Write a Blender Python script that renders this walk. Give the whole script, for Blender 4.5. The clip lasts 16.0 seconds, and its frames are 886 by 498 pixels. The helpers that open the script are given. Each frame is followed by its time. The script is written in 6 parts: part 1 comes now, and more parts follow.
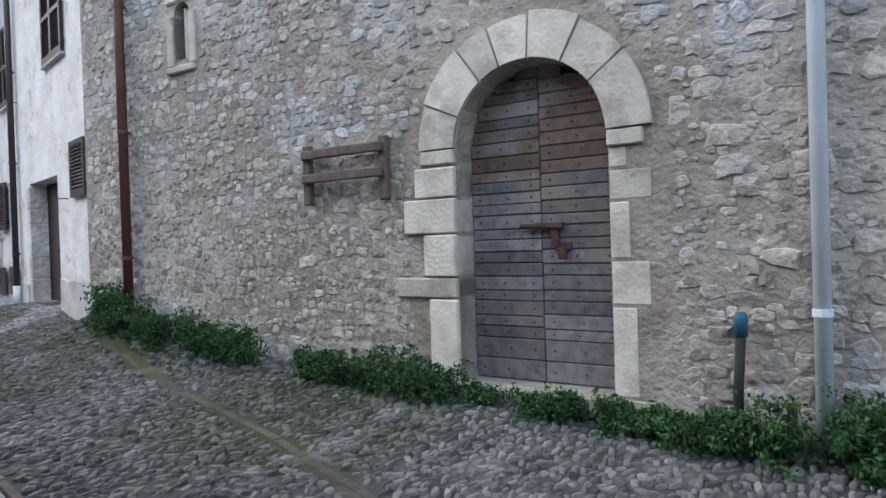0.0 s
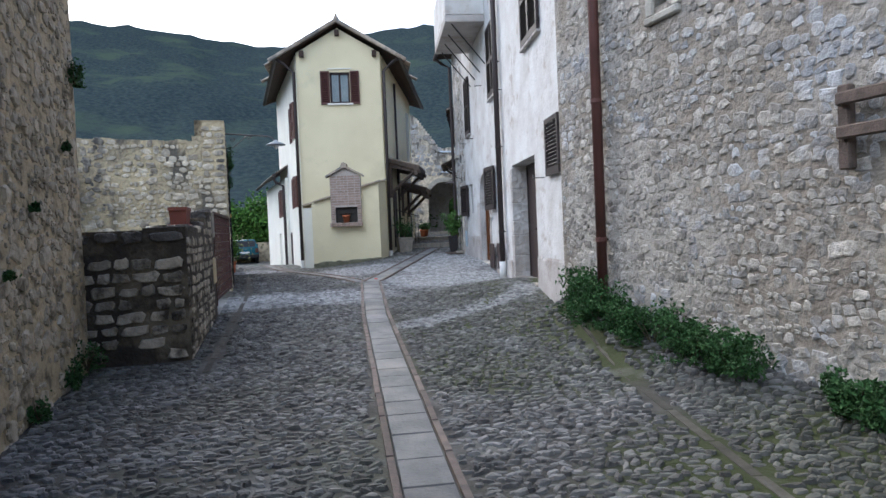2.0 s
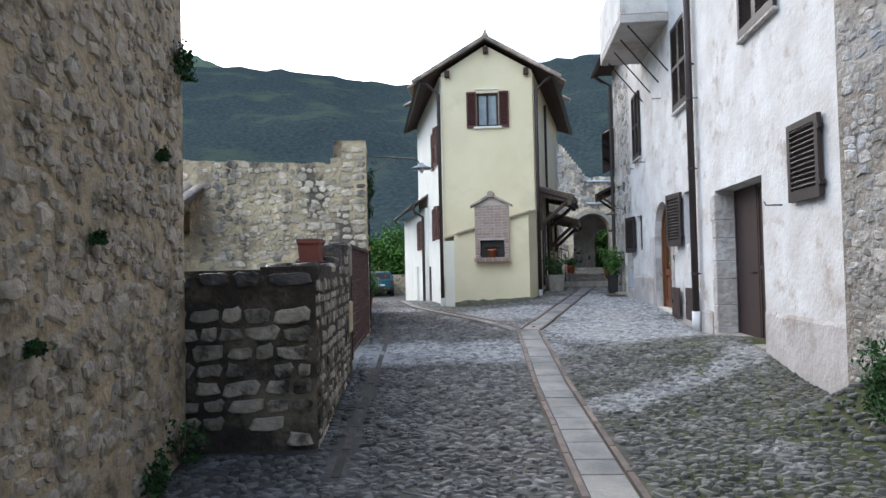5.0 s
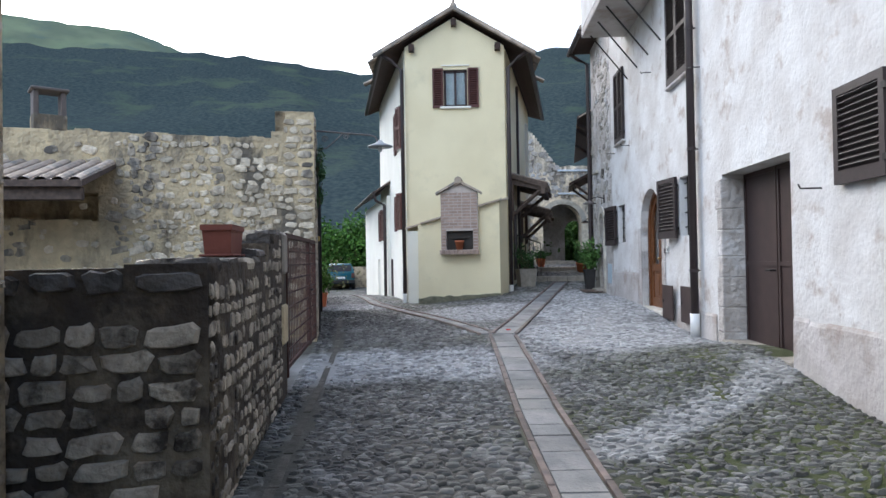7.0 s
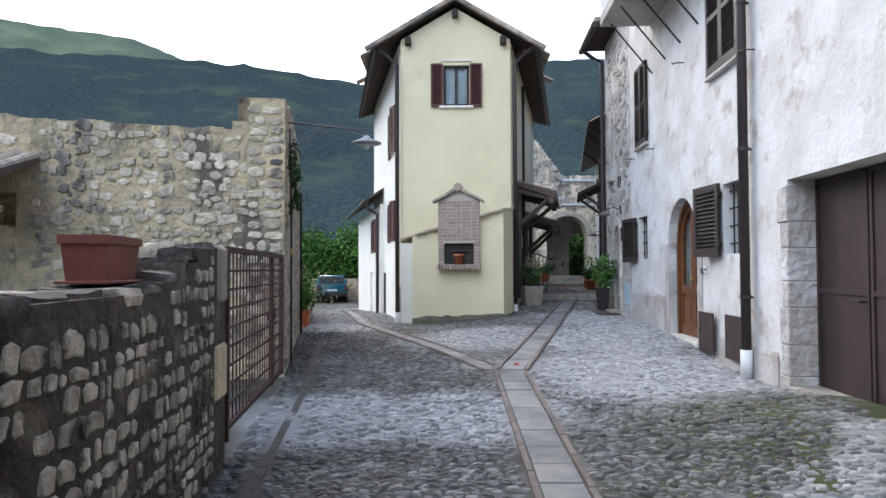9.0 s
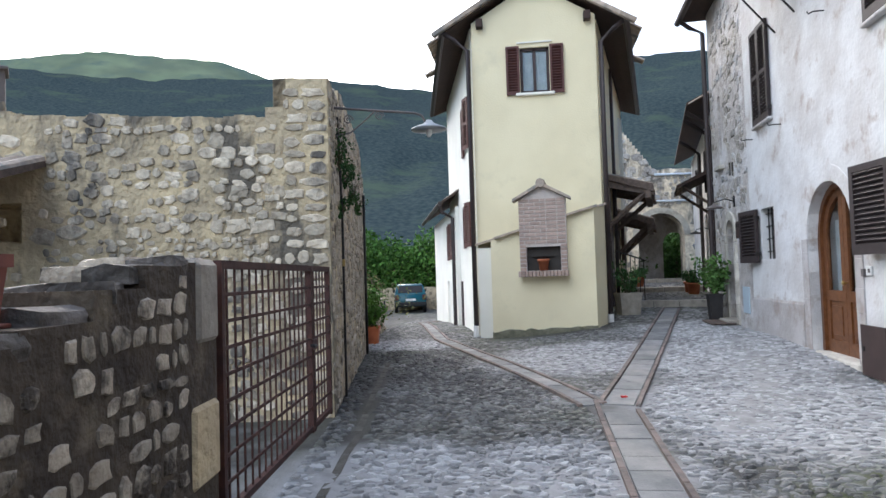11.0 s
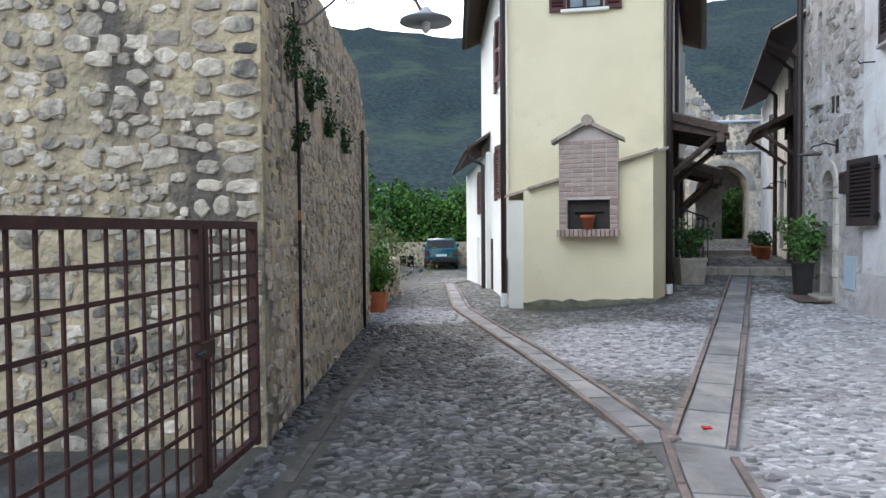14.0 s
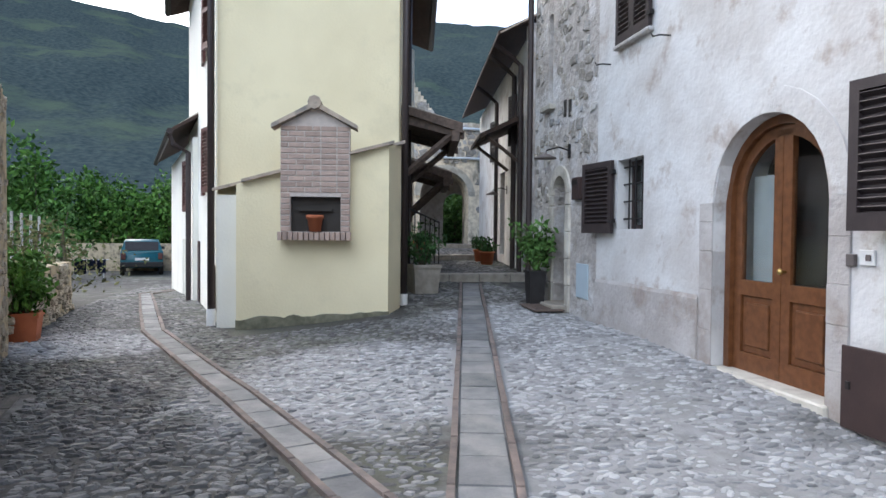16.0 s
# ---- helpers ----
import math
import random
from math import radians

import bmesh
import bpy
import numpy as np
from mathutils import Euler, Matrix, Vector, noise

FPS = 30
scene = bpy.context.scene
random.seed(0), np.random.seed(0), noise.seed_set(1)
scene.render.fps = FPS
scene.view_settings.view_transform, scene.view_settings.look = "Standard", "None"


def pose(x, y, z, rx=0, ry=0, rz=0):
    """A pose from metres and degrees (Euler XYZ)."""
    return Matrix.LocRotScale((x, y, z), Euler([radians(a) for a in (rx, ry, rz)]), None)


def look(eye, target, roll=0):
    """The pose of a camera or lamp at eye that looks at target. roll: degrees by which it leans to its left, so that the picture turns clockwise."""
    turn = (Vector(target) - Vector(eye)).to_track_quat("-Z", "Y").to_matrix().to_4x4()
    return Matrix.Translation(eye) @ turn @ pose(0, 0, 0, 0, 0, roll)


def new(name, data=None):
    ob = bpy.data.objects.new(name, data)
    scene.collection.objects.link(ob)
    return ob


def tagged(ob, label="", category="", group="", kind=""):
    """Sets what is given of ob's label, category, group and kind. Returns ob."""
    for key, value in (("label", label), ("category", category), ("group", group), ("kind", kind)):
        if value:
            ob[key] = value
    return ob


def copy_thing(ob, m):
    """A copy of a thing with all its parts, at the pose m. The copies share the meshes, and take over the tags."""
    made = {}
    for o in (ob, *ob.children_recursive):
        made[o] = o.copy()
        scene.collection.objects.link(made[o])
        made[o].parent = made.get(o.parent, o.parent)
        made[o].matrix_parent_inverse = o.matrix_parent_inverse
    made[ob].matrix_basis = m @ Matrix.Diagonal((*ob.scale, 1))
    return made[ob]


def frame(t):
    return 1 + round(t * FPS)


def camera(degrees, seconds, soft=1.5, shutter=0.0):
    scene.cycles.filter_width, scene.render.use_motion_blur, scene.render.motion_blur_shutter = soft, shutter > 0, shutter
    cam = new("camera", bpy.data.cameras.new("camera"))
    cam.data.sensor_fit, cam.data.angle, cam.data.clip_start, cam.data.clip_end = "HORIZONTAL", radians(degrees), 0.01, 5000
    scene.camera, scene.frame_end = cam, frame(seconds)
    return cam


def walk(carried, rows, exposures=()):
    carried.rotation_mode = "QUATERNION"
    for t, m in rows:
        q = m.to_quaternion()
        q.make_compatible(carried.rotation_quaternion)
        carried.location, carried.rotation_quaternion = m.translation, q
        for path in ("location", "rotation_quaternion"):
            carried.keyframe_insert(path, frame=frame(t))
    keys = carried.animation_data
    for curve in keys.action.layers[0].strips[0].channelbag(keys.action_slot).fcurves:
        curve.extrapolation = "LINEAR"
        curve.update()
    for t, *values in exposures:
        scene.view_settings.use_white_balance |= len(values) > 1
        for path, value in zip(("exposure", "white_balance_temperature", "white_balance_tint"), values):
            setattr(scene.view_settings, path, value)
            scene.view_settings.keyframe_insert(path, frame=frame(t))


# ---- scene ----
cam = camera(66.9, 16.0)
METRES, EYE, TILT, LEAN, TURN = 12.7, 1.5, 0.0, 0.0, 45.0
ROWS = [
    (0.0, 0.0, 0.0, 0.0, -0.02, -0.65, 1.82),
    (0.5, -0.014, 0.0275, 0.003, 10.65, -1.63, 2.09),
    (1.0, -0.0207, 0.0524, 0.0055, 23.96, -1.61, 2.36),
    (1.5, -0.0359, 0.0763, 0.0061, 32.75, -2.05, 2.46),
    (2.0, -0.0509, 0.0941, 0.0073, 37.88, -1.58, 2.48),
    (2.5, -0.0703, 0.1162, 0.0113, 43.75, -0.27, 1.94),
    (3.0, -0.0953, 0.1308, 0.01, 48.32, 1.22, 1.11),
    (5.5, -0.2256, 0.2088, 0.0187, 48.86, 1.58, 1.31),
    (6.0, -0.25, 0.2287, 0.0193, 46.82, 1.91, 1.34),
    (6.5, -0.2717, 0.255, 0.0186, 44.98, 0.75, 1.39),
    (7.0, -0.293, 0.2781, 0.02, 45.86, 0.78, 0.99),
    (7.5, -0.3184, 0.3016, 0.0216, 44.3, 0.45, 0.7),
    (8.0, -0.3401, 0.3262, 0.0253, 44.48, 0.87, 0.41),
    (10.5, -0.4578, 0.439, 0.0304, 50.24, 2.37, 1.15),
    (11.0, -0.4789, 0.4604, 0.0326, 52.7, 2.28, 1.74),
    (11.5, -0.5058, 0.4825, 0.0332, 54.53, 1.91, 1.99),
    (12.0, -0.5318, 0.5029, 0.0346, 57.71, 2.1, 1.79),
    (12.5, -0.5513, 0.523, 0.0347, 61.8, 2.04, 1.53),
    (13.0, -0.5742, 0.5434, 0.0361, 57.72, 0.66, 1.25),
    (13.5, -0.591, 0.5666, 0.0369, 56.77, -0.85, 0.89),
    (14.0, -0.6075, 0.5898, 0.0374, 56.19, -1.69, 0.5),
    (14.5, -0.6258, 0.6112, 0.0387, 48.93, -1.83, 0.1),
    (15.0, -0.6508, 0.6397, 0.0394, 41.37, -1.94, -0.04),
    (15.5, -0.6762, 0.6582, 0.04, 37.74, -1.63, -0.14),
    (16.0, -0.7053, 0.6847, 0.0372, 32.83, -1.49, -0.52),
]
walk(cam, [(t, pose(0, 0, EYE, TILT, LEAN, TURN) @ pose(METRES * x, METRES * y, METRES * z, 90 + pitch, roll, yaw)) for t, x, y, z, yaw, pitch, roll in ROWS],
     exposures=[(0.0, 0.78, 5350, 7), (1.5, 0.87, 5400, 8), (3.0, 0.98, 5500, 8), (5.5, 1.05, 5550, 7), (8.0, 1.1, 5500, 8), (12.0, 1.23, 5650, 8), (16.0, 1.24, 5600, 8)])


# ---- light ----
world = bpy.data.worlds.new("sky")
scene.world = world
world.use_nodes = True
wn = world.node_tree.nodes
sky = wn.new("ShaderNodeTexSky")
sky.sky_type, sky.sun_disc = "NISHITA", False
sky.sun_elevation, sky.sun_rotation = radians(38), radians(238)
sky.air_density, sky.dust_density, sky.ozone_density = 1.0, 5.0, 1.0
wn["Background"].inputs["Strength"].default_value = 0.15
world.node_tree.links.new(sky.outputs[0], wn["Background"].inputs["Color"])
sun_data = bpy.data.lights.new("sun", "SUN")
sun_data.energy, sun_data.angle, sun_data.color = 1.1, radians(60), (1.0, 0.96, 0.9)
sun = new("sun", sun_data)
sun.matrix_world = look((9.3, -5.7, 8.6), (0, 0, 0))

# ---- materials ----


def mat(name, c1, c2=None, scale=6.0, rough=0.85, bump=0.3, bscale=40.0, stain=None, sscale=1.2, samount=0.5, vary=0.0, island=False, metal=0.0, streak=1.0, spec=0.3, lump=0.0, lscale=4.0, patches=()):
    """Two tones mixed by noise, an optional stain at a larger scale, fine relief, and a tone that varies from piece to piece."""
    m = bpy.data.materials.new(name)
    m.use_nodes = True
    n, link = m.node_tree.nodes, m.node_tree.links.new
    bsdf = n["Principled BSDF"]
    geo = n.new("ShaderNodeNewGeometry")
    c2 = c2 or tuple(v * 0.75 for v in c1)
    n1 = n.new("ShaderNodeTexNoise")
    n1.inputs["Scale"].default_value, n1.inputs["Detail"].default_value = scale, 6
    link(geo.outputs["Position"], n1.inputs["Vector"])
    r1 = n.new("ShaderNodeValToRGB")
    r1.color_ramp.elements[0].position, r1.color_ramp.elements[1].position = 0.35, 0.65
    r1.color_ramp.elements[0].color, r1.color_ramp.elements[1].color = (*c1, 1), (*c2, 1)
    link(n1.outputs["Fac"], r1.inputs["Fac"])
    col = r1.outputs["Color"]
    if stain:
        mp = n.new("ShaderNodeMapping")
        mp.inputs["Scale"].default_value = (1, 1, streak)
        link(geo.outputs["Position"], mp.inputs["Vector"])
        n2 = n.new("ShaderNodeTexNoise")
        n2.inputs["Scale"].default_value, n2.inputs["Detail"].default_value = sscale, 8
        n2.inputs["Roughness"].default_value = 0.65
        link(mp.outputs["Vector"], n2.inputs["Vector"])
        r2 = n.new("ShaderNodeValToRGB")
        r2.color_ramp.elements[0].position, r2.color_ramp.elements[1].position = 0.62 - 0.25 * samount, 0.72 - 0.2 * samount
        r2.color_ramp.elements[0].color, r2.color_ramp.elements[1].color = (0, 0, 0, 1), (1, 1, 1, 1)
        link(n2.outputs["Fac"], r2.inputs["Fac"])
        mx = n.new("ShaderNodeMix")
        mx.data_type = "RGBA"
        link(r2.outputs["Color"], mx.inputs["Factor"])
        link(col, mx.inputs["A"])
        mx.inputs["B"].default_value = (*stain, 1)
        col = mx.outputs["Result"]
    for moss in patches:
        # moss, cement or dirt in patches of the plan: (colour, strength, (x, y, radius), ...)
        best = None
        for cx, cy, cr in moss[2:]:
            dv = n.new("ShaderNodeVectorMath")
            dv.operation = "DISTANCE"
            dv.inputs[1].default_value = (cx, cy, 0.5)
            link(geo.outputs["Position"], dv.inputs[0])
            fall = n.new("ShaderNodeMapRange")
            fall.inputs["From Min"].default_value, fall.inputs["From Max"].default_value = cr, cr * 0.35
            link(dv.outputs["Value"], fall.inputs["Value"])
            if best:
                both = n.new("ShaderNodeMath")
                both.operation = "MAXIMUM"
                link(best, both.inputs[0])
                link(fall.outputs["Result"], both.inputs[1])
                best = both.outputs["Value"]
            else:
                best = fall.outputs["Result"]
        mn = n.new("ShaderNodeTexNoise")
        mn.inputs["Scale"].default_value, mn.inputs["Detail"].default_value = 2.3, 7
        link(geo.outputs["Position"], mn.inputs["Vector"])
        ms_ = n.new("ShaderNodeMath")
        link(best, ms_.inputs[0])
        link(mn.outputs["Fac"], ms_.inputs[1])
        mf = n.new("ShaderNodeMapRange")
        mf.inputs["From Min"].default_value, mf.inputs["From Max"].default_value = 0.55, 1.1
        mf.inputs["To Max"].default_value = moss[1]
        link(ms_.outputs["Value"], mf.inputs["Value"])
        mm = n.new("ShaderNodeMix")
        mm.data_type = "RGBA"
        link(mf.outputs["Result"], mm.inputs["Factor"])
        link(col, mm.inputs["A"])
        mm.inputs["B"].default_value = (*moss[0], 1)
        col = mm.outputs["Result"]
    if vary:
        src = geo.outputs["Random Per Island"] if island else n.new("ShaderNodeObjectInfo").outputs["Random"]
        mr = n.new("ShaderNodeMapRange")
        mr.inputs["To Min"].default_value, mr.inputs["To Max"].default_value = 1 - vary, 1 + vary
        link(src, mr.inputs["Value"])
        hs = n.new("ShaderNodeHueSaturation")
        link(mr.outputs["Result"], hs.inputs["Value"])
        link(col, hs.inputs["Color"])
        col = hs.outputs["Color"]
    link(col, bsdf.inputs["Base Color"])
    bsdf.inputs["Roughness"].default_value, bsdf.inputs["Metallic"].default_value = rough, metal
    bsdf.inputs["Specular IOR Level"].default_value = spec
    if bump:
        nb = n.new("ShaderNodeTexNoise")
        nb.inputs["Scale"].default_value, nb.inputs["Detail"].default_value = bscale, 5
        link(geo.outputs["Position"], nb.inputs["Vector"])
        bp = n.new("ShaderNodeBump")
        bp.inputs["Strength"].default_value, bp.inputs["Distance"].default_value = bump, 0.6 / bscale
        link(nb.outputs["Fac"], bp.inputs["Height"])
        link(bp.outputs["Normal"], bsdf.inputs["Normal"])
        if lump:
            nl = n.new("ShaderNodeTexNoise")
            nl.inputs["Scale"].default_value, nl.inputs["Detail"].default_value = lscale, 3
            link(geo.outputs["Position"], nl.inputs["Vector"])
            bl = n.new("ShaderNodeBump")
            bl.inputs["Strength"].default_value, bl.inputs["Distance"].default_value = lump, 0.25 / lscale
            link(nl.outputs["Fac"], bl.inputs["Height"])
            link(bl.outputs["Normal"], bp.inputs["Normal"])
    return m


def leaf_mat(name, c1, c2):
    m = mat(name, c1, c2, 3.0, 0.75, 0, vary=0.5, island=True, spec=0.15)
    return m


M_GROUND = mat("earth_between_cobbles", (0.085, 0.081, 0.073), (0.05, 0.048, 0.043), 5, 0.95, 0.6, 30, stain=(0.09, 0.092, 0.068), sscale=0.45, samount=0.45, patches=(((0.042, 0.05, 0.016), 0.95, (-10.0, 2.35, 2.3), (-12.4, 2.8, 1.8), (-7.6, 2.0, 1.6), (-4.5, 2.8, 1.6)), ((0.06, 0.057, 0.05), 0.6, (-9.2, -1.1, 1.8), (-11.5, -1.5, 1.5), (-15.8, -1.7, 2.0), (-18.2, -2.3, 1.7), (-14.4, -0.6, 1.1), (-21.8, 1.2, 1.6), (-3.0, -0.6, 3.0)), ((0.28, 0.279, 0.277), 0.9, (-15.0, 2.2, 2.1), (-17.8, 2.6, 2.2), (-20.6, 3.0, 1.9), (-12.95, -1.2, 1.2), (-13.0, 0.0, 1.2), (-18.3, 0.5, 1.9), (-21.0, -2.6, 1.3)), ((0.27, 0.269, 0.262), 0.8, (-9.9, 1.05, 0.42), (-10.15, 1.3, 0.36), (-10.4, 1.55, 0.32), (-10.65, 1.8, 0.32), (-10.9, 2.05, 0.32), (-11.15, 2.32, 0.32), (-11.38, 2.58, 0.32), (-11.62, 2.86, 0.34), (-11.9, 3.1, 0.4))))
M_COBBLE = mat("cobble_stone", (0.185, 0.18, 0.172), (0.105, 0.102, 0.098), 9, 0.75, 0.4, 50, stain=(0.115, 0.115, 0.095), sscale=0.5, samount=0.5, vary=0.48, island=True, patches=(((0.075, 0.074, 0.055), 0.5, (-10.0, 2.35, 2.3), (-12.4, 2.8, 1.8), (-7.6, 2.0, 1.6), (-4.5, 2.8, 1.6)), ((0.085, 0.082, 0.076), 0.5, (-9.2, -1.1, 1.8), (-11.5, -1.5, 1.5), (-15.8, -1.7, 2.0), (-18.2, -2.3, 1.7), (-14.4, -0.6, 1.1), (-21.8, 1.2, 1.6), (-3.0, -0.6, 3.0)), ((0.33, 0.329, 0.328), 0.8, (-15.0, 2.2, 2.1), (-17.8, 2.6, 2.2), (-20.6, 3.0, 1.9), (-12.95, -1.2, 1.2), (-13.0, 0.0, 1.2), (-18.3, 0.5, 1.9), (-21.0, -2.6, 1.3)), ((0.27, 0.269, 0.262), 0.8, (-9.9, 1.05, 0.42), (-10.15, 1.3, 0.36), (-10.4, 1.55, 0.32), (-10.65, 1.8, 0.32), (-10.9, 2.05, 0.32), (-11.15, 2.32, 0.32), (-11.38, 2.58, 0.32), (-11.62, 2.86, 0.34), (-11.9, 3.1, 0.4))))
M_COBBLE_P = mat("cobble_stone_single", (0.185, 0.18, 0.172), (0.105, 0.102, 0.098), 9, 0.75, 0.4, 50, stain=(0.115, 0.115, 0.095), sscale=0.5, samount=0.5, vary=0.48, patches=(((0.075, 0.074, 0.055), 0.5, (-10.0, 2.35, 2.3), (-12.4, 2.8, 1.8), (-7.6, 2.0, 1.6), (-4.5, 2.8, 1.6)), ((0.085, 0.082, 0.076), 0.5, (-9.2, -1.1, 1.8), (-11.5, -1.5, 1.5), (-15.8, -1.7, 2.0), (-18.2, -2.3, 1.7), (-14.4, -0.6, 1.1), (-21.8, 1.2, 1.6), (-3.0, -0.6, 3.0)), ((0.33, 0.329, 0.328), 0.8, (-15.0, 2.2, 2.1), (-17.8, 2.6, 2.2), (-20.6, 3.0, 1.9), (-12.95, -1.2, 1.2), (-13.0, 0.0, 1.2), (-18.3, 0.5, 1.9), (-21.0, -2.6, 1.3)), ((0.27, 0.269, 0.262), 0.8, (-9.9, 1.05, 0.42), (-10.15, 1.3, 0.36), (-10.4, 1.55, 0.32), (-10.65, 1.8, 0.32), (-10.9, 2.05, 0.32), (-11.15, 2.32, 0.32), (-11.38, 2.58, 0.32), (-11.62, 2.86, 0.34), (-11.9, 3.1, 0.4))))
M_GREENMOSS = mat("moss_between_cobbles", (0.065, 0.075, 0.022), (0.04, 0.042, 0.018), 9, 0.95, 0.8, 40)
M_CEMENT = mat("pale_cement", (0.30, 0.298, 0.294), (0.20, 0.198, 0.195), 6, 0.9, 0.6, 30, stain=(0.22, 0.22, 0.21), sscale=2.2, samount=0.45)
M_SLAB = mat("gutter_slab", (0.20, 0.198, 0.192), (0.135, 0.136, 0.136), 5, 0.75, 0.5, 35, stain=(0.25, 0.24, 0.22), sscale=0.8, samount=0.45, vary=0.22)
M_EDGE = mat("edging_stone", (0.185, 0.145, 0.125), (0.115, 0.098, 0.088), 8, 0.85, 0.4, 40, vary=0.25)
M_KERB = mat("dirty_edging_stone", (0.10, 0.092, 0.078), (0.055, 0.053, 0.042), 8, 0.9, 0.5, 40, vary=0.2)
M_MORTAR = mat("rubble_mortar", (0.33, 0.29, 0.24), (0.225, 0.195, 0.16), 5, 0.95, 1.0, 22, stain=(0.40, 0.37, 0.325), sscale=0.8, samount=0.6, lump=0.6, lscale=7)
M_RUBBLE = mat("rubble_stone", (0.42, 0.39, 0.345), (0.26, 0.237, 0.205), 14, 0.9, 1.0, 30, stain=(0.39, 0.395, 0.405), sscale=1.5, samount=0.42, vary=0.3, island=True)
M_RUBBLE_P = mat("rubble_stone_single", (0.42, 0.39, 0.345), (0.26, 0.237, 0.205), 14, 0.9, 1.0, 30, stain=(0.39, 0.395, 0.405), sscale=1.5, samount=0.42, vary=0.3)
M_OLDMORTAR = mat("old_yellow_mortar", (0.60, 0.495, 0.31), (0.42, 0.35, 0.235), 4, 0.95, 1.0, 16, stain=(0.14, 0.125, 0.10), sscale=1.4, samount=0.52, streak=0.4, lump=0.9, lscale=7)
M_PALE = mat("pale_limestone", (0.64, 0.57, 0.445), (0.43, 0.37, 0.28), 9, 0.9, 0.9, 26, stain=(0.13, 0.12, 0.105), sscale=1.5, samount=0.52, vary=0.33, island=True, streak=0.45)
M_PALE_P = mat("pale_limestone_single", (0.64, 0.57, 0.445), (0.43, 0.37, 0.28), 9, 0.9, 0.9, 26, stain=(0.13, 0.12, 0.105), sscale=1.5, samount=0.52, vary=0.33, streak=0.45)
M_DARKMORTAR = mat("black_stained_mortar", (0.05, 0.04, 0.032), (0.09, 0.072, 0.053), 4, 0.95, 0.9, 20, stain=(0.20, 0.165, 0.115), sscale=1.0, samount=0.32, lump=0.6, lscale=7)
M_LOWSTONE = mat("weathered_parapet_stone", (0.50, 0.44, 0.345), (0.31, 0.265, 0.205), 8, 0.9, 0.9, 26, stain=(0.055, 0.046, 0.037), sscale=3.2, samount=0.50, vary=0.35)
M_LOWSTONE_J = mat("weathered_parapet_stones", (0.50, 0.44, 0.345), (0.31, 0.265, 0.205), 8, 0.9, 0.9, 26, stain=(0.055, 0.046, 0.037), sscale=3.2, samount=0.50, vary=0.35, island=True)
M_DARKSTONE = mat("black_stained_stone", (0.16, 0.145, 0.13), (0.085, 0.076, 0.066), 8, 0.9, 0.9, 26, stain=(0.045, 0.04, 0.035), sscale=3.0, samount=0.5, vary=0.3)
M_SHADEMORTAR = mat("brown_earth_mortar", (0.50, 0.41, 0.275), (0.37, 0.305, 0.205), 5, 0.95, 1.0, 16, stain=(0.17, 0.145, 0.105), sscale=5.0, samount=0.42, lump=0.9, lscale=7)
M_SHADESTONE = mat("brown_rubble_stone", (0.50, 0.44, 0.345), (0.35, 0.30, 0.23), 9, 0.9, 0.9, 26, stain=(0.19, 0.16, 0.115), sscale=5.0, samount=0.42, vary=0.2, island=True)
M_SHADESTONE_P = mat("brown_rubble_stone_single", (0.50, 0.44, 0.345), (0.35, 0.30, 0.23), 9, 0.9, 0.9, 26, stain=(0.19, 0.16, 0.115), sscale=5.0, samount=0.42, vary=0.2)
M_WHITE = mat("limewashed_plaster", (0.66, 0.655, 0.64), (0.54, 0.52, 0.495), 1.9, 0.92, 0.32, 22, stain=(0.42, 0.37, 0.33), sscale=2.6, samount=0.27, lump=0.35, lscale=4)
M_PLINTH = mat("plinth_plaster", (0.50, 0.475, 0.455), (0.40, 0.37, 0.345), 1.8, 0.92, 0.4, 18, stain=(0.33, 0.285, 0.25), sscale=1.2, samount=0.42, lump=0.4, lscale=5)
M_GREYWALL = mat("bare_grey_masonry", (0.50, 0.465, 0.43), (0.37, 0.34, 0.31), 6, 0.92, 0.9, 14, stain=(0.58, 0.565, 0.55), sscale=1.6, samount=0.5, lump=0.8, lscale=6)
M_YELLOW = mat("pale_yellow_render", (0.78, 0.70, 0.47), (0.73, 0.65, 0.43), 1.2, 0.9, 0.25, 30, stain=(0.68, 0.61, 0.41), sscale=0.7, samount=0.35)
M_CREAM = mat("cream_white_render", (0.80, 0.78, 0.70), (0.74, 0.72, 0.64), 1.2, 0.9, 0.25, 30)
M_MOSS = mat("mossy_damp_foot", (0.12, 0.118, 0.08), (0.22, 0.21, 0.15), 8, 0.95, 0.4, 30)
M_LIME = mat("dressed_limestone", (0.56, 0.53, 0.46), (0.45, 0.42, 0.355), 5, 0.85, 0.5, 30, stain=(0.36, 0.335, 0.29), sscale=2.5, samount=0.5, vary=0.22)
M_PLANK = mat("weathered_grey_plank", (0.19, 0.185, 0.195), (0.12, 0.115, 0.12), 12, 0.8, 0.5, 60, stain=(0.23, 0.195, 0.16), sscale=1.3, samount=0.4, vary=0.3)
M_PLANKTOP = mat("brown_weathered_plank", (0.17, 0.125, 0.095), (0.10, 0.075, 0.06), 12, 0.8, 0.5, 60, stain=(0.22, 0.205, 0.20), sscale=1.5, samount=0.45, vary=0.35)
M_OLDWOOD = mat("old_brown_wood", (0.14, 0.105, 0.085), (0.085, 0.065, 0.055), 15, 0.85, 0.5, 60)
M_BROWN = mat("dark_brown_paint", (0.052, 0.033, 0.03), (0.042, 0.027, 0.025), 6, 0.5, 0.1, 60)
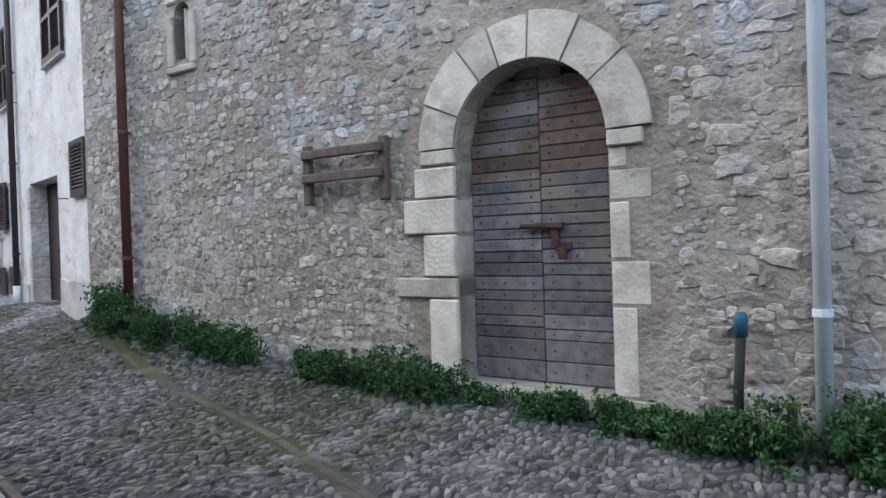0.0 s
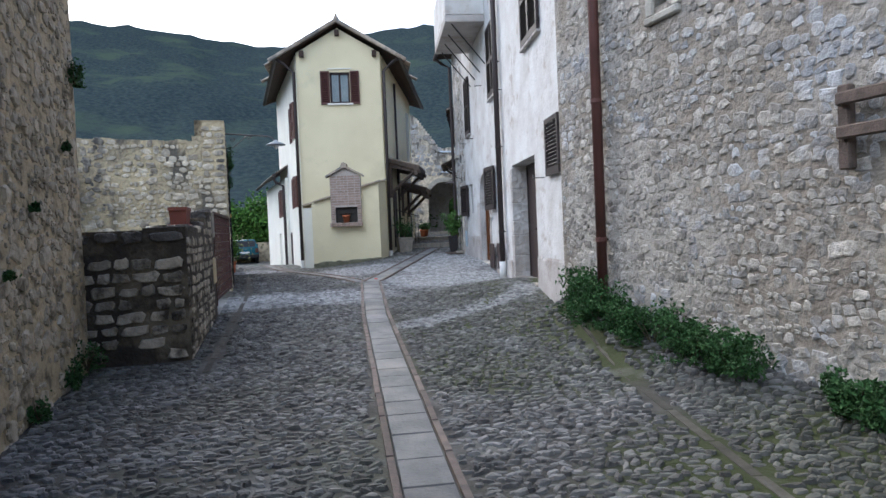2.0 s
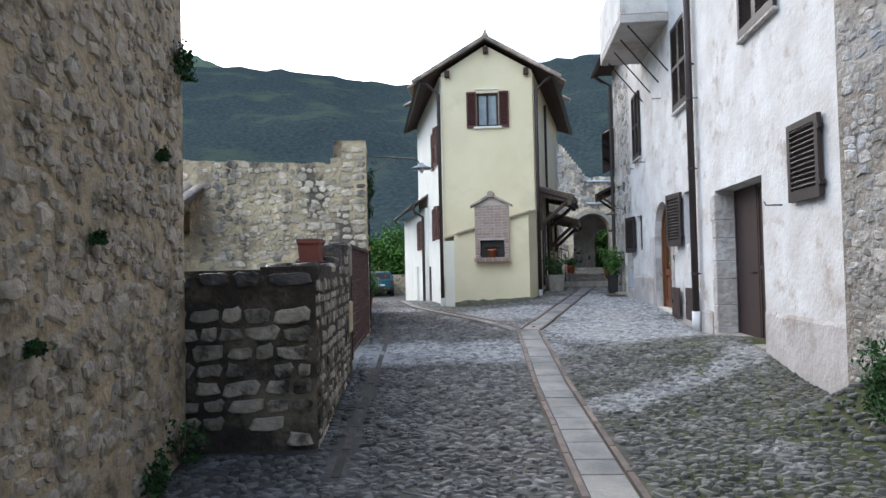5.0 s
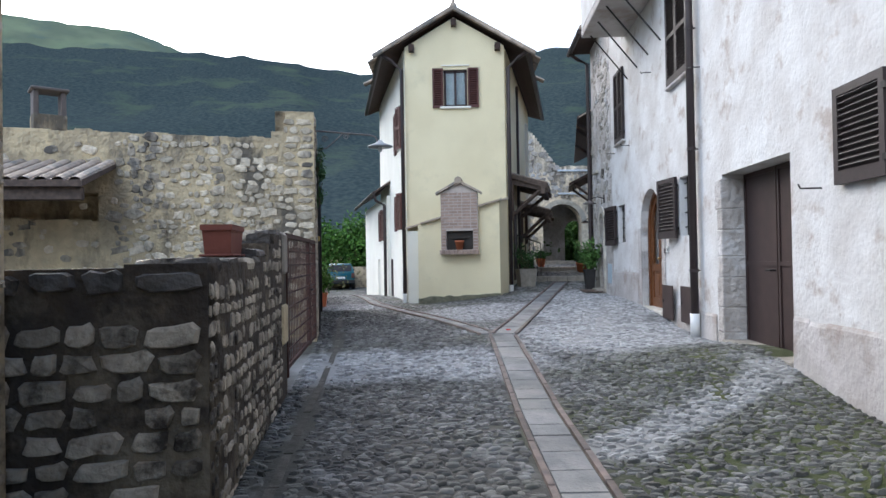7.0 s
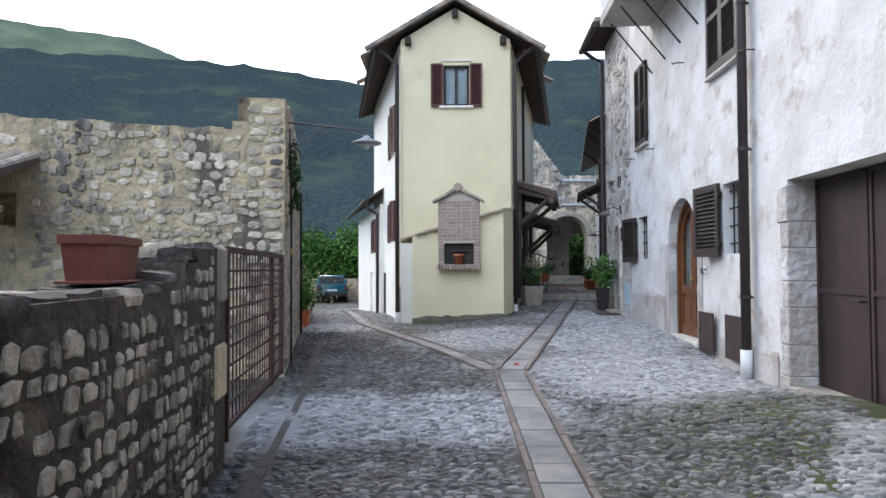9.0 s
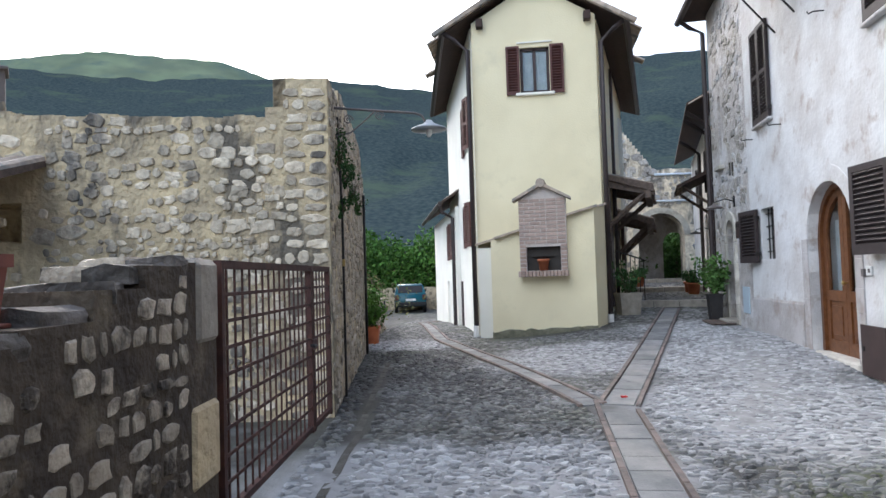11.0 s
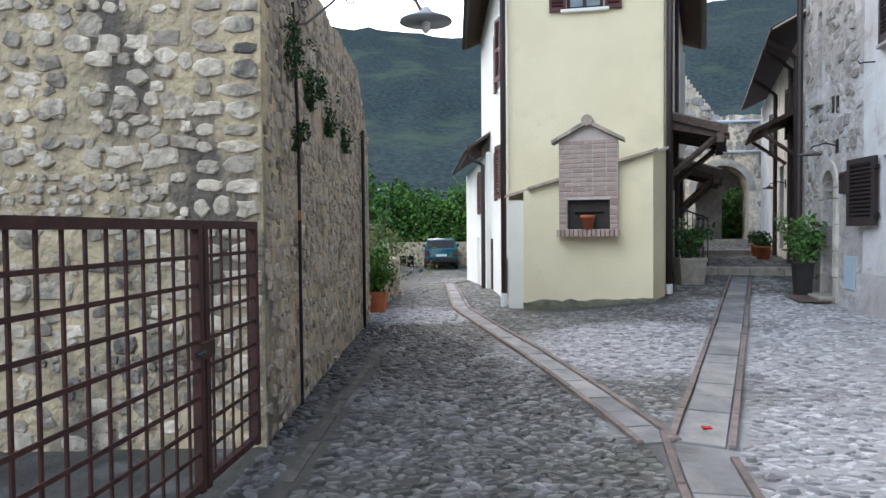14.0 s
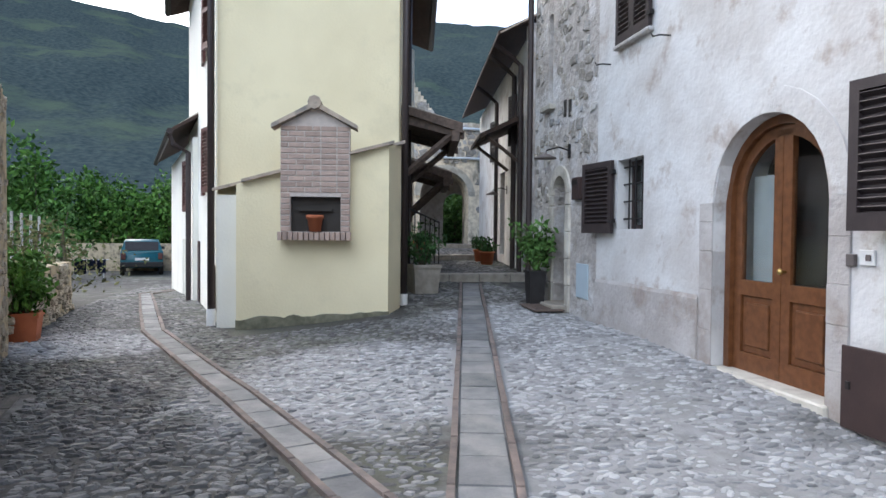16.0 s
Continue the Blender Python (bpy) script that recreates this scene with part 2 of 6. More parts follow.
M_SHUT = mat("grey_brown_shutter_paint", (0.045, 0.034, 0.034), (0.035, 0.027, 0.027), 8, 0.5, 0.1, 60)
M_REDSHUT = mat("red_brown_shutter_paint", (0.10, 0.040, 0.032), (0.08, 0.032, 0.027), 8, 0.55, 0.1, 60)
M_OAK = mat("varnished_oak", (0.17, 0.07, 0.027), (0.115, 0.045, 0.017), 14, 0.4, 0.15, 80)
M_RUST = mat("rusty_iron", (0.085, 0.040, 0.032), (0.055, 0.030, 0.027), 12, 0.7, 0.3, 60, metal=0.3)
M_PIPE = mat("brown_metal_pipe", (0.12, 0.052, 0.042), (0.09, 0.04, 0.033), 4, 0.5, 0.1, 40)
M_DPIPE = mat("dark_metal_pipe", (0.045, 0.033, 0.031), (0.035, 0.026, 0.025), 4, 0.45, 0.1, 40)
M_GREYPIPE = mat("pale_grey_plastic_pipe", (0.62, 0.67, 0.71), (0.57, 0.62, 0.66), 3, 0.45, 0.05, 40)
M_IRON = mat("black_iron", (0.025, 0.024, 0.025), (0.04, 0.036, 0.034), 10, 0.6, 0.2, 50, metal=0.4)
M_TILE = mat("old_roof_tile", (0.46, 0.38, 0.30), (0.33, 0.27, 0.21), 7, 0.9, 0.5, 30, stain=(0.19, 0.18, 0.16), sscale=2.0, samount=0.5, vary=0.25)
M_SOFFIT = mat("dark_stained_eave_boards", (0.06, 0.038, 0.030), (0.045, 0.03, 0.025), 8, 0.8, 0.2, 50)
M_BRICK = mat("thin_brown_brick", (0.41, 0.31, 0.255), (0.34, 0.26, 0.215), 12, 0.9, 0.4, 60, vary=0.15)
M_BRICKJ = mat("pale_brick_joint", (0.54, 0.48, 0.43), (0.45, 0.40, 0.36), 12, 0.95, 0.4, 60)
M_TERRA = mat("terracotta", (0.42, 0.135, 0.06), (0.35, 0.11, 0.05), 6, 0.8, 0.2, 50)
M_TERRADARK = mat("brown_plastic_planter", (0.20, 0.07, 0.05), (0.16, 0.055, 0.04), 6, 0.7, 0.15, 50)
M_STONEPOT = mat("stone_planter", (0.34, 0.31, 0.26), (0.25, 0.225, 0.19), 8, 0.9, 0.5, 30)
M_BLACKPOT = mat("black_pot", (0.022, 0.02, 0.02), (0.03, 0.028, 0.028), 8, 0.6, 0.1, 50)
M_GREEN = leaf_mat("weed_leaf", (0.055, 0.115, 0.038), (0.03, 0.07, 0.022))
M_HEDGE = leaf_mat("hedge_leaf", (0.09, 0.18, 0.03), (0.045, 0.10, 0.018))
M_SHRUB = leaf_mat("shrub_leaf", (0.10, 0.19, 0.05), (0.06, 0.12, 0.03))
M_DRY = leaf_mat("dry_leaf", (0.16, 0.15, 0.07), (0.10, 0.11, 0.04))
M_STEM = mat("plant_stem", (0.10, 0.085, 0.05), (0.07, 0.06, 0.035), 10, 0.9, 0.3, 50)
# Blue-grey distance haze is mixed into these forest colours.
M_FOREST = mat("hazy_forest_slope", (0.052, 0.068, 0.065), (0.030, 0.042, 0.045), 0.35, 0.95, 0.45, 0.3, stain=(0.062, 0.082, 0.060), sscale=0.012, samount=0.35, spec=0.0)
# Paler green puts sunlight on the far ridge into its colour.
M_FARFOREST = mat("far_slope_sunlit_tint", (0.12, 0.165, 0.085), (0.07, 0.105, 0.06), 0.01, 0.95, 0, stain=(0.06, 0.10, 0.07), sscale=0.008, samount=0.4)
M_CAR = mat("teal_car_paint", (0.012, 0.085, 0.105), (0.012, 0.08, 0.10), 2, 0.3, 0)
M_RUBBER = mat("black_rubber", (0.02, 0.02, 0.02), (0.028, 0.028, 0.028), 10, 0.8, 0.1, 50)
M_CLOTH = mat("dark_blue_cloth", (0.018, 0.022, 0.05), (0.012, 0.015, 0.035), 10, 0.9, 0.2, 50)
M_PAPER = mat("white_plastic", (0.72, 0.72, 0.70), (0.66, 0.66, 0.64), 5, 0.5, 0)
M_GREYPL = mat("grey_brown_plastic", (0.14, 0.12, 0.11), (0.11, 0.095, 0.09), 5, 0.6, 0.1, 40)
M_CURTAIN = mat("white_curtain", (0.6, 0.62, 0.62), (0.5, 0.52, 0.53), 5, 0.9, 0.1, 30)
# Near-black colour stands in for the shade inside rooms, slits and the hearth.
M_INNERSHADE = mat("painted_inner_shade", (0.05, 0.045, 0.04), (0.04, 0.035, 0.03), 3, 0.9, 0)
M_BLUE = mat("blue_plastic", (0.03, 0.10, 0.16), (0.03, 0.09, 0.14), 6, 0.5, 0)
M_BRASS = mat("brass", (0.55, 0.38, 0.14), (0.5, 0.34, 0.12), 6, 0.35, 0, metal=0.9)
M_PALEBLUE = mat("pale_blue_enamel", (0.45, 0.53, 0.58), (0.42, 0.5, 0.55), 5, 0.5, 0)
M_ENAMEL = mat("grey_enamel", (0.30, 0.32, 0.34), (0.24, 0.26, 0.28), 5, 0.4, 0)
M_RED = mat("red_petal", (0.5, 0.02, 0.02), (0.4, 0.015, 0.015), 5, 0.7, 0)
M_GLASS = bpy.data.materials.new("window_glass")
M_GLASS.use_nodes = True
gb = M_GLASS.node_tree.nodes["Principled BSDF"]
gb.inputs["Base Color"].default_value = (0.85, 0.9, 0.9, 1)
gb.inputs["Roughness"].default_value, gb.inputs["Transmission Weight"].default_value, gb.inputs["IOR"].default_value = 0.05, 1.0, 1.3

# ---- building helpers ----


def thing(name, label, category, m=Matrix(), group="", kind=""):
    ob = new(name)
    ob.matrix_basis = m
    return tagged(ob, label, category, group, kind)


def mesh_of(bm, material, smooth=False):
    me = bpy.data.meshes.new("mesh")
    bmesh.ops.recalc_face_normals(bm, faces=bm.faces)
    bm.to_mesh(me)
    bm.free()
    me.materials.append(material)
    if smooth:
        me.polygons.foreach_set("use_smooth", [True] * len(me.polygons))
    return me


def part(name, bm, material, parent=None, label="", smooth=False):
    ob = new(name, mesh_of(bm, material, smooth))
    if parent:
        ob.parent = parent
    return tagged(ob, label)


def solid(name, bm, material, label, category, m=Matrix(), group="", kind="", smooth=False):
    ob = new(name, mesh_of(bm, material, smooth))
    ob.matrix_basis = m
    return tagged(ob, label, category, group, kind)


def piece(name, me, parent, m):
    ob = new(name, me)
    ob.parent = parent
    ob.matrix_basis = m
    return ob


def B():
    return bmesh.new()


def bx(bm, x0, x1, y0, y1, z0, z1, bevel=0.0):
    vs = [bm.verts.new((x, y, z)) for x in (x0, x1) for y in (y0, y1) for z in (z0, z1)]
    fs = [bm.faces.new([vs[i] for i in f]) for f in ((0, 1, 3, 2), (4, 6, 7, 5), (0, 4, 5, 1), (2, 3, 7, 6), (0, 2, 6, 4), (1, 5, 7, 3))]
    if bevel:
        es = {e for f in fs for e in f.edges}
        bmesh.ops.bevel(bm, geom=list(es), offset=bevel, segments=1, affect="EDGES")
    return bm


def box(x0, x1, y0, y1, z0, z1, bevel=0.0):
    return bx(B(), x0, x1, y0, y1, z0, z1, bevel)


def tube(bm, pts, r, n=8):
    """A round bar along the points."""
    pts = [Vector(p) for p in pts]
    rings = []
    for i, p in enumerate(pts):
        d = (pts[min(i + 1, len(pts) - 1)] - pts[max(i - 1, 0)]).normalized()
        a = d.cross(Vector((0, 0, 1)) if abs(d.z) < 0.9 else Vector((1, 0, 0))).normalized()
        b = d.cross(a)
        rr = r[i] if isinstance(r, (list, tuple)) else r
        rings.append([bm.verts.new(p + (a * math.cos(k * math.tau / n) + b * math.sin(k * math.tau / n)) * rr) for k in range(n)])
    for r0, r1 in zip(rings, rings[1:]):
        for k in range(n):
            bm.faces.new((r0[k], r0[(k + 1) % n], r1[(k + 1) % n], r1[k]))
    bm.faces.new(rings[0][::-1])
    bm.faces.new(rings[-1])
    return bm


def prism(bm, poly, d0, d1, axis="y"):
    """A polygon in the plane across the axis, drawn out from d0 to d1."""
    def at(p, d):
        return {"x": (d, p[0], p[1]), "y": (p[0], d, p[1]), "z": (p[0], p[1], d)}[axis]
    a, b = [bm.verts.new(at(p, d0)) for p in poly], [bm.verts.new(at(p, d1)) for p in poly]
    bm.faces.new(a)
    bm.faces.new(b[::-1])
    for i in range(len(poly)):
        j = (i + 1) % len(poly)
        bm.faces.new((a[i], b[i], b[j], a[j]))
    return bm


def lathe(bm, profile, c=(0, 0, 0), n=16, sq=False):
    """A body turned from (radius, height) pairs; sq gives it four flat sides."""
    n = 4 if sq else n
    off = math.pi / 4 if sq else 0
    rings = [[bm.verts.new((c[0] + r * math.cos(k * math.tau / n + off), c[1] + r * math.sin(k * math.tau / n + off), c[2] + z)) for k in range(n)] for r, z in profile]
    for r0, r1 in zip(rings, rings[1:]):
        for k in range(n):
            bm.faces.new((r0[k], r0[(k + 1) % n], r1[(k + 1) % n], r1[k]))
    bm.faces.new(rings[0][::-1])
    bm.faces.new(rings[-1])
    return bm


def facade(a, b, z=0.0):
    """The frame of a wall from a to b: x along it, y out of it (to the left of the way from a to b), z up."""
    u = (Vector(b) - Vector(a)).normalized()
    m = Matrix(((u.x, -u.y, 0, a[0]), (u.y, u.x, 0, a[1]), (0, 0, 1, z), (0, 0, 0, 1)))
    return m, (Vector(b) - Vector(a)).length


def slab(s0, s1, z0, z1, thick, openings=()):
    """A wall from s0 to s1 and z0 to z1 with its face at y = 0, with openings (s0, s1, z0, z1, rise of the arch)."""
    bm = B()
    ss = sorted({s0, s1, *[o[0] for o in openings], *[o[1] for o in openings]})
    for a, b in zip(ss, ss[1:]):
        cut = sorted([o for o in openings if o[0] <= a + 1e-6 and o[1] >= b - 1e-6], key=lambda o: o[2])
        z = z0
        for o in cut:
            if o[2] > z + 1e-4:
                bx(bm, a, b, -thick, 0, z, o[2])
            z = o[3]
        bx(bm, a, b, -thick, 0, z, z1)
    for a, b, za, zb, rise in openings:
        if rise:
            c, h = (a + b) / 2, (b - a) / 2
            for k in range(16):
                x0, x1 = a + (b - a) * k / 16, a + (b - a) * (k + 1) / 16
                y0, y1 = [zb - rise + rise * math.sqrt(max(0, 1 - ((x - c) / h) ** 2)) for x in (x0, x1)]
                prism(bm, [(x0, y0), (x1, y1), (x1, zb), (x0, zb)], -thick, 0)
    bmesh.ops.remove_doubles(bm, verts=bm.verts, dist=0.0005)
    return bm


def stone_mesh(material, seed, n=7, dome=0.6, smooth=False, even=0.0):
    """One rough stone of about unit size, lying in x and z, with its face towards y."""
    rng = random.Random(seed)
    bm = B()
    rings = []
    ph = rng.random() * 6
    rad = [rng.uniform(0.74 + 0.18 * even, 1.16 - 0.10 * even) for _ in range(n)]
    for scale, y in ((1.0, -0.6), (1.0, 0.15), (dome + 0.24, 0.85)):
        ring = []
        for k in range(n):
            t = ph + k * math.tau / n
            x, z = math.cos(t), math.sin(t)
            e = max(abs(x), abs(z)) ** (0.9 - 0.6 * even)
            r = rad[k] * scale * 0.5 / e * rng.uniform(0.94, 1.04)
            ring.append(bm.verts.new((x * r, y + rng.uniform(-0.28, 0.22) * (y > 0), z * r)))
        rings.append(ring)
    for r0, r1 in zip(rings, rings[1:]):
        for k in range(n):
            bm.faces.new((r0[k], r0[(k + 1) % n], r1[(k + 1) % n], r1[k]))
    top = bm.verts.new((rng.uniform(-0.1, 0.1), 1.0, rng.uniform(-0.1, 0.1)))
    for k in range(n):
        bm.faces.new((rings[-1][k], rings[-1][(k + 1) % n], top))
    return mesh_of(bm, material, smooth)


def block_mesh(material, seed, n=8):
    """One roughly squared block of unit size with worn corners, lying in x and z, with its face towards y."""
    rng = random.Random(seed)
    bm = B()
    rings = []
    outline = [(-0.5, -0.36), (-0.38, -0.5), (0.0, -0.5), (0.4, -0.5), (0.5, -0.34), (0.5, 0.36), (0.37, 0.5), (0.02, 0.5), (-0.4, 0.5), (-0.5, 0.35)]
    jit = [(rng.uniform(-0.12, 0.04), rng.uniform(-0.15, 0.06)) for _ in outline]
    for scale, y in ((1.0, -0.6), (1.0, 0.35), (0.86, 0.9)):
        rings.append([bm.verts.new(((x + (j[0] if x > 0 else -j[0])) * scale, y + rng.uniform(-0.2, 0.15) * (y > 0), (z + (j[1] if z > 0 else -j[1])) * scale)) for (x, z), j in zip(outline, jit)])
    for r0, r1 in zip(rings, rings[1:]):
        for k in range(10):
            bm.faces.new((r0[k], r0[(k + 1) % 10], r1[(k + 1) % 10], r1[k]))
    top = bm.verts.new((rng.uniform(-0.15, 0.15), 1.0, rng.uniform(-0.15, 0.15)))
    for k in range(10):
        bm.faces.new((rings[-1][k], rings[-1][(k + 1) % 10], top))
    return mesh_of(bm, material)


def ashlar(rng, s0, s1, z0, top, heights, widths, deep, gaps=0.05):
    """Level courses of squared blocks between mortar joints: matrices in the wall's frame."""
    out, z = [], z0
    while z < top(s0) - heights[0]:
        h = rng.uniform(*heights)
        s = s0
        while s < s1 - 0.05:
            w = min(rng.uniform(*widths), s1 - s)
            if z + h < top(s + w / 2) and rng.random() > gaps:
                out.append(Matrix.Translation((s + w / 2, 0, z + h / 2 + rng.uniform(-0.01, 0.01))) @ Matrix.Rotation(rng.uniform(-0.05, 0.05), 4, "Y")
                           @ Matrix.Diagonal((w - rng.uniform(0.01, 0.04), deep * rng.uniform(0.6, 1.3), h * rng.uniform(0.75, 1.02), 1)))
            s += w
        z += h + 0.012
    return out


def arrays(me):
    me.calc_loop_triangles()
    v = np.empty(len(me.vertices) * 3, np.float32)
    me.vertices.foreach_get("co", v)
    f = np.empty(len(me.loop_triangles) * 3, np.int32)
    me.loop_triangles.foreach_get("vertices", f)
    return v.reshape(-1, 3), f.reshape(-1, 3)


def joined(name, kinds, places, material, label, parent=None, category="", smooth=False):
    """Many pieces in one mesh: places are (kind, matrix)."""
    shapes = [arrays(k) for k in kinds]
    vs, fs, n = [], [], 0
    for k, m in places:
        v, f = shapes[k]
        a = np.array(m, np.float32)
        vs.append(v @ a[:3, :3].T + a[:3, 3])
        fs.append(f + n)
        n += len(v)
    me = bpy.data.meshes.new("mesh")
    me.from_pydata(np.concatenate(vs), [], np.concatenate(fs))
    me.materials.append(material)
    if smooth:
        me.polygons.foreach_set("use_smooth", [True] * len(me.polygons))
    ob = new(name, me)
    if parent:
        ob.parent = parent
    return tagged(ob, label, category, "", "stuff")


def courses(rng, s0, s1, z0, top, size, skip=lambda s, z, r: False, fill=0.9, deep=0.035, flat=1.5):
    """Uneven courses of stones on a wall's face: matrices in the wall's frame."""
    out, z = [], z0
    zmax = max(top(s0 + (s1 - s0) * k / 20) for k in range(21))
    while z < zmax:
        h = rng.uniform(*size)
        s = s0 - rng.random() * 0.1
        while s < s1:
            w = h * rng.uniform(0.8, flat * 1.35)
            c, zc = s + w / 2, z + h / 2 + rng.uniform(-0.3, 0.3) * h
            if s0 + w * 0.4 < c < s1 - w * 0.4 and zc + h * 0.4 < top(c) and rng.random() < fill and not skip(c, zc, max(w, h) / 2):
                k = rng.uniform(0.7, 1.02)
                out.append(Matrix.Translation((c, 0, zc)) @ Matrix.Rotation(rng.uniform(-0.3, 0.3), 4, "Y") @ Matrix.Rotation(rng.uniform(-0.12, 0.12), 4, "X")
                           @ Matrix.Diagonal((w * k * 1.02, deep * rng.uniform(0.5, 1.5), h * k * 1.08, 1)))
            s += w
        z += h * 0.93
    return out


def clad(wall, ms, near, mat_joined, mat_single, what, seed, shape=stone_mesh):
    """Stones on a wall: up to 300 of the near stretch as pieces of their own, the rest in one mesh."""
    kinds_p = [shape(mat_single, seed + k, 8 + k % 3) for k in range(8)]
    kinds_j = [shape(mat_joined, seed + k, 8 + k % 3) for k in range(8)]
    rng = random.Random(seed)
    singles = [m for m in ms if near(m.translation)][:300]
    ids = {id(m) for m in singles}
    rest = [m for m in ms if id(m) not in ids]
    for m in singles:
        piece("stone", kinds_p[rng.randrange(8)], wall, m)
    if rest:
        joined("stones", kinds_j, [(rng.randrange(8), m) for m in rest], mat_joined, what, wall)


def leaves(name, pts, size, material, parent, seed, label=""):
    """Many small folded leaves at the points."""
    rng = np.random.default_rng(seed)
    p = np.asarray(pts, np.float32)
    n = len(p)
    a = rng.normal(size=(n, 3))
    a /= np.linalg.norm(a, axis=1)[:, None]
    b = np.cross(a, rng.normal(size=(n, 3)))
    b /= np.linalg.norm(b, axis=1)[:, None]
    c = np.cross(a, b)
    s = (size * rng.uniform(0.6, 1.4, n))[:, None]
    v = np.stack([p - a * s, p + b * s * 0.5 + c * s * 0.15, p + a * s, p - b * s * 0.5 + c * s * 0.15], 1).reshape(-1, 3)
    i = np.arange(n)[:, None] * 4
    f = np.concatenate([i + [0, 1, 2], i + [0, 2, 3]])
    me = bpy.data.meshes.new("leaves")
    me.from_pydata(v, [], f)
    me.materials.append(material)
    ob = new(name, me)
    ob.parent = parent
    return tagged(ob, label)


def tuft(rng, c, r, n):
    """Points in an uneven mound of half-axes r round c."""
    out = []
    lumps = [(rng.uniform(-0.7, 0.7), rng.uniform(-0.7, 0.7), rng.uniform(0.1, 0.75), rng.uniform(0.25, 0.5)) for _ in range(7)]
    for _ in range(n):
        lx, ly, lz, lr = rng.choice(lumps)
        d = Vector((rng.gauss(0, 1), rng.gauss(0, 1), rng.gauss(0, 1))).normalized() * lr * rng.uniform(0.6, 1.05)
        out.append((c[0] + (lx + d.x) * r[0], c[1] + (ly + d.y) * r[1], c[2] + max(0.02, lz + d.z) * r[2]))
    return out


def smooth_step(a, b, v):
    t = min(1, max(0, (v - a) / (b - a)))
    return t * t * (3 - 2 * t)


STEPS = (-25.0, -29.9, -34.9)


def street(x):
    """Height of the street that climbs to the archway."""
    if x > 9:
        return -0.36
    if x > STEPS[0]:
        return -0.04 * x
    if x > STEPS[1]:
        return 1.14 + 0.012 * (STEPS[0] - x)
    if x > STEPS[2]:
        return 1.33 + 0.012 * (STEPS[1] - x)
    return max(1.52, 1.52)


def road(x):
    """Height of the road that bears off down the valley."""
    if x > -15.5:
        return -0.04 * max(-9, min(x, 9)) if x > -9 else -0.04 * x
    if x > -36:
        return 0.62 - 0.42 * smooth_step(-24, -36, x) if x < -24 else 0.62
    return 0.20 - 14 * smooth_step(-44, -170, x)


def ground_z(x, y):
    k = smooth_step(-1.2, 1.8, y)
    z = road(x) * (1 - k) + street(x) * k
    if x < -38:
        f = smooth_step(-38, -60, x)
        z = z * (1 - f) + road(x) * f
    # hump of paving in front of the garage door
    if -17 < x < -8 and y > 0:
        z += 0.19 * math.exp(-((x + 12.5) / 1.25) ** 2 - ((y - 3.2) / 1.3) ** 2) + 0.09 * smooth_step(-15.2, -17, x) * smooth_step(2.2, 3.3, y)
    elif -22 < x <= -17:
        z += 0.09 * smooth_step(-21, -18.5, x) * smooth_step(2.2, 3.3, y)
    # earth banked up against the foot of the stone house
    if -9.6 < x < 3:
        wy = 3.1 + 0.2 * (x + 8.3)
        z += (0.12 + 0.30 * smooth_step(-5.5, -8.5, x)) * smooth_step(-0.9, 0.0, y - wy) * smooth_step(-9.6, -8.9, x)
    return z


def paving_z(x, y):
    """The street's height with its small unevenness."""
    return ground_z(x, y) + (0.012 * noise.noise((x * 1.3, y * 1.3, 0)) if abs(y) < 8 else 0)


# ---- ground ----
def ground_sheet():
    def axis(lo, hi, step, far):
        mid = list(np.arange(lo, hi + 1e-6, step))
        out = [lo - d for d in (1500, 700, 350, 200, 120, 75, 45, 27, 15, 8, 4)] if far else []
        return out + mid + ([hi + d for d in (4, 8, 15, 27, 45, 75, 120, 200, 350, 700, 1500)] if far else [])
    xs = sorted(axis(-42, 10, 0.25, True) + [s + 0.004 for s in STEPS] + [s - 0.004 for s in STEPS])
    ys = axis(-9, 9, 0.25, True)
    vs = [(x, y, paving_z(x, y)) for x in xs for y in ys]
    n = len(ys)
    fs = [(i * n + j, (i + 1) * n + j, (i + 1) * n + j + 1, i * n + j + 1) for i in range(len(xs) - 1) for j in range(n - 1)]
    me = bpy.data.meshes.new("ground")
    me.from_pydata(vs, [], fs)
    me.materials.append(M_GROUND)
    me.polygons.foreach_set("use_smooth", [True] * len(me.polygons))
    return tagged(new("ground", me), "grey earth and grit of a sloping cobbled street", "ground", kind="structure")


ground = ground_sheet()


def ribbon_at(pts, d):
    for p, q in zip(pts, pts[1:]):
        p, q = Vector(p), Vector(q)
        l = (q - p).length
        if d <= l:
            return p + (q - p) * (d / l), (q - p).normalized()
        d -= l
    return None


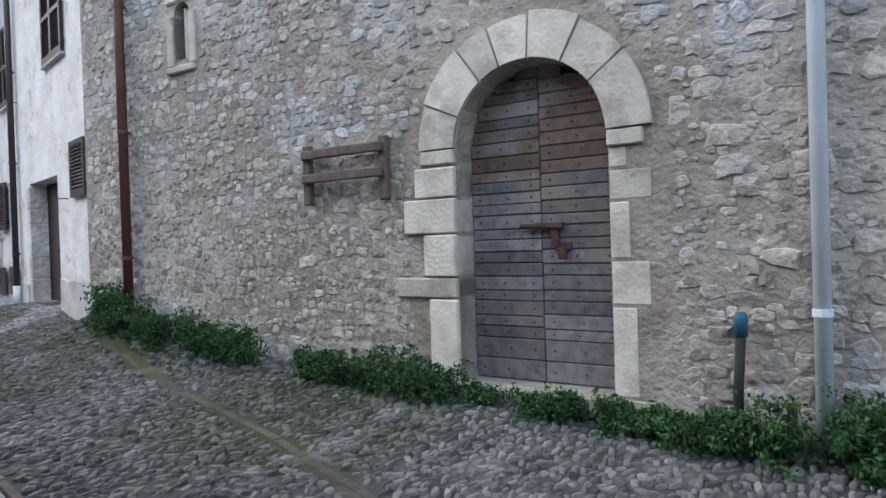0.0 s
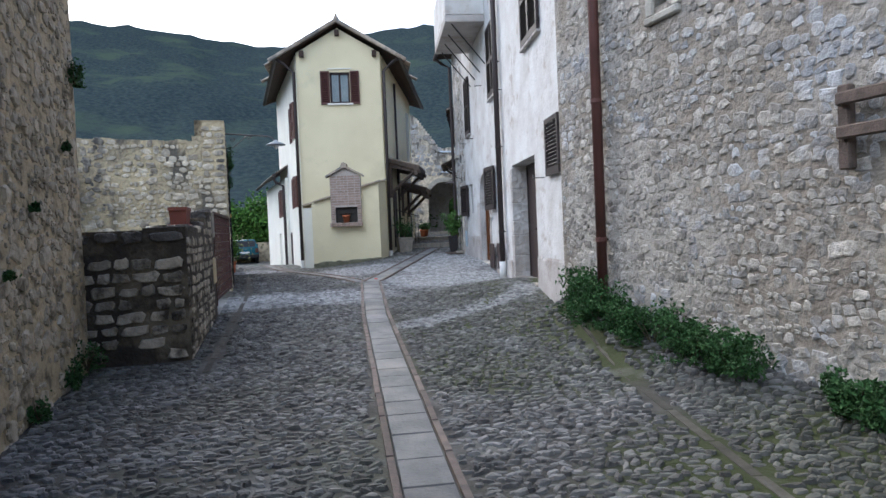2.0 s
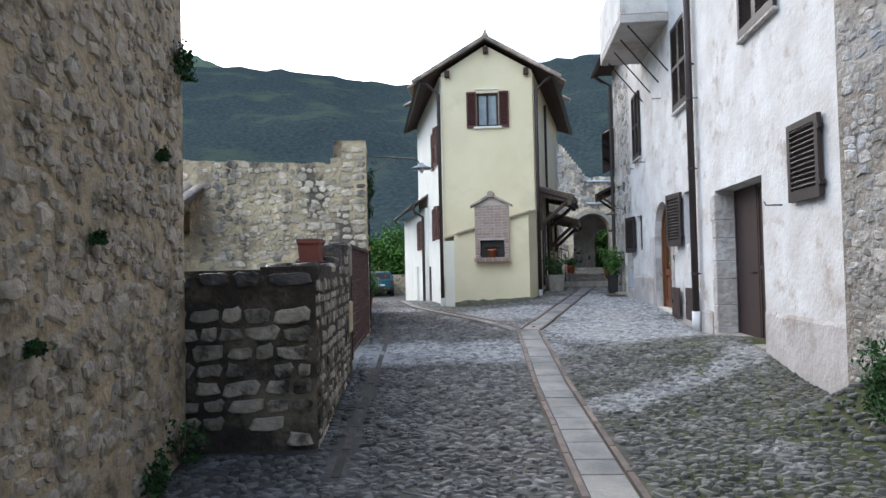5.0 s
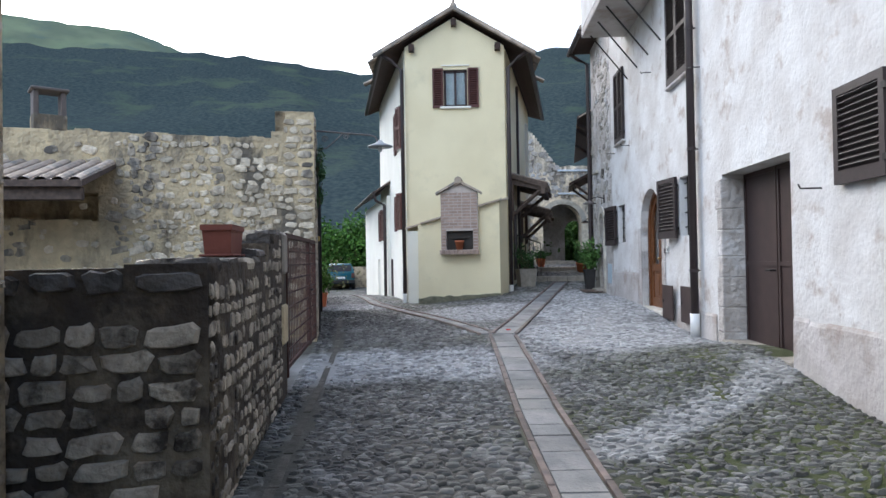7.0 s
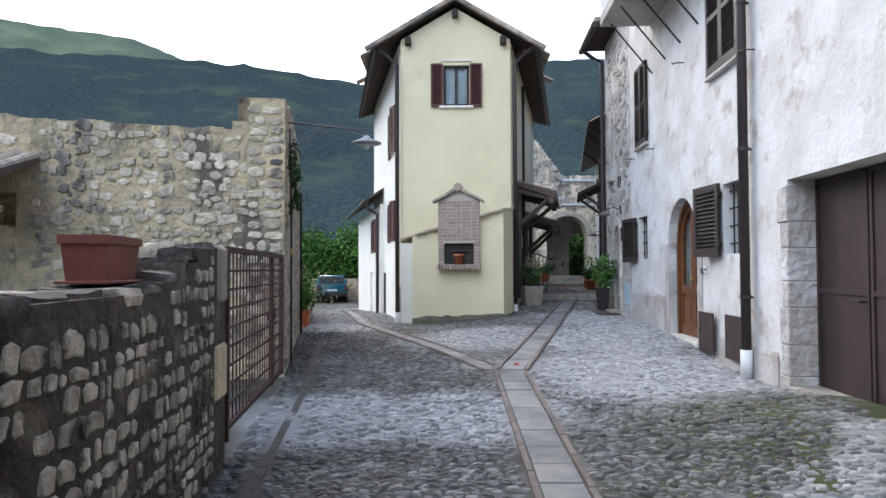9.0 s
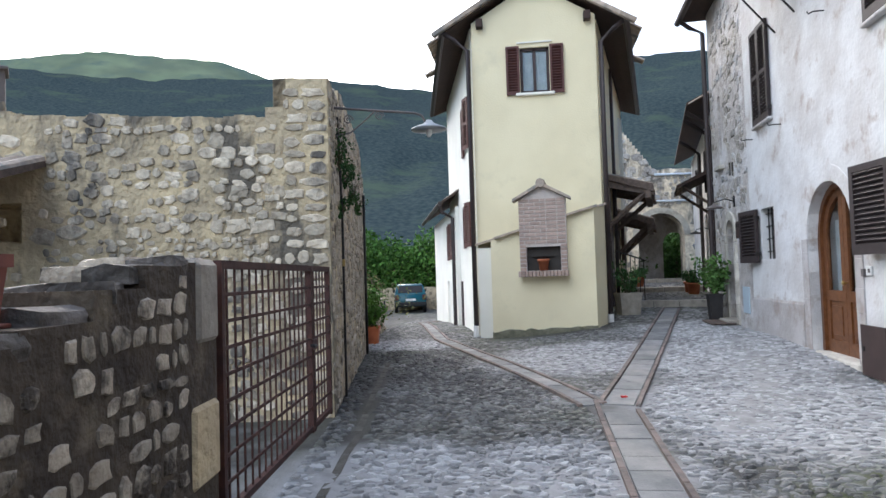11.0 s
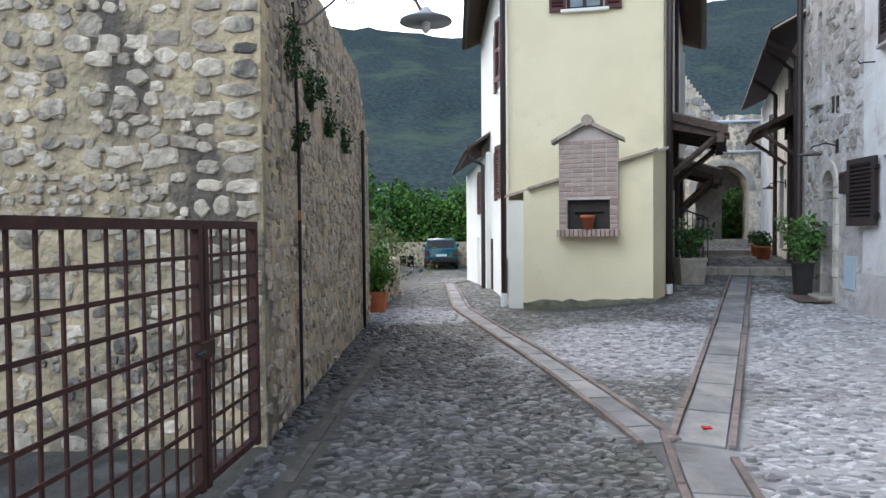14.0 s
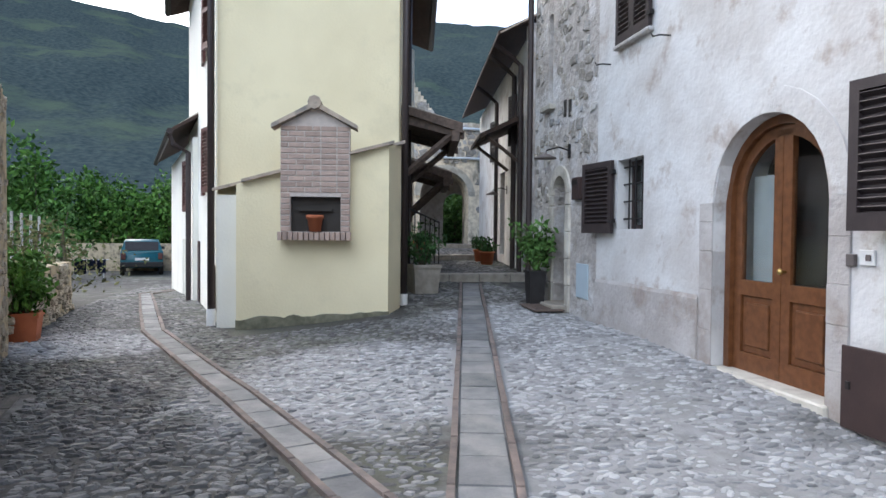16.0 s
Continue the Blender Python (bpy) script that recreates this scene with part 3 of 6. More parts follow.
def channel(name, pts, width, label, seed):
    """A gutter of flat slabs between two thin edging strips, along the points."""
    rng = random.Random(seed)
    top = thing(name, label, "gutter", kind="structure")
    shared = mesh_of(box(-0.5, 0.5, -0.5, 0.5, -0.05, 0.0, 0.01), M_SLAB)
    edge = mesh_of(box(-0.5, 0.5, -0.5, 0.5, -0.06, 0.0, 0.012), M_EDGE)
    total = sum((Vector(q) - Vector(p)).length for p, q in zip(pts, pts[1:]))
    d = 0.0
    while d < total - 0.3:
        l = rng.uniform(0.27, 0.46)
        hit = ribbon_at(pts, min(d + l / 2, total - 0.01))
        p, u = hit
        slope = (ground_z(p.x + u.x * 0.3, p.y + u.y * 0.3) - ground_z(p.x - u.x * 0.3, p.y - u.y * 0.3)) / 0.6
        m = Matrix.Translation((p.x, p.y, ground_z(p.x, p.y) + 0.016 + rng.uniform(-0.003, 0.003))) @ Matrix.Rotation(math.atan2(u.y, u.x), 4, "Z") @ Matrix.Rotation(-math.atan(slope), 4, "Y")
        piece("slab", shared, top, m @ Matrix.Diagonal((l - 0.012, width * 0.8, 1, 1)))
        d += l
    for side in (-1, 1):
        d = 0.0
        while d < total - 0.3:
            l = rng.uniform(0.5, 0.9)
            p, u = ribbon_at(pts, min(d + l / 2, total - 0.01))
            q = p + Vector((-u.y, u.x)) * side * width * 0.5
            d += l
            if any(c is not pts and gap_to(q, c) < wd * 0.5 for c, wd in CHANNELS):
                continue
            slope = (ground_z(q.x + u.x * 0.3, q.y + u.y * 0.3) - ground_z(q.x - u.x * 0.3, q.y - u.y * 0.3)) / 0.6
            m = Matrix.Translation((q.x, q.y, ground_z(q.x, q.y) + 0.030)) @ Matrix.Rotation(math.atan2(u.y, u.x) + rng.uniform(-0.01, 0.01), 4, "Z") @ Matrix.Rotation(-math.atan(slope), 4, "Y")
            piece("edging_stone", edge, top, m @ Matrix.Diagonal((l - 0.01, 0.045, 1, 1)))
    return top


MAIN = [(3.0, 0.76), (-4.5, 0.71), (-8.5, 0.62), (-10.8, 0.57), (-15.1, 0.575)]
RIGHT_ARM = [(-15.12, 0.60), (-18.9, 1.55), (-24.9, 3.04)]
LEFT_ARM = [(-15.12, 0.36), (-18.1, -0.66), (-21.9, -2.05), (-24.4, -2.62), (-29.0, -3.62), (-33, -3.3)]
CHANNELS = ((MAIN, 0.36), (RIGHT_ARM, 0.36), (LEFT_ARM, 0.25))
KERB_R = [(-8.8, 2.75), (-6.0, 2.55), (-4.2, 2.44), (-1.0, 2.0), (2, 1.5)]
KERB_L = [(-8.0, -1.15), (-10.8, -1.40), (-14.0, -1.70), (-18.4, -2.38)]


def gap_to(p, pts):
    best = 99
    for a, b in zip(pts, pts[1:]):
        a, b = Vector(a), Vector(b)
        t = max(0, min(1, (p - a).dot(b - a) / (b - a).length_squared))
        best = min(best, (p - a - (b - a) * t).length)
    return best


def kerb_line(name, pts, label):
    top = thing(name, label, "edging", kind="structure")
    edge = mesh_of(box(-0.5, 0.5, -0.5, 0.5, -0.08, 0.0, 0.012), M_KERB)
    rng = random.Random(5)
    total = sum((Vector(q) - Vector(p)).length for p, q in zip(pts, pts[1:]))
    d = 0.0
    while d < total - 0.3:
        l = rng.uniform(0.4, 0.7)
        p, u = ribbon_at(pts, min(d + l / 2, total - 0.01))
        m = Matrix.Translation((p.x, p.y, paving_z(p.x, p.y) + 0.005)) @ Matrix.Rotation(math.atan2(u.y, u.x) + rng.uniform(-0.03, 0.03), 4, "Z") @ Matrix.Rotation(-math.atan((paving_z(p.x + u.x * 0.3, p.y + u.y * 0.3) - paving_z(p.x - u.x * 0.3, p.y - u.y * 0.3)) / 0.6), 4, "Y")
        piece("edging_stone", edge, top, m @ Matrix.Diagonal((l - 0.01, 0.065, 1, 1)))
        d += l


# ---- walls of the right-hand row ----
SA, SB = (6.0, 5.96), (-9.35, 2.89)
m_stone, l_stone = facade(SA, SB)


def on(m, p):
    """Place in a wall's own frame of a point of the plan."""
    q = m.inverted() @ Vector((p[0], p[1], 0))
    return q.x


ps0, ps1 = on(m_stone, (-2.55, 4.25)), on(m_stone, (-3.82, 4.0))
PORTAL = (ps0, ps1, 0.25, 2.88, 0.62)
ns = on(m_stone, (-7.30, 3.30))
NICHE = (ns - 0.14, ns + 0.14, 3.62, 4.25, 0.12)
wall_stone = solid("wall_stone_house", slab(0, l_stone, -0.3, 8.5, 0.6, (PORTAL, NICHE)), M_MORTAR, "old rubble stone house wall with patchy mortar", "wall", m_stone, kind="structure")
WA, WB = (-9.36, 3.16), (-20.35, 3.495)
m_white, l_white = facade(WA, WB)


def ws(x):
    return on(m_white, (x, 3.16 + (-9.36 - x) * 0.0305))


GARAGE = (ws(-11.84), ws(-13.68), 0.3, 2.75, 0)
ARCHED = (ws(-16.42), ws(-17.80), 0.3, 2.92, 0.67)
WIN_A = (ws(-14.76), ws(-15.42), 2.03, 2.92, 0)
WIN_B = (ws(-19.12), ws(-19.76), 2.02, 2.82, 0)
WIN_UP = [(ws(-11.2), ws(-12.3), 4.55, 6.0, 0), (ws(-14.8), ws(-15.8), 4.40, 5.9, 0), (ws(-19.0), ws(-19.75), 4.15, 5.65, 0)]
wall_white = solid("wall_white_house", slab(0, l_white, -0.1, 9.2, 0.6, (GARAGE, ARCHED, WIN_A, WIN_B, *WIN_UP)), M_WHITE, "limewashed white plaster wall with uneven patches", "wall", m_white, kind="structure")
GA, GB = (-20.352, 3.505), (-22.95, 3.60)
m_grey, l_grey = facade(GA, GB)
FARDOOR = (1.08, 1.62, 0.8, 2.80, 0.27)
SLIT = (1.75, 1.95, 3.9, 5.3, 0.1)
wall_grey = solid("wall_grey_house", slab(0, l_grey, 0, 7.2, 0.6, (FARDOOR, SLIT, (2.2, 2.32, 2.0, 2.72, 0))), M_GREYWALL, "bare grey masonry wall with worn plaster", "wall", m_grey, kind="structure")
# plain walls that close the row behind its fronts
solid("wall_row_back", box(-23, 6, 8.0, 8.3, -0.4, 9.0), M_GREYWALL, "plain rear wall of the row of houses", "wall", kind="structure")
solid("wall_row_end", box(-22.94, -22.6, 3.62, 8.0, 0.4, 7.2), M_GREYWALL, "bare grey end wall of the row", "wall", kind="structure")
solid("row_roof", box(-22.6, 6, 3.9, 8.3, 9.21, 9.4), M_TILE, "old tiled roof of the row of houses", "roof", kind="structure")

# ---- walls on the left ----
# tall brown garden wall, its end beside the parapet
TA, TB = (-8.45, -2.38), (3.0, -0.75)
m_tall, l_tall = facade(TA, TB)
wall_tall = solid("wall_tall_garden", slab(0, l_tall, -0.4, 4.6, 0.7), M_SHADEMORTAR, "tall brown rubble wall with weeds in its joints", "wall", m_tall, kind="structure")
# parapet: short end and long side
PA = (-8.62, -1.42)
m_pside, l_pside = facade((-11.66, -1.77), PA)
m_pend, l_pend = facade(*[(m_pside @ Vector((l_pside + 0.006, y, 0))).to_2d() for y in (0.0, -1.49)])
def parapet_top(s):
    return 1.75 + 0.26 * smooth_step(1.7, 0.35, s)


bm = B()
for k in range(8):
    s0, s1 = l_pside * k / 8, l_pside * (k + 1) / 8
    zt = parapet_top((s0 + s1) / 2)
    bx(bm, s0, s1, -0.42, 0, 0.0, zt)
wall_parapet = solid("wall_parapet", bm, M_DARKMORTAR, "black-stained low rubble parapet wall", "wall", m_pside, kind="structure")
wall_parapet_end = solid("wall_parapet_end", slab(0.0, l_pend, 0.0, 1.73, 0.40), M_DARKMORTAR, "black-stained end of the low rubble wall", "wall", m_pend, kind="structure")
# ruined wall with the raised corner
m_face, l_face = facade((-14.70, -2.10), (-13.85, -6.6))
m_side, l_side = facade((-20.40, -3.20), (-14.70, -2.10))


def face_top(s):
    base = 3.88 if s < 0.44 else 3.60 if s < 0.60 else 3.48 + 0.03 * s
    return base + 0.05 * noise.noise((s * 3.1, 0, 7))


def side_top(s):
    return (3.35 + 0.75 * smooth_step(0, 1.3, s) if s < 4.6 else 3.92) + 0.07 * noise.noise((s * 2.1, 3, 7))


bm = B()
n = 46
for k in range(n):
    a, b = l_face * k / n, l_face * (k + 1) / n
    z = face_top((a + b) / 2)
    if 2.9 < (a + b) / 2 < 4.3:
        bx(bm, a, b, -0.55, 0, 2.72 + 0.04 * noise.noise((a * 3, 1, 1)), z)
        bx(bm, a, b, -0.55, 0, 0.2, 2.36 + 0.06 * noise.noise((a * 4, 5, 1)))
        bx(bm, a, b, -0.55, -0.45, 2.2, 2.9)
    else:
        bx(bm, a, b, -0.55, 0, 0.2, z)
wall_ruin = solid("wall_ruin_face", bm, M_OLDMORTAR, "ruined pale stone wall with yellowish mortar and dark stains", "wall", m_face, kind="structure")
bm = B()
n = 36
for k in range(n):
    a, b = l_side * k / n, l_side * (k + 1) / n
    bx(bm, a, min(b, l_side - 0.56) if k == n - 1 else b, -0.55, 0, 0.2, side_top((a + b) / 2))
wall_ruin_side = solid("wall_ruin_side", bm, M_SHADEMORTAR, "street side of the ruined stone wall with hanging weeds", "wall", m_side, kind="structure")
solid("wall_garden_back", box(-20, -8.4, -7.2, -6.8, -0.2, 1.2), M_SHADEMORTAR, "plain rear wall of the sunken garden", "wall", kind="structure")

# low wall along the road further on
m_low, l_low = facade((-24.6, -3.85), (-20.9, -3.45))
wall_low = solid("wall_low_road", slab(0, l_low, 0.2, 1.42, 0.45), M_SHADEMORTAR, "low rubble wall along the road", "wall", m_low, kind="structure")
solid("wall_road_end", box(-43.2, -42.8, -11.5, -3.5, -0.8, 1.35), M_SHADEMORTAR, "low earthen retaining wall at the bend", "wall", kind="structure")

# ---- the yellow house ----
house = thing("house", "narrow pale yellow house with gabled tiled roof", "house", pose(-22.4, 0, 0))
FX = 0.0
HR, HL = (0.0, 1.27), (0.0, -1.30)
BRt, BLt = (-8.2, 2.80), (-6.8, -2.70)
EAVE, RIDGE = 7.22, 7.98


def rel(m):
    return Matrix.Translation((22.4, 0, 0)) @ m


# front wall with its gable, cut by the window
bm = B()
WY0, WY1, WZ0, WZ1 = -0.30, 0.31, 5.66, 6.62
for y0, y1, z0, z1 in ((-1.30, WY0, 0.2, EAVE), (WY1, 1.27, 0.2, EAVE), (WY0, WY1, 0.2, WZ0), (WY0, WY1, WZ1, EAVE)):
    bx(bm, -0.3, 0, y0, y1, z0, z1)
prism(bm, [(-1.30, EAVE), (1.27, EAVE), (-0.02, RIDGE)], -0.3, 0, "x")
bmesh.ops.remove_doubles(bm, verts=bm.verts, dist=0.0005)
front = part("wall", bm, M_YELLOW, house, "pale yellow rendered gable wall")
mL, lL = facade((0.0, -1.302), BLt)
bm = slab(0.3, lL, 0.1, EAVE, 0.3, ((1.3, 2.0, 2.55, 3.55, 0), (1.2, 2.0, 4.75, 5.9, 0)))
bm.transform(mL)
part("wall", bm, M_CREAM, house, "cream white rendered side wall")
mR, lR = facade(BRt, (0.0, 1.272))
bm = slab(0, lR - 0.3, 0.1, EAVE, 0.3)
bm.transform(mR)
part("wall", bm, M_YELLOW, house, "pale yellow rendered side wall")
part("wall", prism(B(), [(-2.6, 0.2), (2.6, 0.2), (2.6, EAVE - 0.8), (0, RIDGE), (-2.6, EAVE - 0.8)], -6.7, -6.5, "x"), M_CREAM, house, "plain rear wall")
# roof: boards below, tiles above
def roof_plane(y_front, y_back, z_front, xb, side):
    a, b = Vector((0.20, -0.02, 8.14)), Vector((xb, 0.0, 8.14))
    c, d = Vector((xb, y_back, z_front)), Vector((0.20, y_front, z_front))
    up = Vector((0, 0, 0.07))
    bm = B()
    lo = [bm.verts.new(p - up) for p in (a, b, c, d)]
    hi = [bm.verts.new(p) for p in (a, b, c, d)]
    bm.faces.new(lo)
    bm.faces.new(hi[::-1])
    for i in range(4):
        bm.faces.new((lo[i], hi[i], hi[(i + 1) % 4], lo[(i + 1) % 4]))
    roof = part("roof", bm, M_SOFFIT, house, "dark stained eave boards")
    vt = mesh_of(box(-0.19, 0.19, -0.055, 0.055, -0.06, 0.05, 0.02), M_TILE)
    p0, p1 = Vector((0.22, -0.02, 8.15)), Vector((0.22, y_front, z_front + 0.01))
    u = (p1 - p0).normalized()
    nv = Vector((1, 0, 0)).cross(u)
    rv = Matrix((u, nv.cross(u), nv)).transposed().to_4x4()
    for i in range(int((p1 - p0).length / 0.34) + 1):
        piece("verge_tile", vt, roof, Matrix.Translation(p0 + u * (0.34 * i + 0.18)) @ rv)
    # rounded tiles in rows down the slope, along the front verge and the eave
    shape = B()
    for k in range(6):
        t0, t1 = math.pi * k / 6, math.pi * (k + 1) / 6
        shape.faces.new([shape.verts.new(p) for p in ((-0.5, -0.085 * math.cos(t0), 0.07 * math.sin(t0)), (0.5, -0.075 * math.cos(t0), 0.055 * math.sin(t0)), (0.5, -0.075 * math.cos(t1), 0.055 * math.sin(t1)), (-0.5, -0.085 * math.cos(t1), 0.07 * math.sin(t1)))])
    tile = mesh_of(shape, M_TILE)
    rng = random.Random(3)
    n_rows = 16
    for j in range(n_rows):
        x = 0.10 - 0.19 * j
        f = (0.20 - x) / (0.20 - xb)
        ye = y_front + (y_back - y_front) * f
        p0, p1 = Vector((x, -0.02, 8.14)), Vector((x, ye, z_front))
        length = (p1 - p0).length
        u = (p1 - p0).normalized()
        nrm = Vector((1, 0, 0)).cross(u)
        nrm = nrm if nrm.z > 0 else -nrm
        rot = Matrix((u, nrm.cross(u), nrm)).transposed().to_4x4()
        cnt = int(length / 0.36) + 1
        for i in range(cnt):
            q = p0 + u * (0.36 * i + 0.2) + nrm * (0.015 + 0.01 * rng.random())
            piece("tile", tile, roof, Matrix.Translation(q) @ rot @ Matrix.Diagonal((0.42, 1.05, 1, 1)))
    return roof


roof_plane(1.80, 3.35, 7.08, -8.6, 1)
roof_plane(-1.84, -3.15, 7.08, -7.1, -1)
bm = B()
tube(bm, [(0.24, -0.02, 8.19), (-7.0, -0.02, 8.19)], 0.09, 8)
part("ridge_tile", bm, M_TILE, house, "rounded ridge tiles")
part("finial", tube(B(), [(0.18, -0.02, 8.2), (0.18, -0.02, 8.36)], [0.05, 0.03]), M_TILE, house)
for y, z in ((-0.02, 7.86), (-1.12, 7.22), (1.1, 7.22)):
    part("rafter_end", box(-0.1, 0.17, y - 0.07, y + 0.07, z - 0.14, z + 0.04, 0.01), M_SOFFIT, house)
for pts, name in (([(0.1, 1.82, 7.0), (0.08, 1.62, 6.86), (0.06, 1.36, 6.62), (0.06, 1.35, 1.0)], "downpipe"), ([(0.1, -1.86, 7.0), (0.08, -1.66, 6.86), (0.06, -1.38, 6.62), (0.06, -1.38, 0.7)], "downpipe")):
    part(name, tube(B(), pts, 0.05, 10), M_DPIPE, house, "dark metal downpipe", True)
for y, z in ((1.35, 0.78), (-1.38, 0.60)):
    part("pipe_shoe", tube(B(), [(0.06, y, z - 0.1), (0.06, y, z + 0.26)], 0.062, 10), M_PAPER, house, "white pipe shoe")
part("gutter", tube(B(), [(0.18, 1.86, 7.03), (-8.5, 3.40, 7.03)], 0.07), M_DPIPE, house)
part("gutter", tube(B(), [(0.18, -1.90, 7.03), (-7.0, -3.20, 7.03)], 0.07), M_DPIPE, house)
# front window with its shutters
win = part("window", box(-0.16, -0.10, WY0, WY1, WZ0, WZ1), M_CURTAIN, house, "window with white curtains")
bm = B()
for y in (WY0, 0.0 - 0.03, WY1 - 0.06):
    bx(bm, -0.10, -0.05, y, y + 0.06, WZ0, WZ1)
for z in (WZ0, WZ1 - 0.06):
    bx(bm, -0.10, -0.05, WY0, WY1, z, z + 0.06)
part("window_frame", bm, M_BROWN, win, "dark brown window frame")
part("pane", box(-0.085, -0.08, WY0, WY1, WZ0, WZ1), M_GLASS, win)
part("window_sill", box(-0.02, 0.07, -0.40, 0.40, WZ0 - 0.06, WZ0, 0.01), M_CREAM, house, "white stone sill")
part("lintel_strip", box(0.002, 0.03, -0.36, 0.37, WZ1 + 0.09, WZ1 + 0.12), M_CREAM, house)


def shutter(parent, m, w, h, material, slats=True, name="shutter"):
    """A louvred leaf: x across, y out of the wall, z up from its lower corner."""
    bm = B()
    st = min(0.07, w * 0.16)
    for x in (0, w - st):
        bx(bm, x, x + st, 0.0, 0.045, 0, h)
    for z in (0, h - st) + ((h * 0.5 - st / 2,) if h > 1.1 else ()):
        bx(bm, st, w - st, 0.0, 0.045, z, z + st * (1.6 if z == 0 else 1))
    bx(bm, st, w - st, 0.004, 0.010, st, h - st)
    bm.transform(m)
    ob = part(name, bm, material, parent, "louvred wooden shutter")
    if slats:
        one = mesh_of(box(-0.5, 0.5, -0.02, 0.02, -0.005, 0.005), material)
        k = max(4, int((h - 2 * st) / 0.055))
        for i in range(k):
            z = st * 1.6 + (h - 2.6 * st) * (i + 0.5) / k
            if h > 1.1 and abs(z - h / 2) < st * 0.6:
                continue
            piece("slat", one, ob, m @ Matrix.Translation((w / 2, 0.026, z)) @ Matrix.Rotation(radians(38), 4, "X") @ Matrix.Diagonal((w - 2 * st, 1, 1, 1)))
    return ob


m_front = facade((0.0, 1.27), (0.0, -1.30))[0]
shutter(house, m_front @ Matrix.Translation((1.27 - 0.60, 0.012, WZ0 - 0.03)), 0.28, 1.02, M_REDSHUT)
shutter(house, m_front @ Matrix.Translation((1.27 + 0.31, 0.012, WZ0 - 0.03)), 0.28, 1.02, M_REDSHUT)
for s, z, h in ((1.3, 2.55, 1.0), (1.2, 4.75, 1.15)):
    # Sheet painted dark as the shade of the room within.
    part("window", box(0, 0.7, -0.2, -0.15, z, z + h), M_INNERSHADE, house).matrix_basis = mL @ Matrix.Translation((s, 0, 0))
    shutter(house, mL @ Matrix.Translation((s - 0.36, 0.012, z)) @ Matrix.Rotation(radians(12), 4, "Z"), 0.36, h, M_REDSHUT)
    shutter(house, mL @ Matrix.Translation((s + 0.72, 0.012, z)), 0.36, h, M_REDSHUT)
# projecting lower part with its sloping tiled cap
bm = prism(B(), [(0.0, -1.00), (0.55, -1.00), (0.80, 1.02), (0.3, 1.26), (0.0, 1.26)], 0.3, 2.55, "z")
for v in bm.verts:
    if v.co.z > 1:
        v.co.z = 2.53 + (v.co.y + 1.2) * 0.275
part("lower_wall", bm, M_YELLOW, house, "projecting lower front wall")
bm = prism(B(), [(0.0, -1.28), (0.30, -1.28), (0.30, -1.003), (0.0, -1.003)], 0.3, 2.45, "z")
part("lower_wall", bm, M_CREAM, house)
cap = B()
for k in range(13):
    y0, y1 = -1.33 + k * 0.2, -1.33 + (k + 1) * 0.2 + 0.01
    x1 = 0.36 + (y0 + 1.33) * 0.16 if y0 > -1.0 else 0.36
    x1 = min(x1 + 0.24 * (y0 > -1.0), 0.88) if y0 < 1.0 else 0.55
    z0 = 2.53 + (y0 + 1.2) * 0.275
    z1 = z0 + 0.055
    vs = [cap.verts.new(p) for p in ((0, y0, z0 + 0.03), (x1, y0, z0), (x1, y1, z1), (0, y1, z1 + 0.03), (0, y0, z0 + 0.07), (x1, y0, z0 + 0.04), (x1, y1, z1 + 0.045), (0, y1, z1 + 0.075))]
    for f in ((0, 1, 2, 3), (7, 6, 5, 4), (0, 4, 5, 1), (1, 5, 6, 2), (2, 6, 7, 3), (3, 7, 4, 0)):
        cap.faces.new([vs[i] for i in f])
part("cap_tiles", cap, M_TILE, house, "weathered tile capping")
bm = B()
tops = [0.80 + 0.055 * y + 0.07 * abs(noise.noise((y * 4, 0.5, 1))) for y in np.linspace(-1.01, 1.03, 33)]
for i in range(32):
    y0, y1 = -1.01 + 2.04 * i / 32, -1.01 + 2.04 * (i + 1) / 32
    x0, x1 = 0.55 + (y0 + 1) * 0.1238, 0.55 + (y1 + 1) * 0.1238
    vs = [bm.verts.new(p) for p in ((x0 + 0.012, y0, 0.3), (x1 + 0.012, y1, 0.3), (x1 + 0.012, y1, tops[i + 1]), (x0 + 0.012, y0, tops[i]), (x1 - 0.02, y1, tops[i + 1] + 0.01), (x0 - 0.02, y0, tops[i] + 0.01))]
    bm.faces.new(vs[:4])
    bm.faces.new((vs[3], vs[2], vs[4], vs[5]))
bmesh.ops.remove_doubles(bm, verts=bm.verts, dist=0.0005)
part("damp_foot", bm, M_MOSS, house, "dark mossy foot of the wall")

# brick grill set into the front
grill = thing("brick_grill", "brick barbecue niche with small tiled gable", "barbecue", pose(-21.66, 0.04, 0))
gm = Matrix.Rotation(radians(-7), 4, "Z")
bm = B()
for y0, y1, z0, z1 in ((-0.45, -0.32, 1.95, 3.35), (0.34, 0.46, 1.95, 3.35), (-0.32, 0.34, 2.42, 3.35)):
    bx(bm, -0.1, 0.10, y0, y1, z0, z1)
prism(bm, [(-0.45, 3.35), (0.46, 3.35), (0.005, 3.60)], -0.1, 0.10, "x")
bm.transform(gm)
core = part("body", bm, M_BRICKJ, grill, "pale mortar body")
# Recess shade of the shallow hearth is painted on its back and shelf.
bm = box(-0.02, 0.0, -0.40, 0.40, 1.9, 2.45)
bx(bm, 0.0, 0.06, -0.22, 0.22, 2.23, 2.27)
bm.transform(gm)
part("hearth", bm, M_INNERSHADE, grill, "hearth with shelf, coloured dark for recess shade")
bm = box(0.0, 0.10, -0.32, 0.34, 1.93, 1.955)
bm.transform(gm)
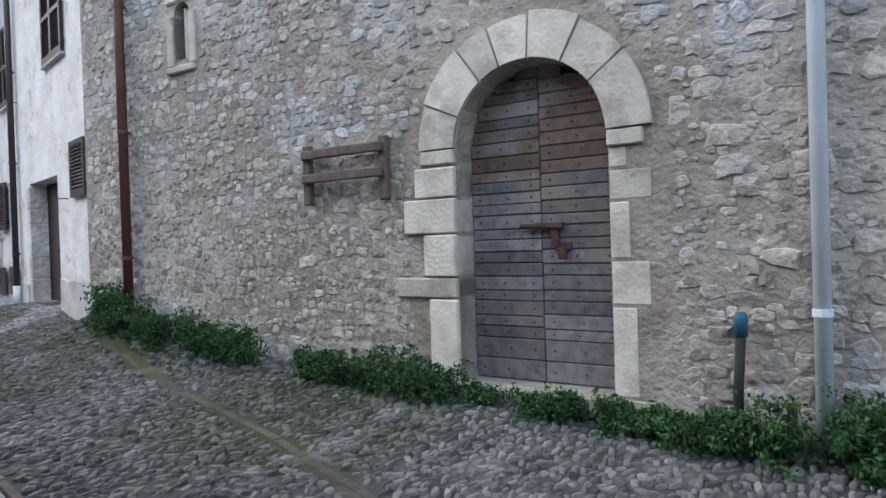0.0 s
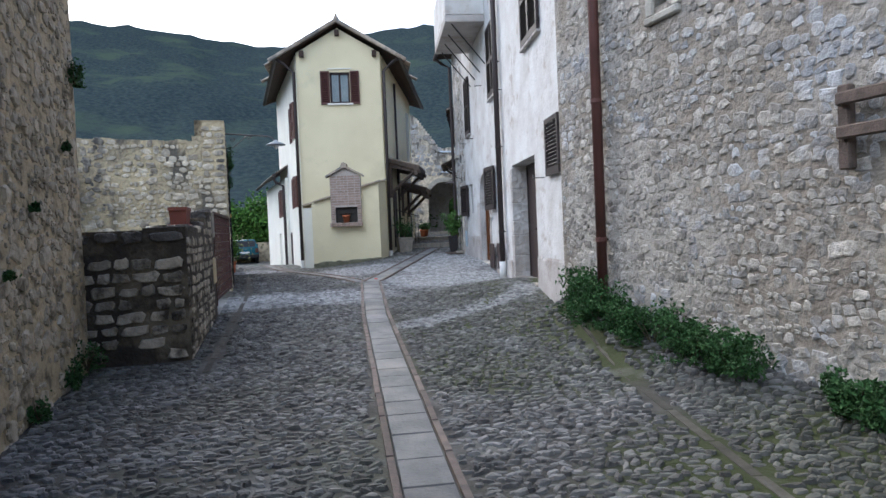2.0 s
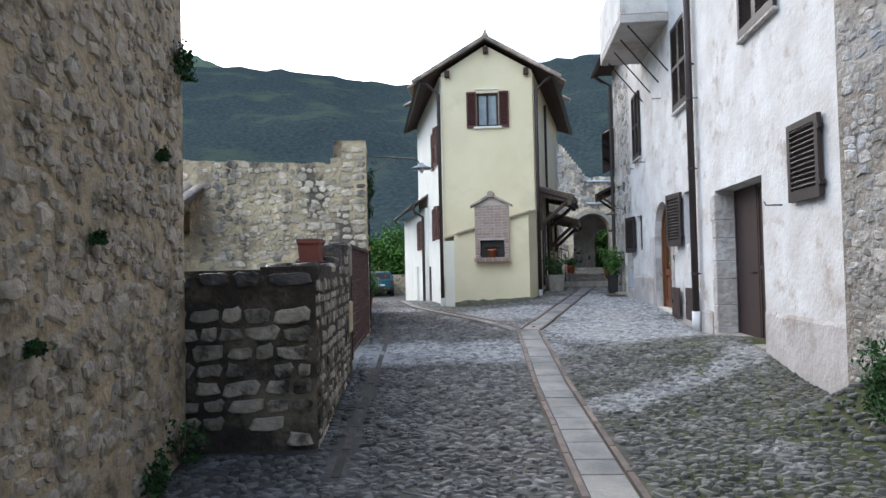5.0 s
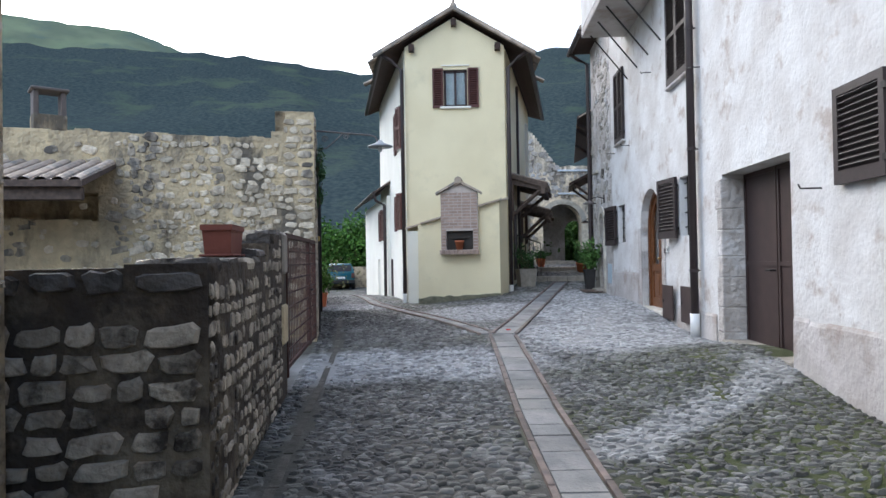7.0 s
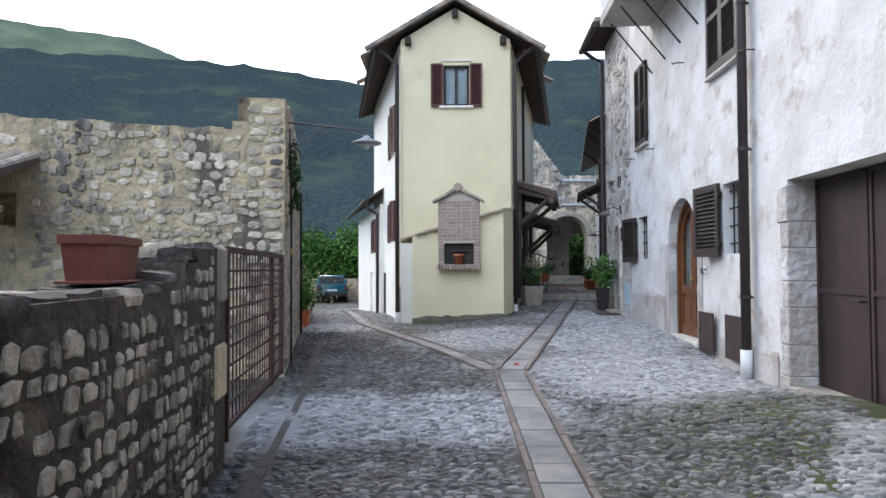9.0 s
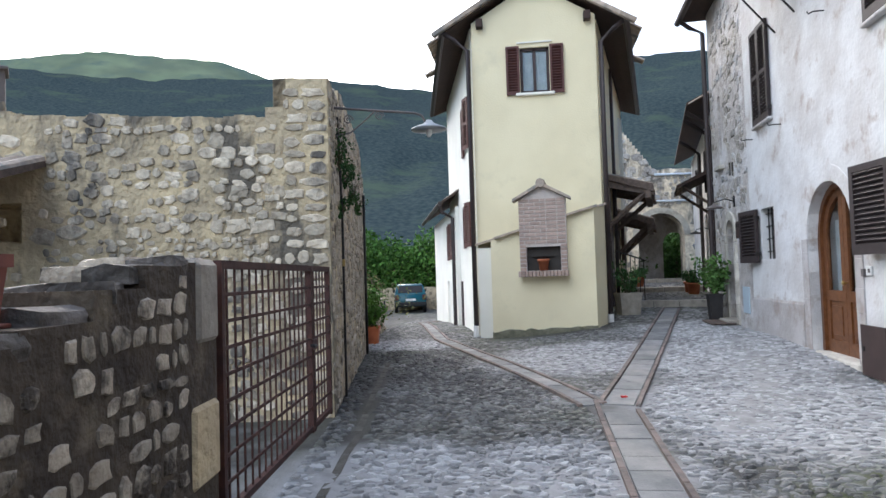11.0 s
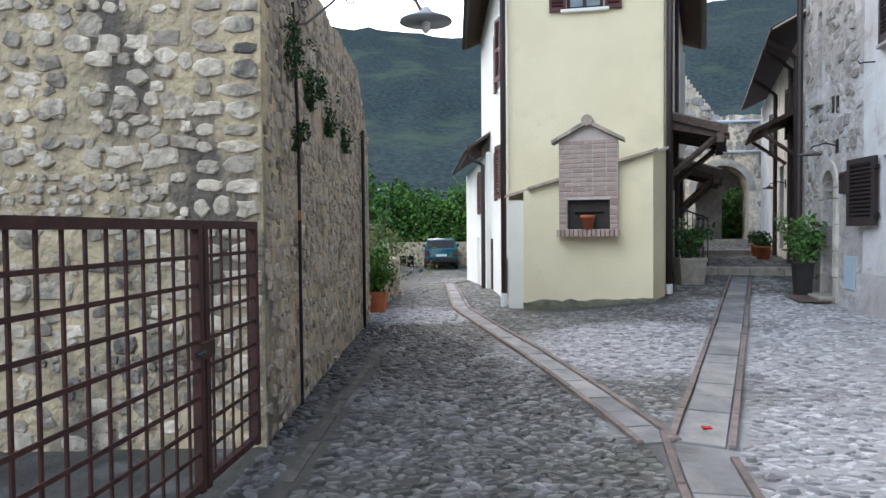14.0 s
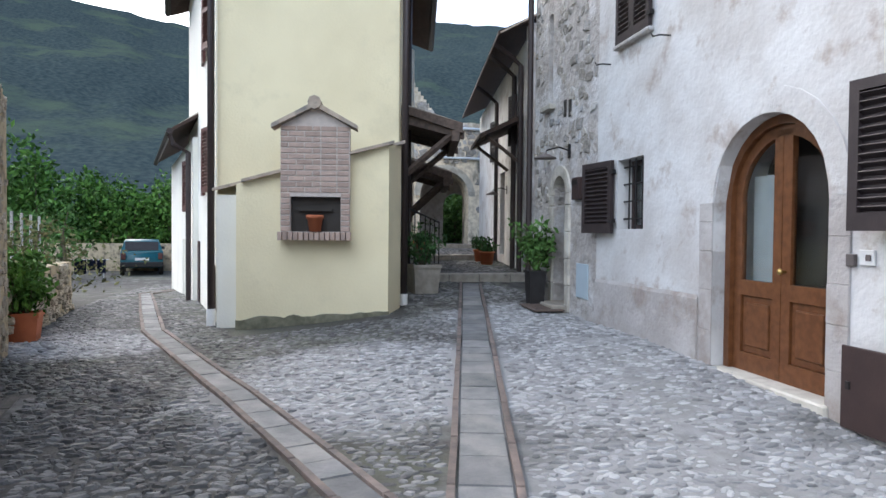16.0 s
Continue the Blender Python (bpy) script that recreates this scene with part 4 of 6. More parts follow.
part("hearth_floor", bm, M_BRICKJ, grill)
rng = random.Random(8)
bk = {w: mesh_of(box(0, 0.012, 0.003, w - 0.003, 0.002, 0.058, 0.003), M_BRICK) for w in (0.20, 0.095, 0.12, 0.155)}
z = 1.96
row = 0
while z < 3.34:
    y = -0.45
    pattern = (0.095, 0.20, 0.20, 0.20, 0.155) if row % 2 else (0.20, 0.20, 0.095, 0.20, 0.155)
    if z < 2.42:
        for ya in (-0.445, 0.343):
            piece("brick", bk[0.12], core, gm @ Matrix.Translation((0.10, ya, z)))
    else:
        for w in pattern:
            if y + w < 0.47:
                piece("brick", bk[w], core, gm @ Matrix.Translation((0.10, y, z)))
            y += w + 0.012
    z += 0.074
    row += 1
sb = mesh_of(box(0, 0.20, 0, 0.058, 0, 0.11, 0.006), M_BRICK)
for k in range(14):
    piece("sill_brick", sb, core, gm @ Matrix.Translation((-0.02, -0.48 + k * 0.069, 1.84)))
for sgn in (-1, 1):
    bm = prism(B(), [(0.005, 3.60), (0.56 * sgn, 3.31), (0.56 * sgn, 3.36), (0.005, 3.67)], -0.1, 0.2, "x")
    bm.transform(gm)
    part("roof_slope", bm, M_TILE, grill, "small tiled slope")
bm = tube(B(), [(-0.1, 0.0, 3.65), (0.22, 0.0, 3.65)], 0.09)
bm.transform(gm)
part("ridge_tile", bm, M_TILE, grill)
flower = thing("flower_pot", "small orange terracotta flower pot in the hearth", "flower pot", pose(-21.54, 0.03, 1.957))
part("pot", lathe(B(), [(0.075, 0), (0.10, 0.17), (0.115, 0.17), (0.115, 0.22), (0.095, 0.22), (0.08, 0.15)], n=16), M_TERRA, flower, "", True)


# ---- the portal of the stone house ----
surround = thing("portal_surround", "pale dressed limestone arch round the old door", "stone arch", m_stone)
pc, pr, spring = (ps0 + ps1) / 2, (ps1 - ps0) / 2, PORTAL[3] - PORTAL[4]
rng = random.Random(11)
cuts = [0, 0.13, 0.30, 0.40, 0.52, 0.66, 0.80, 1.0]
for a, b in zip(cuts, cuts[1:]):
    t0, t1 = math.pi * a + 0.012, math.pi * b - 0.012
    rout = 0.34 + rng.uniform(-0.02, 0.03)
    k = 5
    inner = [(pc + pr * math.cos(t0 + (t1 - t0) * i / k), spring + PORTAL[4] * math.sin(t0 + (t1 - t0) * i / k)) for i in range(k + 1)]
    outer = [(pc + (pr + rout) * math.cos(t0 + (t1 - t0) * i / k), spring + (PORTAL[4] + rout) * math.sin(t0 + (t1 - t0) * i / k)) for i in range(k + 1)]
    bm = prism(B(), inner + outer[::-1], -0.32, 0.03 + rng.uniform(0, 0.012))
    part("voussoir", bm, M_LIME, surround)
for side, stones in ((1, ((0.28, 1.02, 0.28), (1.02, 1.20, 0.62), (1.20, 1.56, 0.32), (1.56, 1.86, 0.52), (1.86, 2.12, 0.40))), (-1, ((0.10, 0.34, 0.50), (0.34, 1.0, 0.30), (1.0, 1.33, 0.46), (1.33, 1.75, 0.24), (1.75, 1.98, 0.50), (1.98, 2.14, 0.22)))):
    for z0, z1, w in stones:
        z1 = min(z1, spring - 0.004)
        if side > 0:
            part("jamb_stone", box(ps1, ps1 + w, -0.32, 0.035 + rng.uniform(0, 0.012), z0 + 0.006, z1 - 0.006, 0.012), M_LIME, surround)
        else:
            part("jamb_stone", box(ps0 - w * 0.62, ps0, -0.32, 0.004 + rng.uniform(0, 0.008), z0 + 0.006, z1 - 0.006, 0.012), M_LIME, surround)
    if spring > 2.14:
        x0, x1 = (ps1, ps1 + 0.34) if side > 0 else (ps0 - 0.26, ps0)
        part("jamb_stone", box(x0, x1, -0.32, 0.034, 2.14, spring - 0.004, 0.01), M_LIME, surround)
part("sill", box(ps0 - 0.02, ps1 + 0.05, -0.34, 0.06, 0.05, 0.34, 0.02), M_STONEPOT, surround, "worn grey stone sill")
old_door = thing("door_1", "weathered grey double door of nailed horizontal planks", "door", m_stone, kind="structure")
rng = random.Random(4)
for x0, x1 in ((ps0 + 0.01, pc - 0.004), (pc + 0.004, ps1 - 0.01)):
    z = 0.345
    leaf = part("leaf", box(x0, x1, -0.30, -0.26, 0.345, spring), M_OLDWOOD, old_door, "plank door leaf")
    while z < PORTAL[3] - 0.03:
        h = rng.uniform(0.085, 0.125) if z > 0.6 else 0.17
        z1 = min(z + h, PORTAL[3])
        xa, xb = x0, x1
        if z1 > spring:
            reach = pr * math.sqrt(max(0, 1 - ((z1 - 0.03 - spring) / PORTAL[4]) ** 2))
            xa, xb = max(x0, pc - reach), min(x1, pc + reach)
        if xb - xa > 0.05:
            part("plank", box(xa, xb, -0.26, -0.235 + rng.uniform(-0.006, 0.006), z + 0.003, z1 - 0.004, 0.006), M_PLANKTOP if z > 1.95 else M_PLANK, leaf)
            for xn in (xa + 0.08, (xa + xb) / 2 + rng.uniform(-0.03, 0.03), xb - 0.08):
                if xb - xa > 0.3:
                    part("nail", lathe(B(), [(0.009, -0.232), (0.006, -0.224)], ((xa + xb) / 2, 0, 0), 6), M_IRON, leaf).matrix_basis = Matrix.Translation((xn - (xa + xb) / 2, 0, (z + z1) / 2)) @ Matrix.Translation(((xa + xb) / 2, 0, 0)) @ Matrix.Rotation(radians(-90), 4, "X") @ Matrix.Translation((-(xa + xb) / 2, 0, 0))
        z = z1
bolt = part("bolt", tube(B(), [(pc + 0.17, -0.20, 1.60), (pc - 0.19, -0.20, 1.585)], 0.02), M_RUST, old_door, "rusty sliding bolt")
part("bolt_tab", box(pc - 0.16, pc - 0.10, -0.215, -0.195, 1.44, 1.60), M_RUST, bolt)
part("bolt_guide", box(pc - 0.20, pc + 0.05, -0.222, -0.190, 1.565, 1.62, 0.006), M_RUST, bolt)
part("hasp", box(pc - 0.26, pc - 0.12, -0.225, -0.205, 1.40, 1.46, 0.005), M_RUST, bolt)
part("padlock", box(pc - 0.23, pc - 0.16, -0.205, -0.17, 1.33, 1.41, 0.01), M_RUST, bolt, "rusty padlock")

rack = thing("wall_rack", "weathered wooden hanging frame fixed to the stone wall", "wall rack", m_stone)
r0, r1 = on(m_stone, (-4.50, 3.86)), on(m_stone, (-5.40, 3.68))
for s in (r0, r1):
    part("upright", box(s - 0.045, s + 0.045, 0.03, 0.10, 1.88, 2.44, 0.01), M_OLDWOOD, rack)
for z in (2.08, 2.30):
    part("rail", box(r0 - 0.02, r1 + 0.02, 0.10, 0.15, z, z + 0.085, 0.01), M_OLDWOOD, rack)


def downpipe(m, s, z0, z1, r, material, label, shoe=None, brackets=(), o=0.09):
    t = thing("downpipe", label, "downpipe", m @ Matrix.Translation((s, 0, z0)))
    part("pipe", tube(B(), [(0, o, 0), (0, o, z1 - z0)], r, 12), material, t, "", True)
    for z in brackets:
        part("bracket", lathe(B(), [(r + 0.008, z - z0), (r + 0.008, z - z0 + 0.045)], (0, o, 0), 12), material, t)
        part("bracket_arm", box(-0.012, 0.012, 0, o, z - z0 + 0.01, z - z0 + 0.03), M_IRON, t)
    if shoe:
        part("shoe", tube(B(), [(0, o, -0.02), (0, o, 0.30)], r + 0.012, 12), shoe, t, "pale pipe shoe", True)
    return t


downpipe(m_stone, on(m_stone, (-8.36, 3.09)), 0.55, 8.4, 0.055, M_PIPE, "reddish brown metal downpipe on the stone wall", brackets=(1.4, 2.9, 4.4))
downpipe(m_stone, on(m_stone, (-1.25, 4.51)), 0.12, 8.4, 0.05, M_GREYPIPE, "pale grey plastic downpipe on the stone wall", brackets=(0.98, 3.0))
hose = thing("hose_stub", "black pipe stub with a blue cap by the wall", "pipe", m_stone @ Matrix.Translation((on(m_stone, (-1.70, 4.42)), 0, 0)))
part("pipe", tube(B(), [(0.02, 0.12, 0.08), (0.02, 0.10, 0.5), (0, 0.08, 0.86)], 0.032, 10), M_RUBBER, hose, "", True)
part("cap", tube(B(), [(0, 0.08, 0.84), (0, 0.08, 0.95), (0, 0.08, 0.99)], [0.042, 0.045, 0.03], 10), M_BLUE, hose, "blue plastic cap", True)
tap = thing("water_tap", "small brass tap on a dark valve by the wall", "tap", m_stone @ Matrix.Translation((on(m_stone, (-1.42, 4.48)), 0.14, 0.1)))
part("valve", tube(B(), [(0, 0, 0), (0, 0, 0.32)], 0.03, 8), M_RUBBER, tap)
part("handle", box(-0.05, 0.05, -0.015, 0.015, 0.32, 0.36, 0.006), M_BRASS, tap, "brass handle")
niche = thing("niche_frame", "small arched pale stone window frame in the wall", "window frame", m_stone)
for s in (NICHE[0] - 0.11, NICHE[1]):
    part("jamb", box(s, s + 0.11, -0.2, 0.03, 3.55, 4.12, 0.01), M_LIME, niche)
part("head", box(NICHE[0] - 0.13, NICHE[1] + 0.13, -0.2, 0.032, 4.255, 4.45, 0.02), M_LIME, niche)
part("sill", box(NICHE[0] - 0.10, NICHE[1] + 0.12, -0.2, 0.045, 3.47, 3.548, 0.015), M_LIME, niche)
part("mullion", box(ns - 0.03, ns + 0.03, -0.15, -0.05, 3.62, 4.2, 0.01), M_LIME, niche)

# ---- openings of the white house ----
garage = thing("door_2", "dark brown painted metal double door, closed", "door", m_white, kind="structure")
g0, g1 = GARAGE[0], GARAGE[1]
for a, b in ((g0 + 0.01, (g0 + g1) / 2 - 0.005), ((g0 + g1) / 2 + 0.005, g1 - 0.01)):
    leaf = part("leaf", box(a, b, -0.32, -0.28, 0.50, 2.74), M_BROWN, garage, "brown metal leaf")
    for x in (a + 0.01, b - 0.05):
        part("stile", box(x, x + 0.04, -0.28, -0.265, 0.50, 2.74), M_BROWN, leaf)
    for z in (0.50, 1.60, 2.69):
        part("rail", box(a + 0.05, b - 0.05, -0.28, -0.266, z, z + 0.05), M_BROWN, leaf)
part("door_handle", tube(B(), [((g0 + g1) / 2 + 0.06, -0.265, 1.55), ((g0 + g1) / 2 + 0.06, -0.21, 1.55), ((g0 + g1) / 2 + 0.18, -0.21, 1.55)], 0.012), M_IRON, garage, "black handle")
part("threshold", box(g0 - 0.02, g1 + 0.02, -0.42, 0.04, 0.30, 0.665, 0.015), M_STONEPOT, garage, "grey stone threshold")
rng = random.Random(21)
z = 0.5
jambs = thing("garage_jamb", "worn grey stone door jamb with uneven blocks", "door jamb", m_white)
while z < 2.55:
    h = rng.uniform(0.22, 0.42)
    part("jamb_stone", box(g1 - 0.012, g1 + rng.uniform(0.14, 0.24), -0.30, 0.010 + rng.uniform(0, 0.01), z, min(z + h, 2.70) - 0.006, 0.01), M_GREYWALL, jambs)
    z += h
arched = thing("door_3", "varnished oak double door with glass under a stone arch", "door", m_white @ Matrix.Translation((0, 0.12, 0)), kind="structure")
a0, a1 = ARCHED[0], ARCHED[1]
ac, ar, asp = (a0 + a1) / 2, (a1 - a0) / 2, ARCHED[3] - ARCHED[4]


def arch_bar(bm, c, r_out, r_in, zs, ry, d0, d1, k=12, half=None):
    lo, hi = (0, math.pi) if half is None else ((0, math.pi / 2) if half > 0 else (math.pi / 2, math.pi))
    f = ry / r_out
    ts = [lo + (hi - lo) * i / k for i in range(k + 1)]
    outer = [(c + r_out * math.cos(t), zs + r_out * f * math.sin(t)) for t in ts]
    inner = [(c + r_in * math.cos(t), zs + r_in * f * math.sin(t)) for t in ts]
    for i in range(k):
        prism(bm, [outer[i], outer[i + 1], inner[i + 1], inner[i]], d0, d1)
    bmesh.ops.remove_doubles(bm, verts=bm.verts, dist=0.0005)
    return bm


bm = arch_bar(B(), ac, ar, ar - 0.075, asp, ARCHED[4], -0.34, -0.24)
bx(bm, a0, a0 + 0.075, -0.34, -0.24, 0.80, asp)
bx(bm, a1 - 0.075, a1, -0.34, -0.24, 0.80, asp)
part("door_frame", bm, M_OAK, arched, "arched oak frame")
for sgn in (-1, 1):
    x0, x1 = (a0 + 0.08, ac - 0.004) if sgn < 0 else (ac + 0.004, a1 - 0.08)
    bm = B()
    for xa, xb in ((x0, x0 + 0.10), (x1 - 0.10, x1)):
        bx(bm, xa, xb, -0.33, -0.28, 0.80, asp if (xa == x0) == (sgn < 0) else asp + ARCHED[4] * 0.82)
    bx(bm, x0 + 0.10, x1 - 0.10, -0.33, -0.28, 0.80, 0.96)
    bx(bm, x0 + 0.10, x1 - 0.10, -0.33, -0.28, 1.45, 1.58)
    arch_bar(bm, ac, ar - 0.08, ar - 0.17, asp, ARCHED[4] - 0.08, -0.33, -0.28, 8, sgn)
    leaf = part("leaf", bm, M_OAK, arched, "oak door leaf")
    part("panel", box(x0 + 0.10, x1 - 0.10, -0.32, -0.30, 0.96, 1.45, 0.008), M_OAK, leaf)
    part("panel_field", box(x0 + 0.15, x1 - 0.15, -0.30, -0.285, 1.02, 1.39, 0.01), M_OAK, leaf)
    part("pane", box(x0 + 0.09, x1 - 0.09, -0.312, -0.306, 1.57, asp + 0.32), M_GLASS, leaf)
    # White curtain behind one pane; behind the other a sheet painted as room shade.
    part("curtain_and_room_shade", box(x0 + 0.12, x1 - 0.10, -0.40, -0.395, 1.5, asp + 0.22), M_CURTAIN if sgn > 0 else M_INNERSHADE, leaf)
part("knob", lathe(B(), [(0.012, 0), (0.012, 0.03), (0.028, 0.045), (0.02, 0.065)], n=10), M_BRASS, arched, "round brass knob", True).matrix_basis = Matrix.Translation((ac - 0.05, -0.28, 1.68)) @ Matrix.Rotation(radians(-90), 4, "X")
part("threshold", box(a0 - 0.04, a1 + 0.04, -0.41, -0.08, 0.55, 0.80, 0.015), M_LIME, arched, "pale stone threshold")
# Back sheet coloured near-black for the unlit room behind the door.
part("room_back", box(a0 - 0.1, a1 + 0.1, -0.62, -0.60, 0.7, 2.95), M_INNERSHADE, arched)
frame3 = thing("arch_surround", "pale plastered stone surround of the arched door", "stone arch", m_white)
bm = arch_bar(B(), ac, ar + 0.20, ar, asp, ARCHED[4] + 0.20, -0.22, 0.012, 14)
part("arch", bm, M_WHITE, frame3)
for x0, x1 in ((a0 - 0.20, a0), (a1, a1 + 0.20)):
    z = 0.68
    while z < asp - 0.05:
        h = rng.uniform(0.25, 0.45)
        part("jamb_stone", box(x0, x1, -0.22, 0.012 + rng.uniform(0, 0.006), z, min(z + h, asp) - 0.002, 0.004), M_PLINTH, frame3)
        z += h


def wall_window(name, label, m, o, grille=True, inset=0.22):
    w = thing(name, label, "window", m, kind="structure")
    part("pane", box(o[0], o[1], -inset - 0.02, -inset, o[2], o[3]), M_GLASS, w)
    # Room shade behind the glass is this sheet's own dark colour.
    part("room_shade_sheet", box(o[0], o[1], -inset - 0.14, -inset - 0.12, o[2], o[3]), M_INNERSHADE, w)
    bm = B()
    for x in (o[0], (o[0] + o[1]) / 2 - 0.025, o[1] - 0.05):
        bx(bm, x, x + 0.05, -inset, -inset + 0.04, o[2], o[3])
    for z in (o[2], o[3] - 0.05):
        bx(bm, o[0], o[1], -inset + 0.002, -inset + 0.038, z, z + 0.05)
    part("window_frame", bm, M_BROWN, w)
    if grille:
        for k in range(3):
            x = o[0] + (o[1] - o[0]) * (k + 1) / 4
            part("bar", tube(B(), [(x, -0.07, o[2]), (x, -0.07, o[3])], 0.011, 6), M_IRON, w)
        for k in range(4):
            z = o[2] + (o[3] - o[2]) * (k + 0.6) / 4
            part("bar", tube(B(), [(o[0], -0.085, z), (o[1], -0.085, z)], 0.011, 6), M_IRON, w)
    return w


wall_window("window_1", "small barred window in the white wall", m_white, WIN_A)
wall_window("window_2", "small barred window in the white wall", m_white, WIN_B)
for i, o in enumerate(WIN_UP):
    w = wall_window("window_%d" % (i + 3), "upper window behind closed shutters", m_white, o, False)
    part("window_sill", box(o[0] - 0.06, o[1] + 0.06, -0.1, 0.07, o[2] - 0.05, o[2], 0.012), M_GREYWALL, w)


def leaf_thing(m, s, o, z, w, h, turn, label, material=M_SHUT):
    t = thing("shutter", label, "shutter", m @ Matrix.Translation((s, o, z)) @ Matrix.Rotation(radians(turn), 4, "Z"), group="louvred shutters of the white house")
    shutter(t, Matrix(), w, h, material, name="leaf")
    for zz in (0.12, h - 0.16):
        part("hinge", box(-0.04, 0.03, 0.0, 0.05, zz, zz + 0.05), M_IRON, t)
    return t


sl = "dark grey-brown louvred shutter on the white wall"
leaf_thing(m_white, ws(-10.20), 0.02, 2.32, ws(-10.92) - ws(-10.20), 0.82, 0, sl + ", closed")
leaf_thing(m_white, WIN_A[1] + 0.02, 0.03, 2.0, 0.66, 0.94, 8, sl + ", folded open")
leaf_thing(m_white, WIN_B[1] + 0.04, 0.03, 1.97, 0.66, 0.86, 8, sl + ", folded open")
for o in WIN_UP:
    w = (o[1] - o[0]) / 2 + 0.02
    leaf_thing(m_white, o[0] - 0.03, 0.012, o[2], w, o[3] - o[2], 1, sl + ", shut over the window")
    leaf_thing(m_white, o[0] - 0.03 + w + 0.008, 0.012, o[2], w, o[3] - o[2], 0, sl + ", shut over the window")
# plinth and small fittings
for a, b, h in ((0.0, GARAGE[0] - 0.02, 1.10), (GARAGE[1] + 0.25, ws(-16.24), 0.95), (ARCHED[1] + 0.22, l_white, 1.40)):
    bm = B()
    k = max(2, int((b - a) / 0.3))
    for i in range(k):
        x0, x1 = a + (b - a) * i / k, a + (b - a) * (i + 1) / k
        prism(bm, [(0.002, 0.2), (0.03 + 0.008 * noise.noise((i * 0.7, h, 0)), 0.2), (0.016, h - 0.03 + 0.03 * noise.noise((i * 0.6, h, 3))), (0.002, h + 0.01 + 0.03 * noise.noise((i * 0.6, h, 3)))], x0, x1, "x")
    solid("plinth", bm, M_PLINTH, "thicker stained plaster plinth of the white wall", "plinth", m_white, kind="structure")
meter = thing("meter_box", "dark brown meter door low in the wall", "meter box", m_white @ Matrix.Translation((ws(-15.92), 0.06, 0)), group="meter doors")
part("door", box(-0.28, 0.28, 0, 0.02, 0.72, 1.26, 0.005), M_BROWN, meter)
part("latch", box(0.2, 0.23, 0.02, 0.03, 0.98, 1.03), M_IRON, meter)
copy_thing(meter, m_white @ Matrix.Translation((ws(-14.95), 0.06, 0.02)))
plate = thing("doorbell_plate", "white intercom plate with two buttons", "doorbell", m_white @ Matrix.Translation((ws(-16.12), 0, 1.78)))
part("plate", box(-0.10, 0.02, 0.0, 0.02, 0.0, 0.10, 0.004), M_PAPER, plate)
part("button", box(-0.08, -0.04, 0.02, 0.026, 0.03, 0.07), M_GREYPL, plate)
part("socket", box(0.05, 0.12, 0.0, 0.03, -0.01, 0.07, 0.004), M_GREYPL, plate)
downpipe(m_white, ws(-14.55), 0.62, 9.0, 0.055, M_DPIPE, "dark brown downpipe on the white wall", M_PAPER, (1.5, 3.2, 4.9))
hook = thing("wall_hook", "small rusty iron hook in the plaster", "hook", m_white @ Matrix.Translation((ws(-11.25), 0, 2.33)), group="iron hooks")
part("rod", tube(B(), [(0, -0.02, 0), (0, 0.12, 0), (0.10, 0.14, 0.01), (0.14, 0.14, 0.05)], 0.009, 6), M_IRON, hook)
for x, z in ((-18.6, 3.95), (-20.0, 4.0), (-14.4, 4.33), (-16.9, 4.95)):
    copy_thing(hook, m_white @ Matrix.Translation((ws(x), 0, z)))
# balcony on iron rods
balcony = thing("balcony", "white plastered balcony slab carried by iron rods", "balcony", m_white)
b0, b1 = ws(-16.1), ws(-18.8)
part("slab", box(b0, b1, 0.0, 0.88, 6.20, 6.36, 0.015), M_PLINTH, balcony)
part("parapet", box(b0, b1, 0.80, 0.878, 6.362, 7.3, 0.01), M_WHITE, balcony)
for x in (b0, b1 - 0.08):
    part("parapet_side", box(x, x + 0.078, 0.0, 0.798, 6.362, 7.3, 0.01), M_WHITE, balcony)
for k in range(4):
    x = b0 + 0.15 + (b1 - b0 - 0.3) * k / 3
    part("rod", tube(B(), [(x, 0.0, 5.30), (x, 0.72, 6.2)], 0.014, 6), M_IRON, balcony)

# ---- grey house end ----
gd = thing("door_4", "narrow dark door in an arched stone frame", "door", m_grey, kind="structure")
part("leaf", box(FARDOOR[0], FARDOOR[1], -0.30, -0.26, 0.8, 2.8), M_BROWN, gd)
bm = arch_bar(B(), 1.35, 0.42, 0.27, 2.53, 0.42, -0.2, 0.03, 10)
part("arch", bm, M_LIME, gd, "pale stone arch")
for x0, x1 in ((0.93, 1.08), (1.62, 1.77)):
    z = 0.85
    while z < 2.5:
        part("jamb_stone", box(x0, x1, -0.2, 0.03 + rng.uniform(0, 0.01), z, min(z + 0.38, 2.53) - 0.008, 0.008), M_LIME, gd)
        z += 0.38
part("step", box(0.95, 1.75, -0.2, 0.25, 0.6, 0.95, 0.015), M_STONEPOT, gd)
sw_ = thing("window_6", "tall narrow blue-grey window with stone sill", "window", m_grey, kind="structure")
part("pane", box(SLIT[0], SLIT[1], -0.15, -0.12, SLIT[2], SLIT[3]), M_PALEBLUE, sw_)
part("window_sill", box(SLIT[0] - 0.12, SLIT[1] + 0.12, -0.1, 0.1, SLIT[2] - 0.08, SLIT[2], 0.01), M_LIME, sw_)
plaque = thing("mailbox", "small dark metal mailbox on the wall", "mailbox", m_grey @ Matrix.Translation((0.62, 0, 2.42)))
part("body", box(-0.12, 0.12, 0, 0.07, 0, 0.30, 0.008), M_BROWN, plaque)
part("flap", box(-0.10, 0.10, 0.07, 0.078, 0.2, 0.26), M_IRON, plaque)
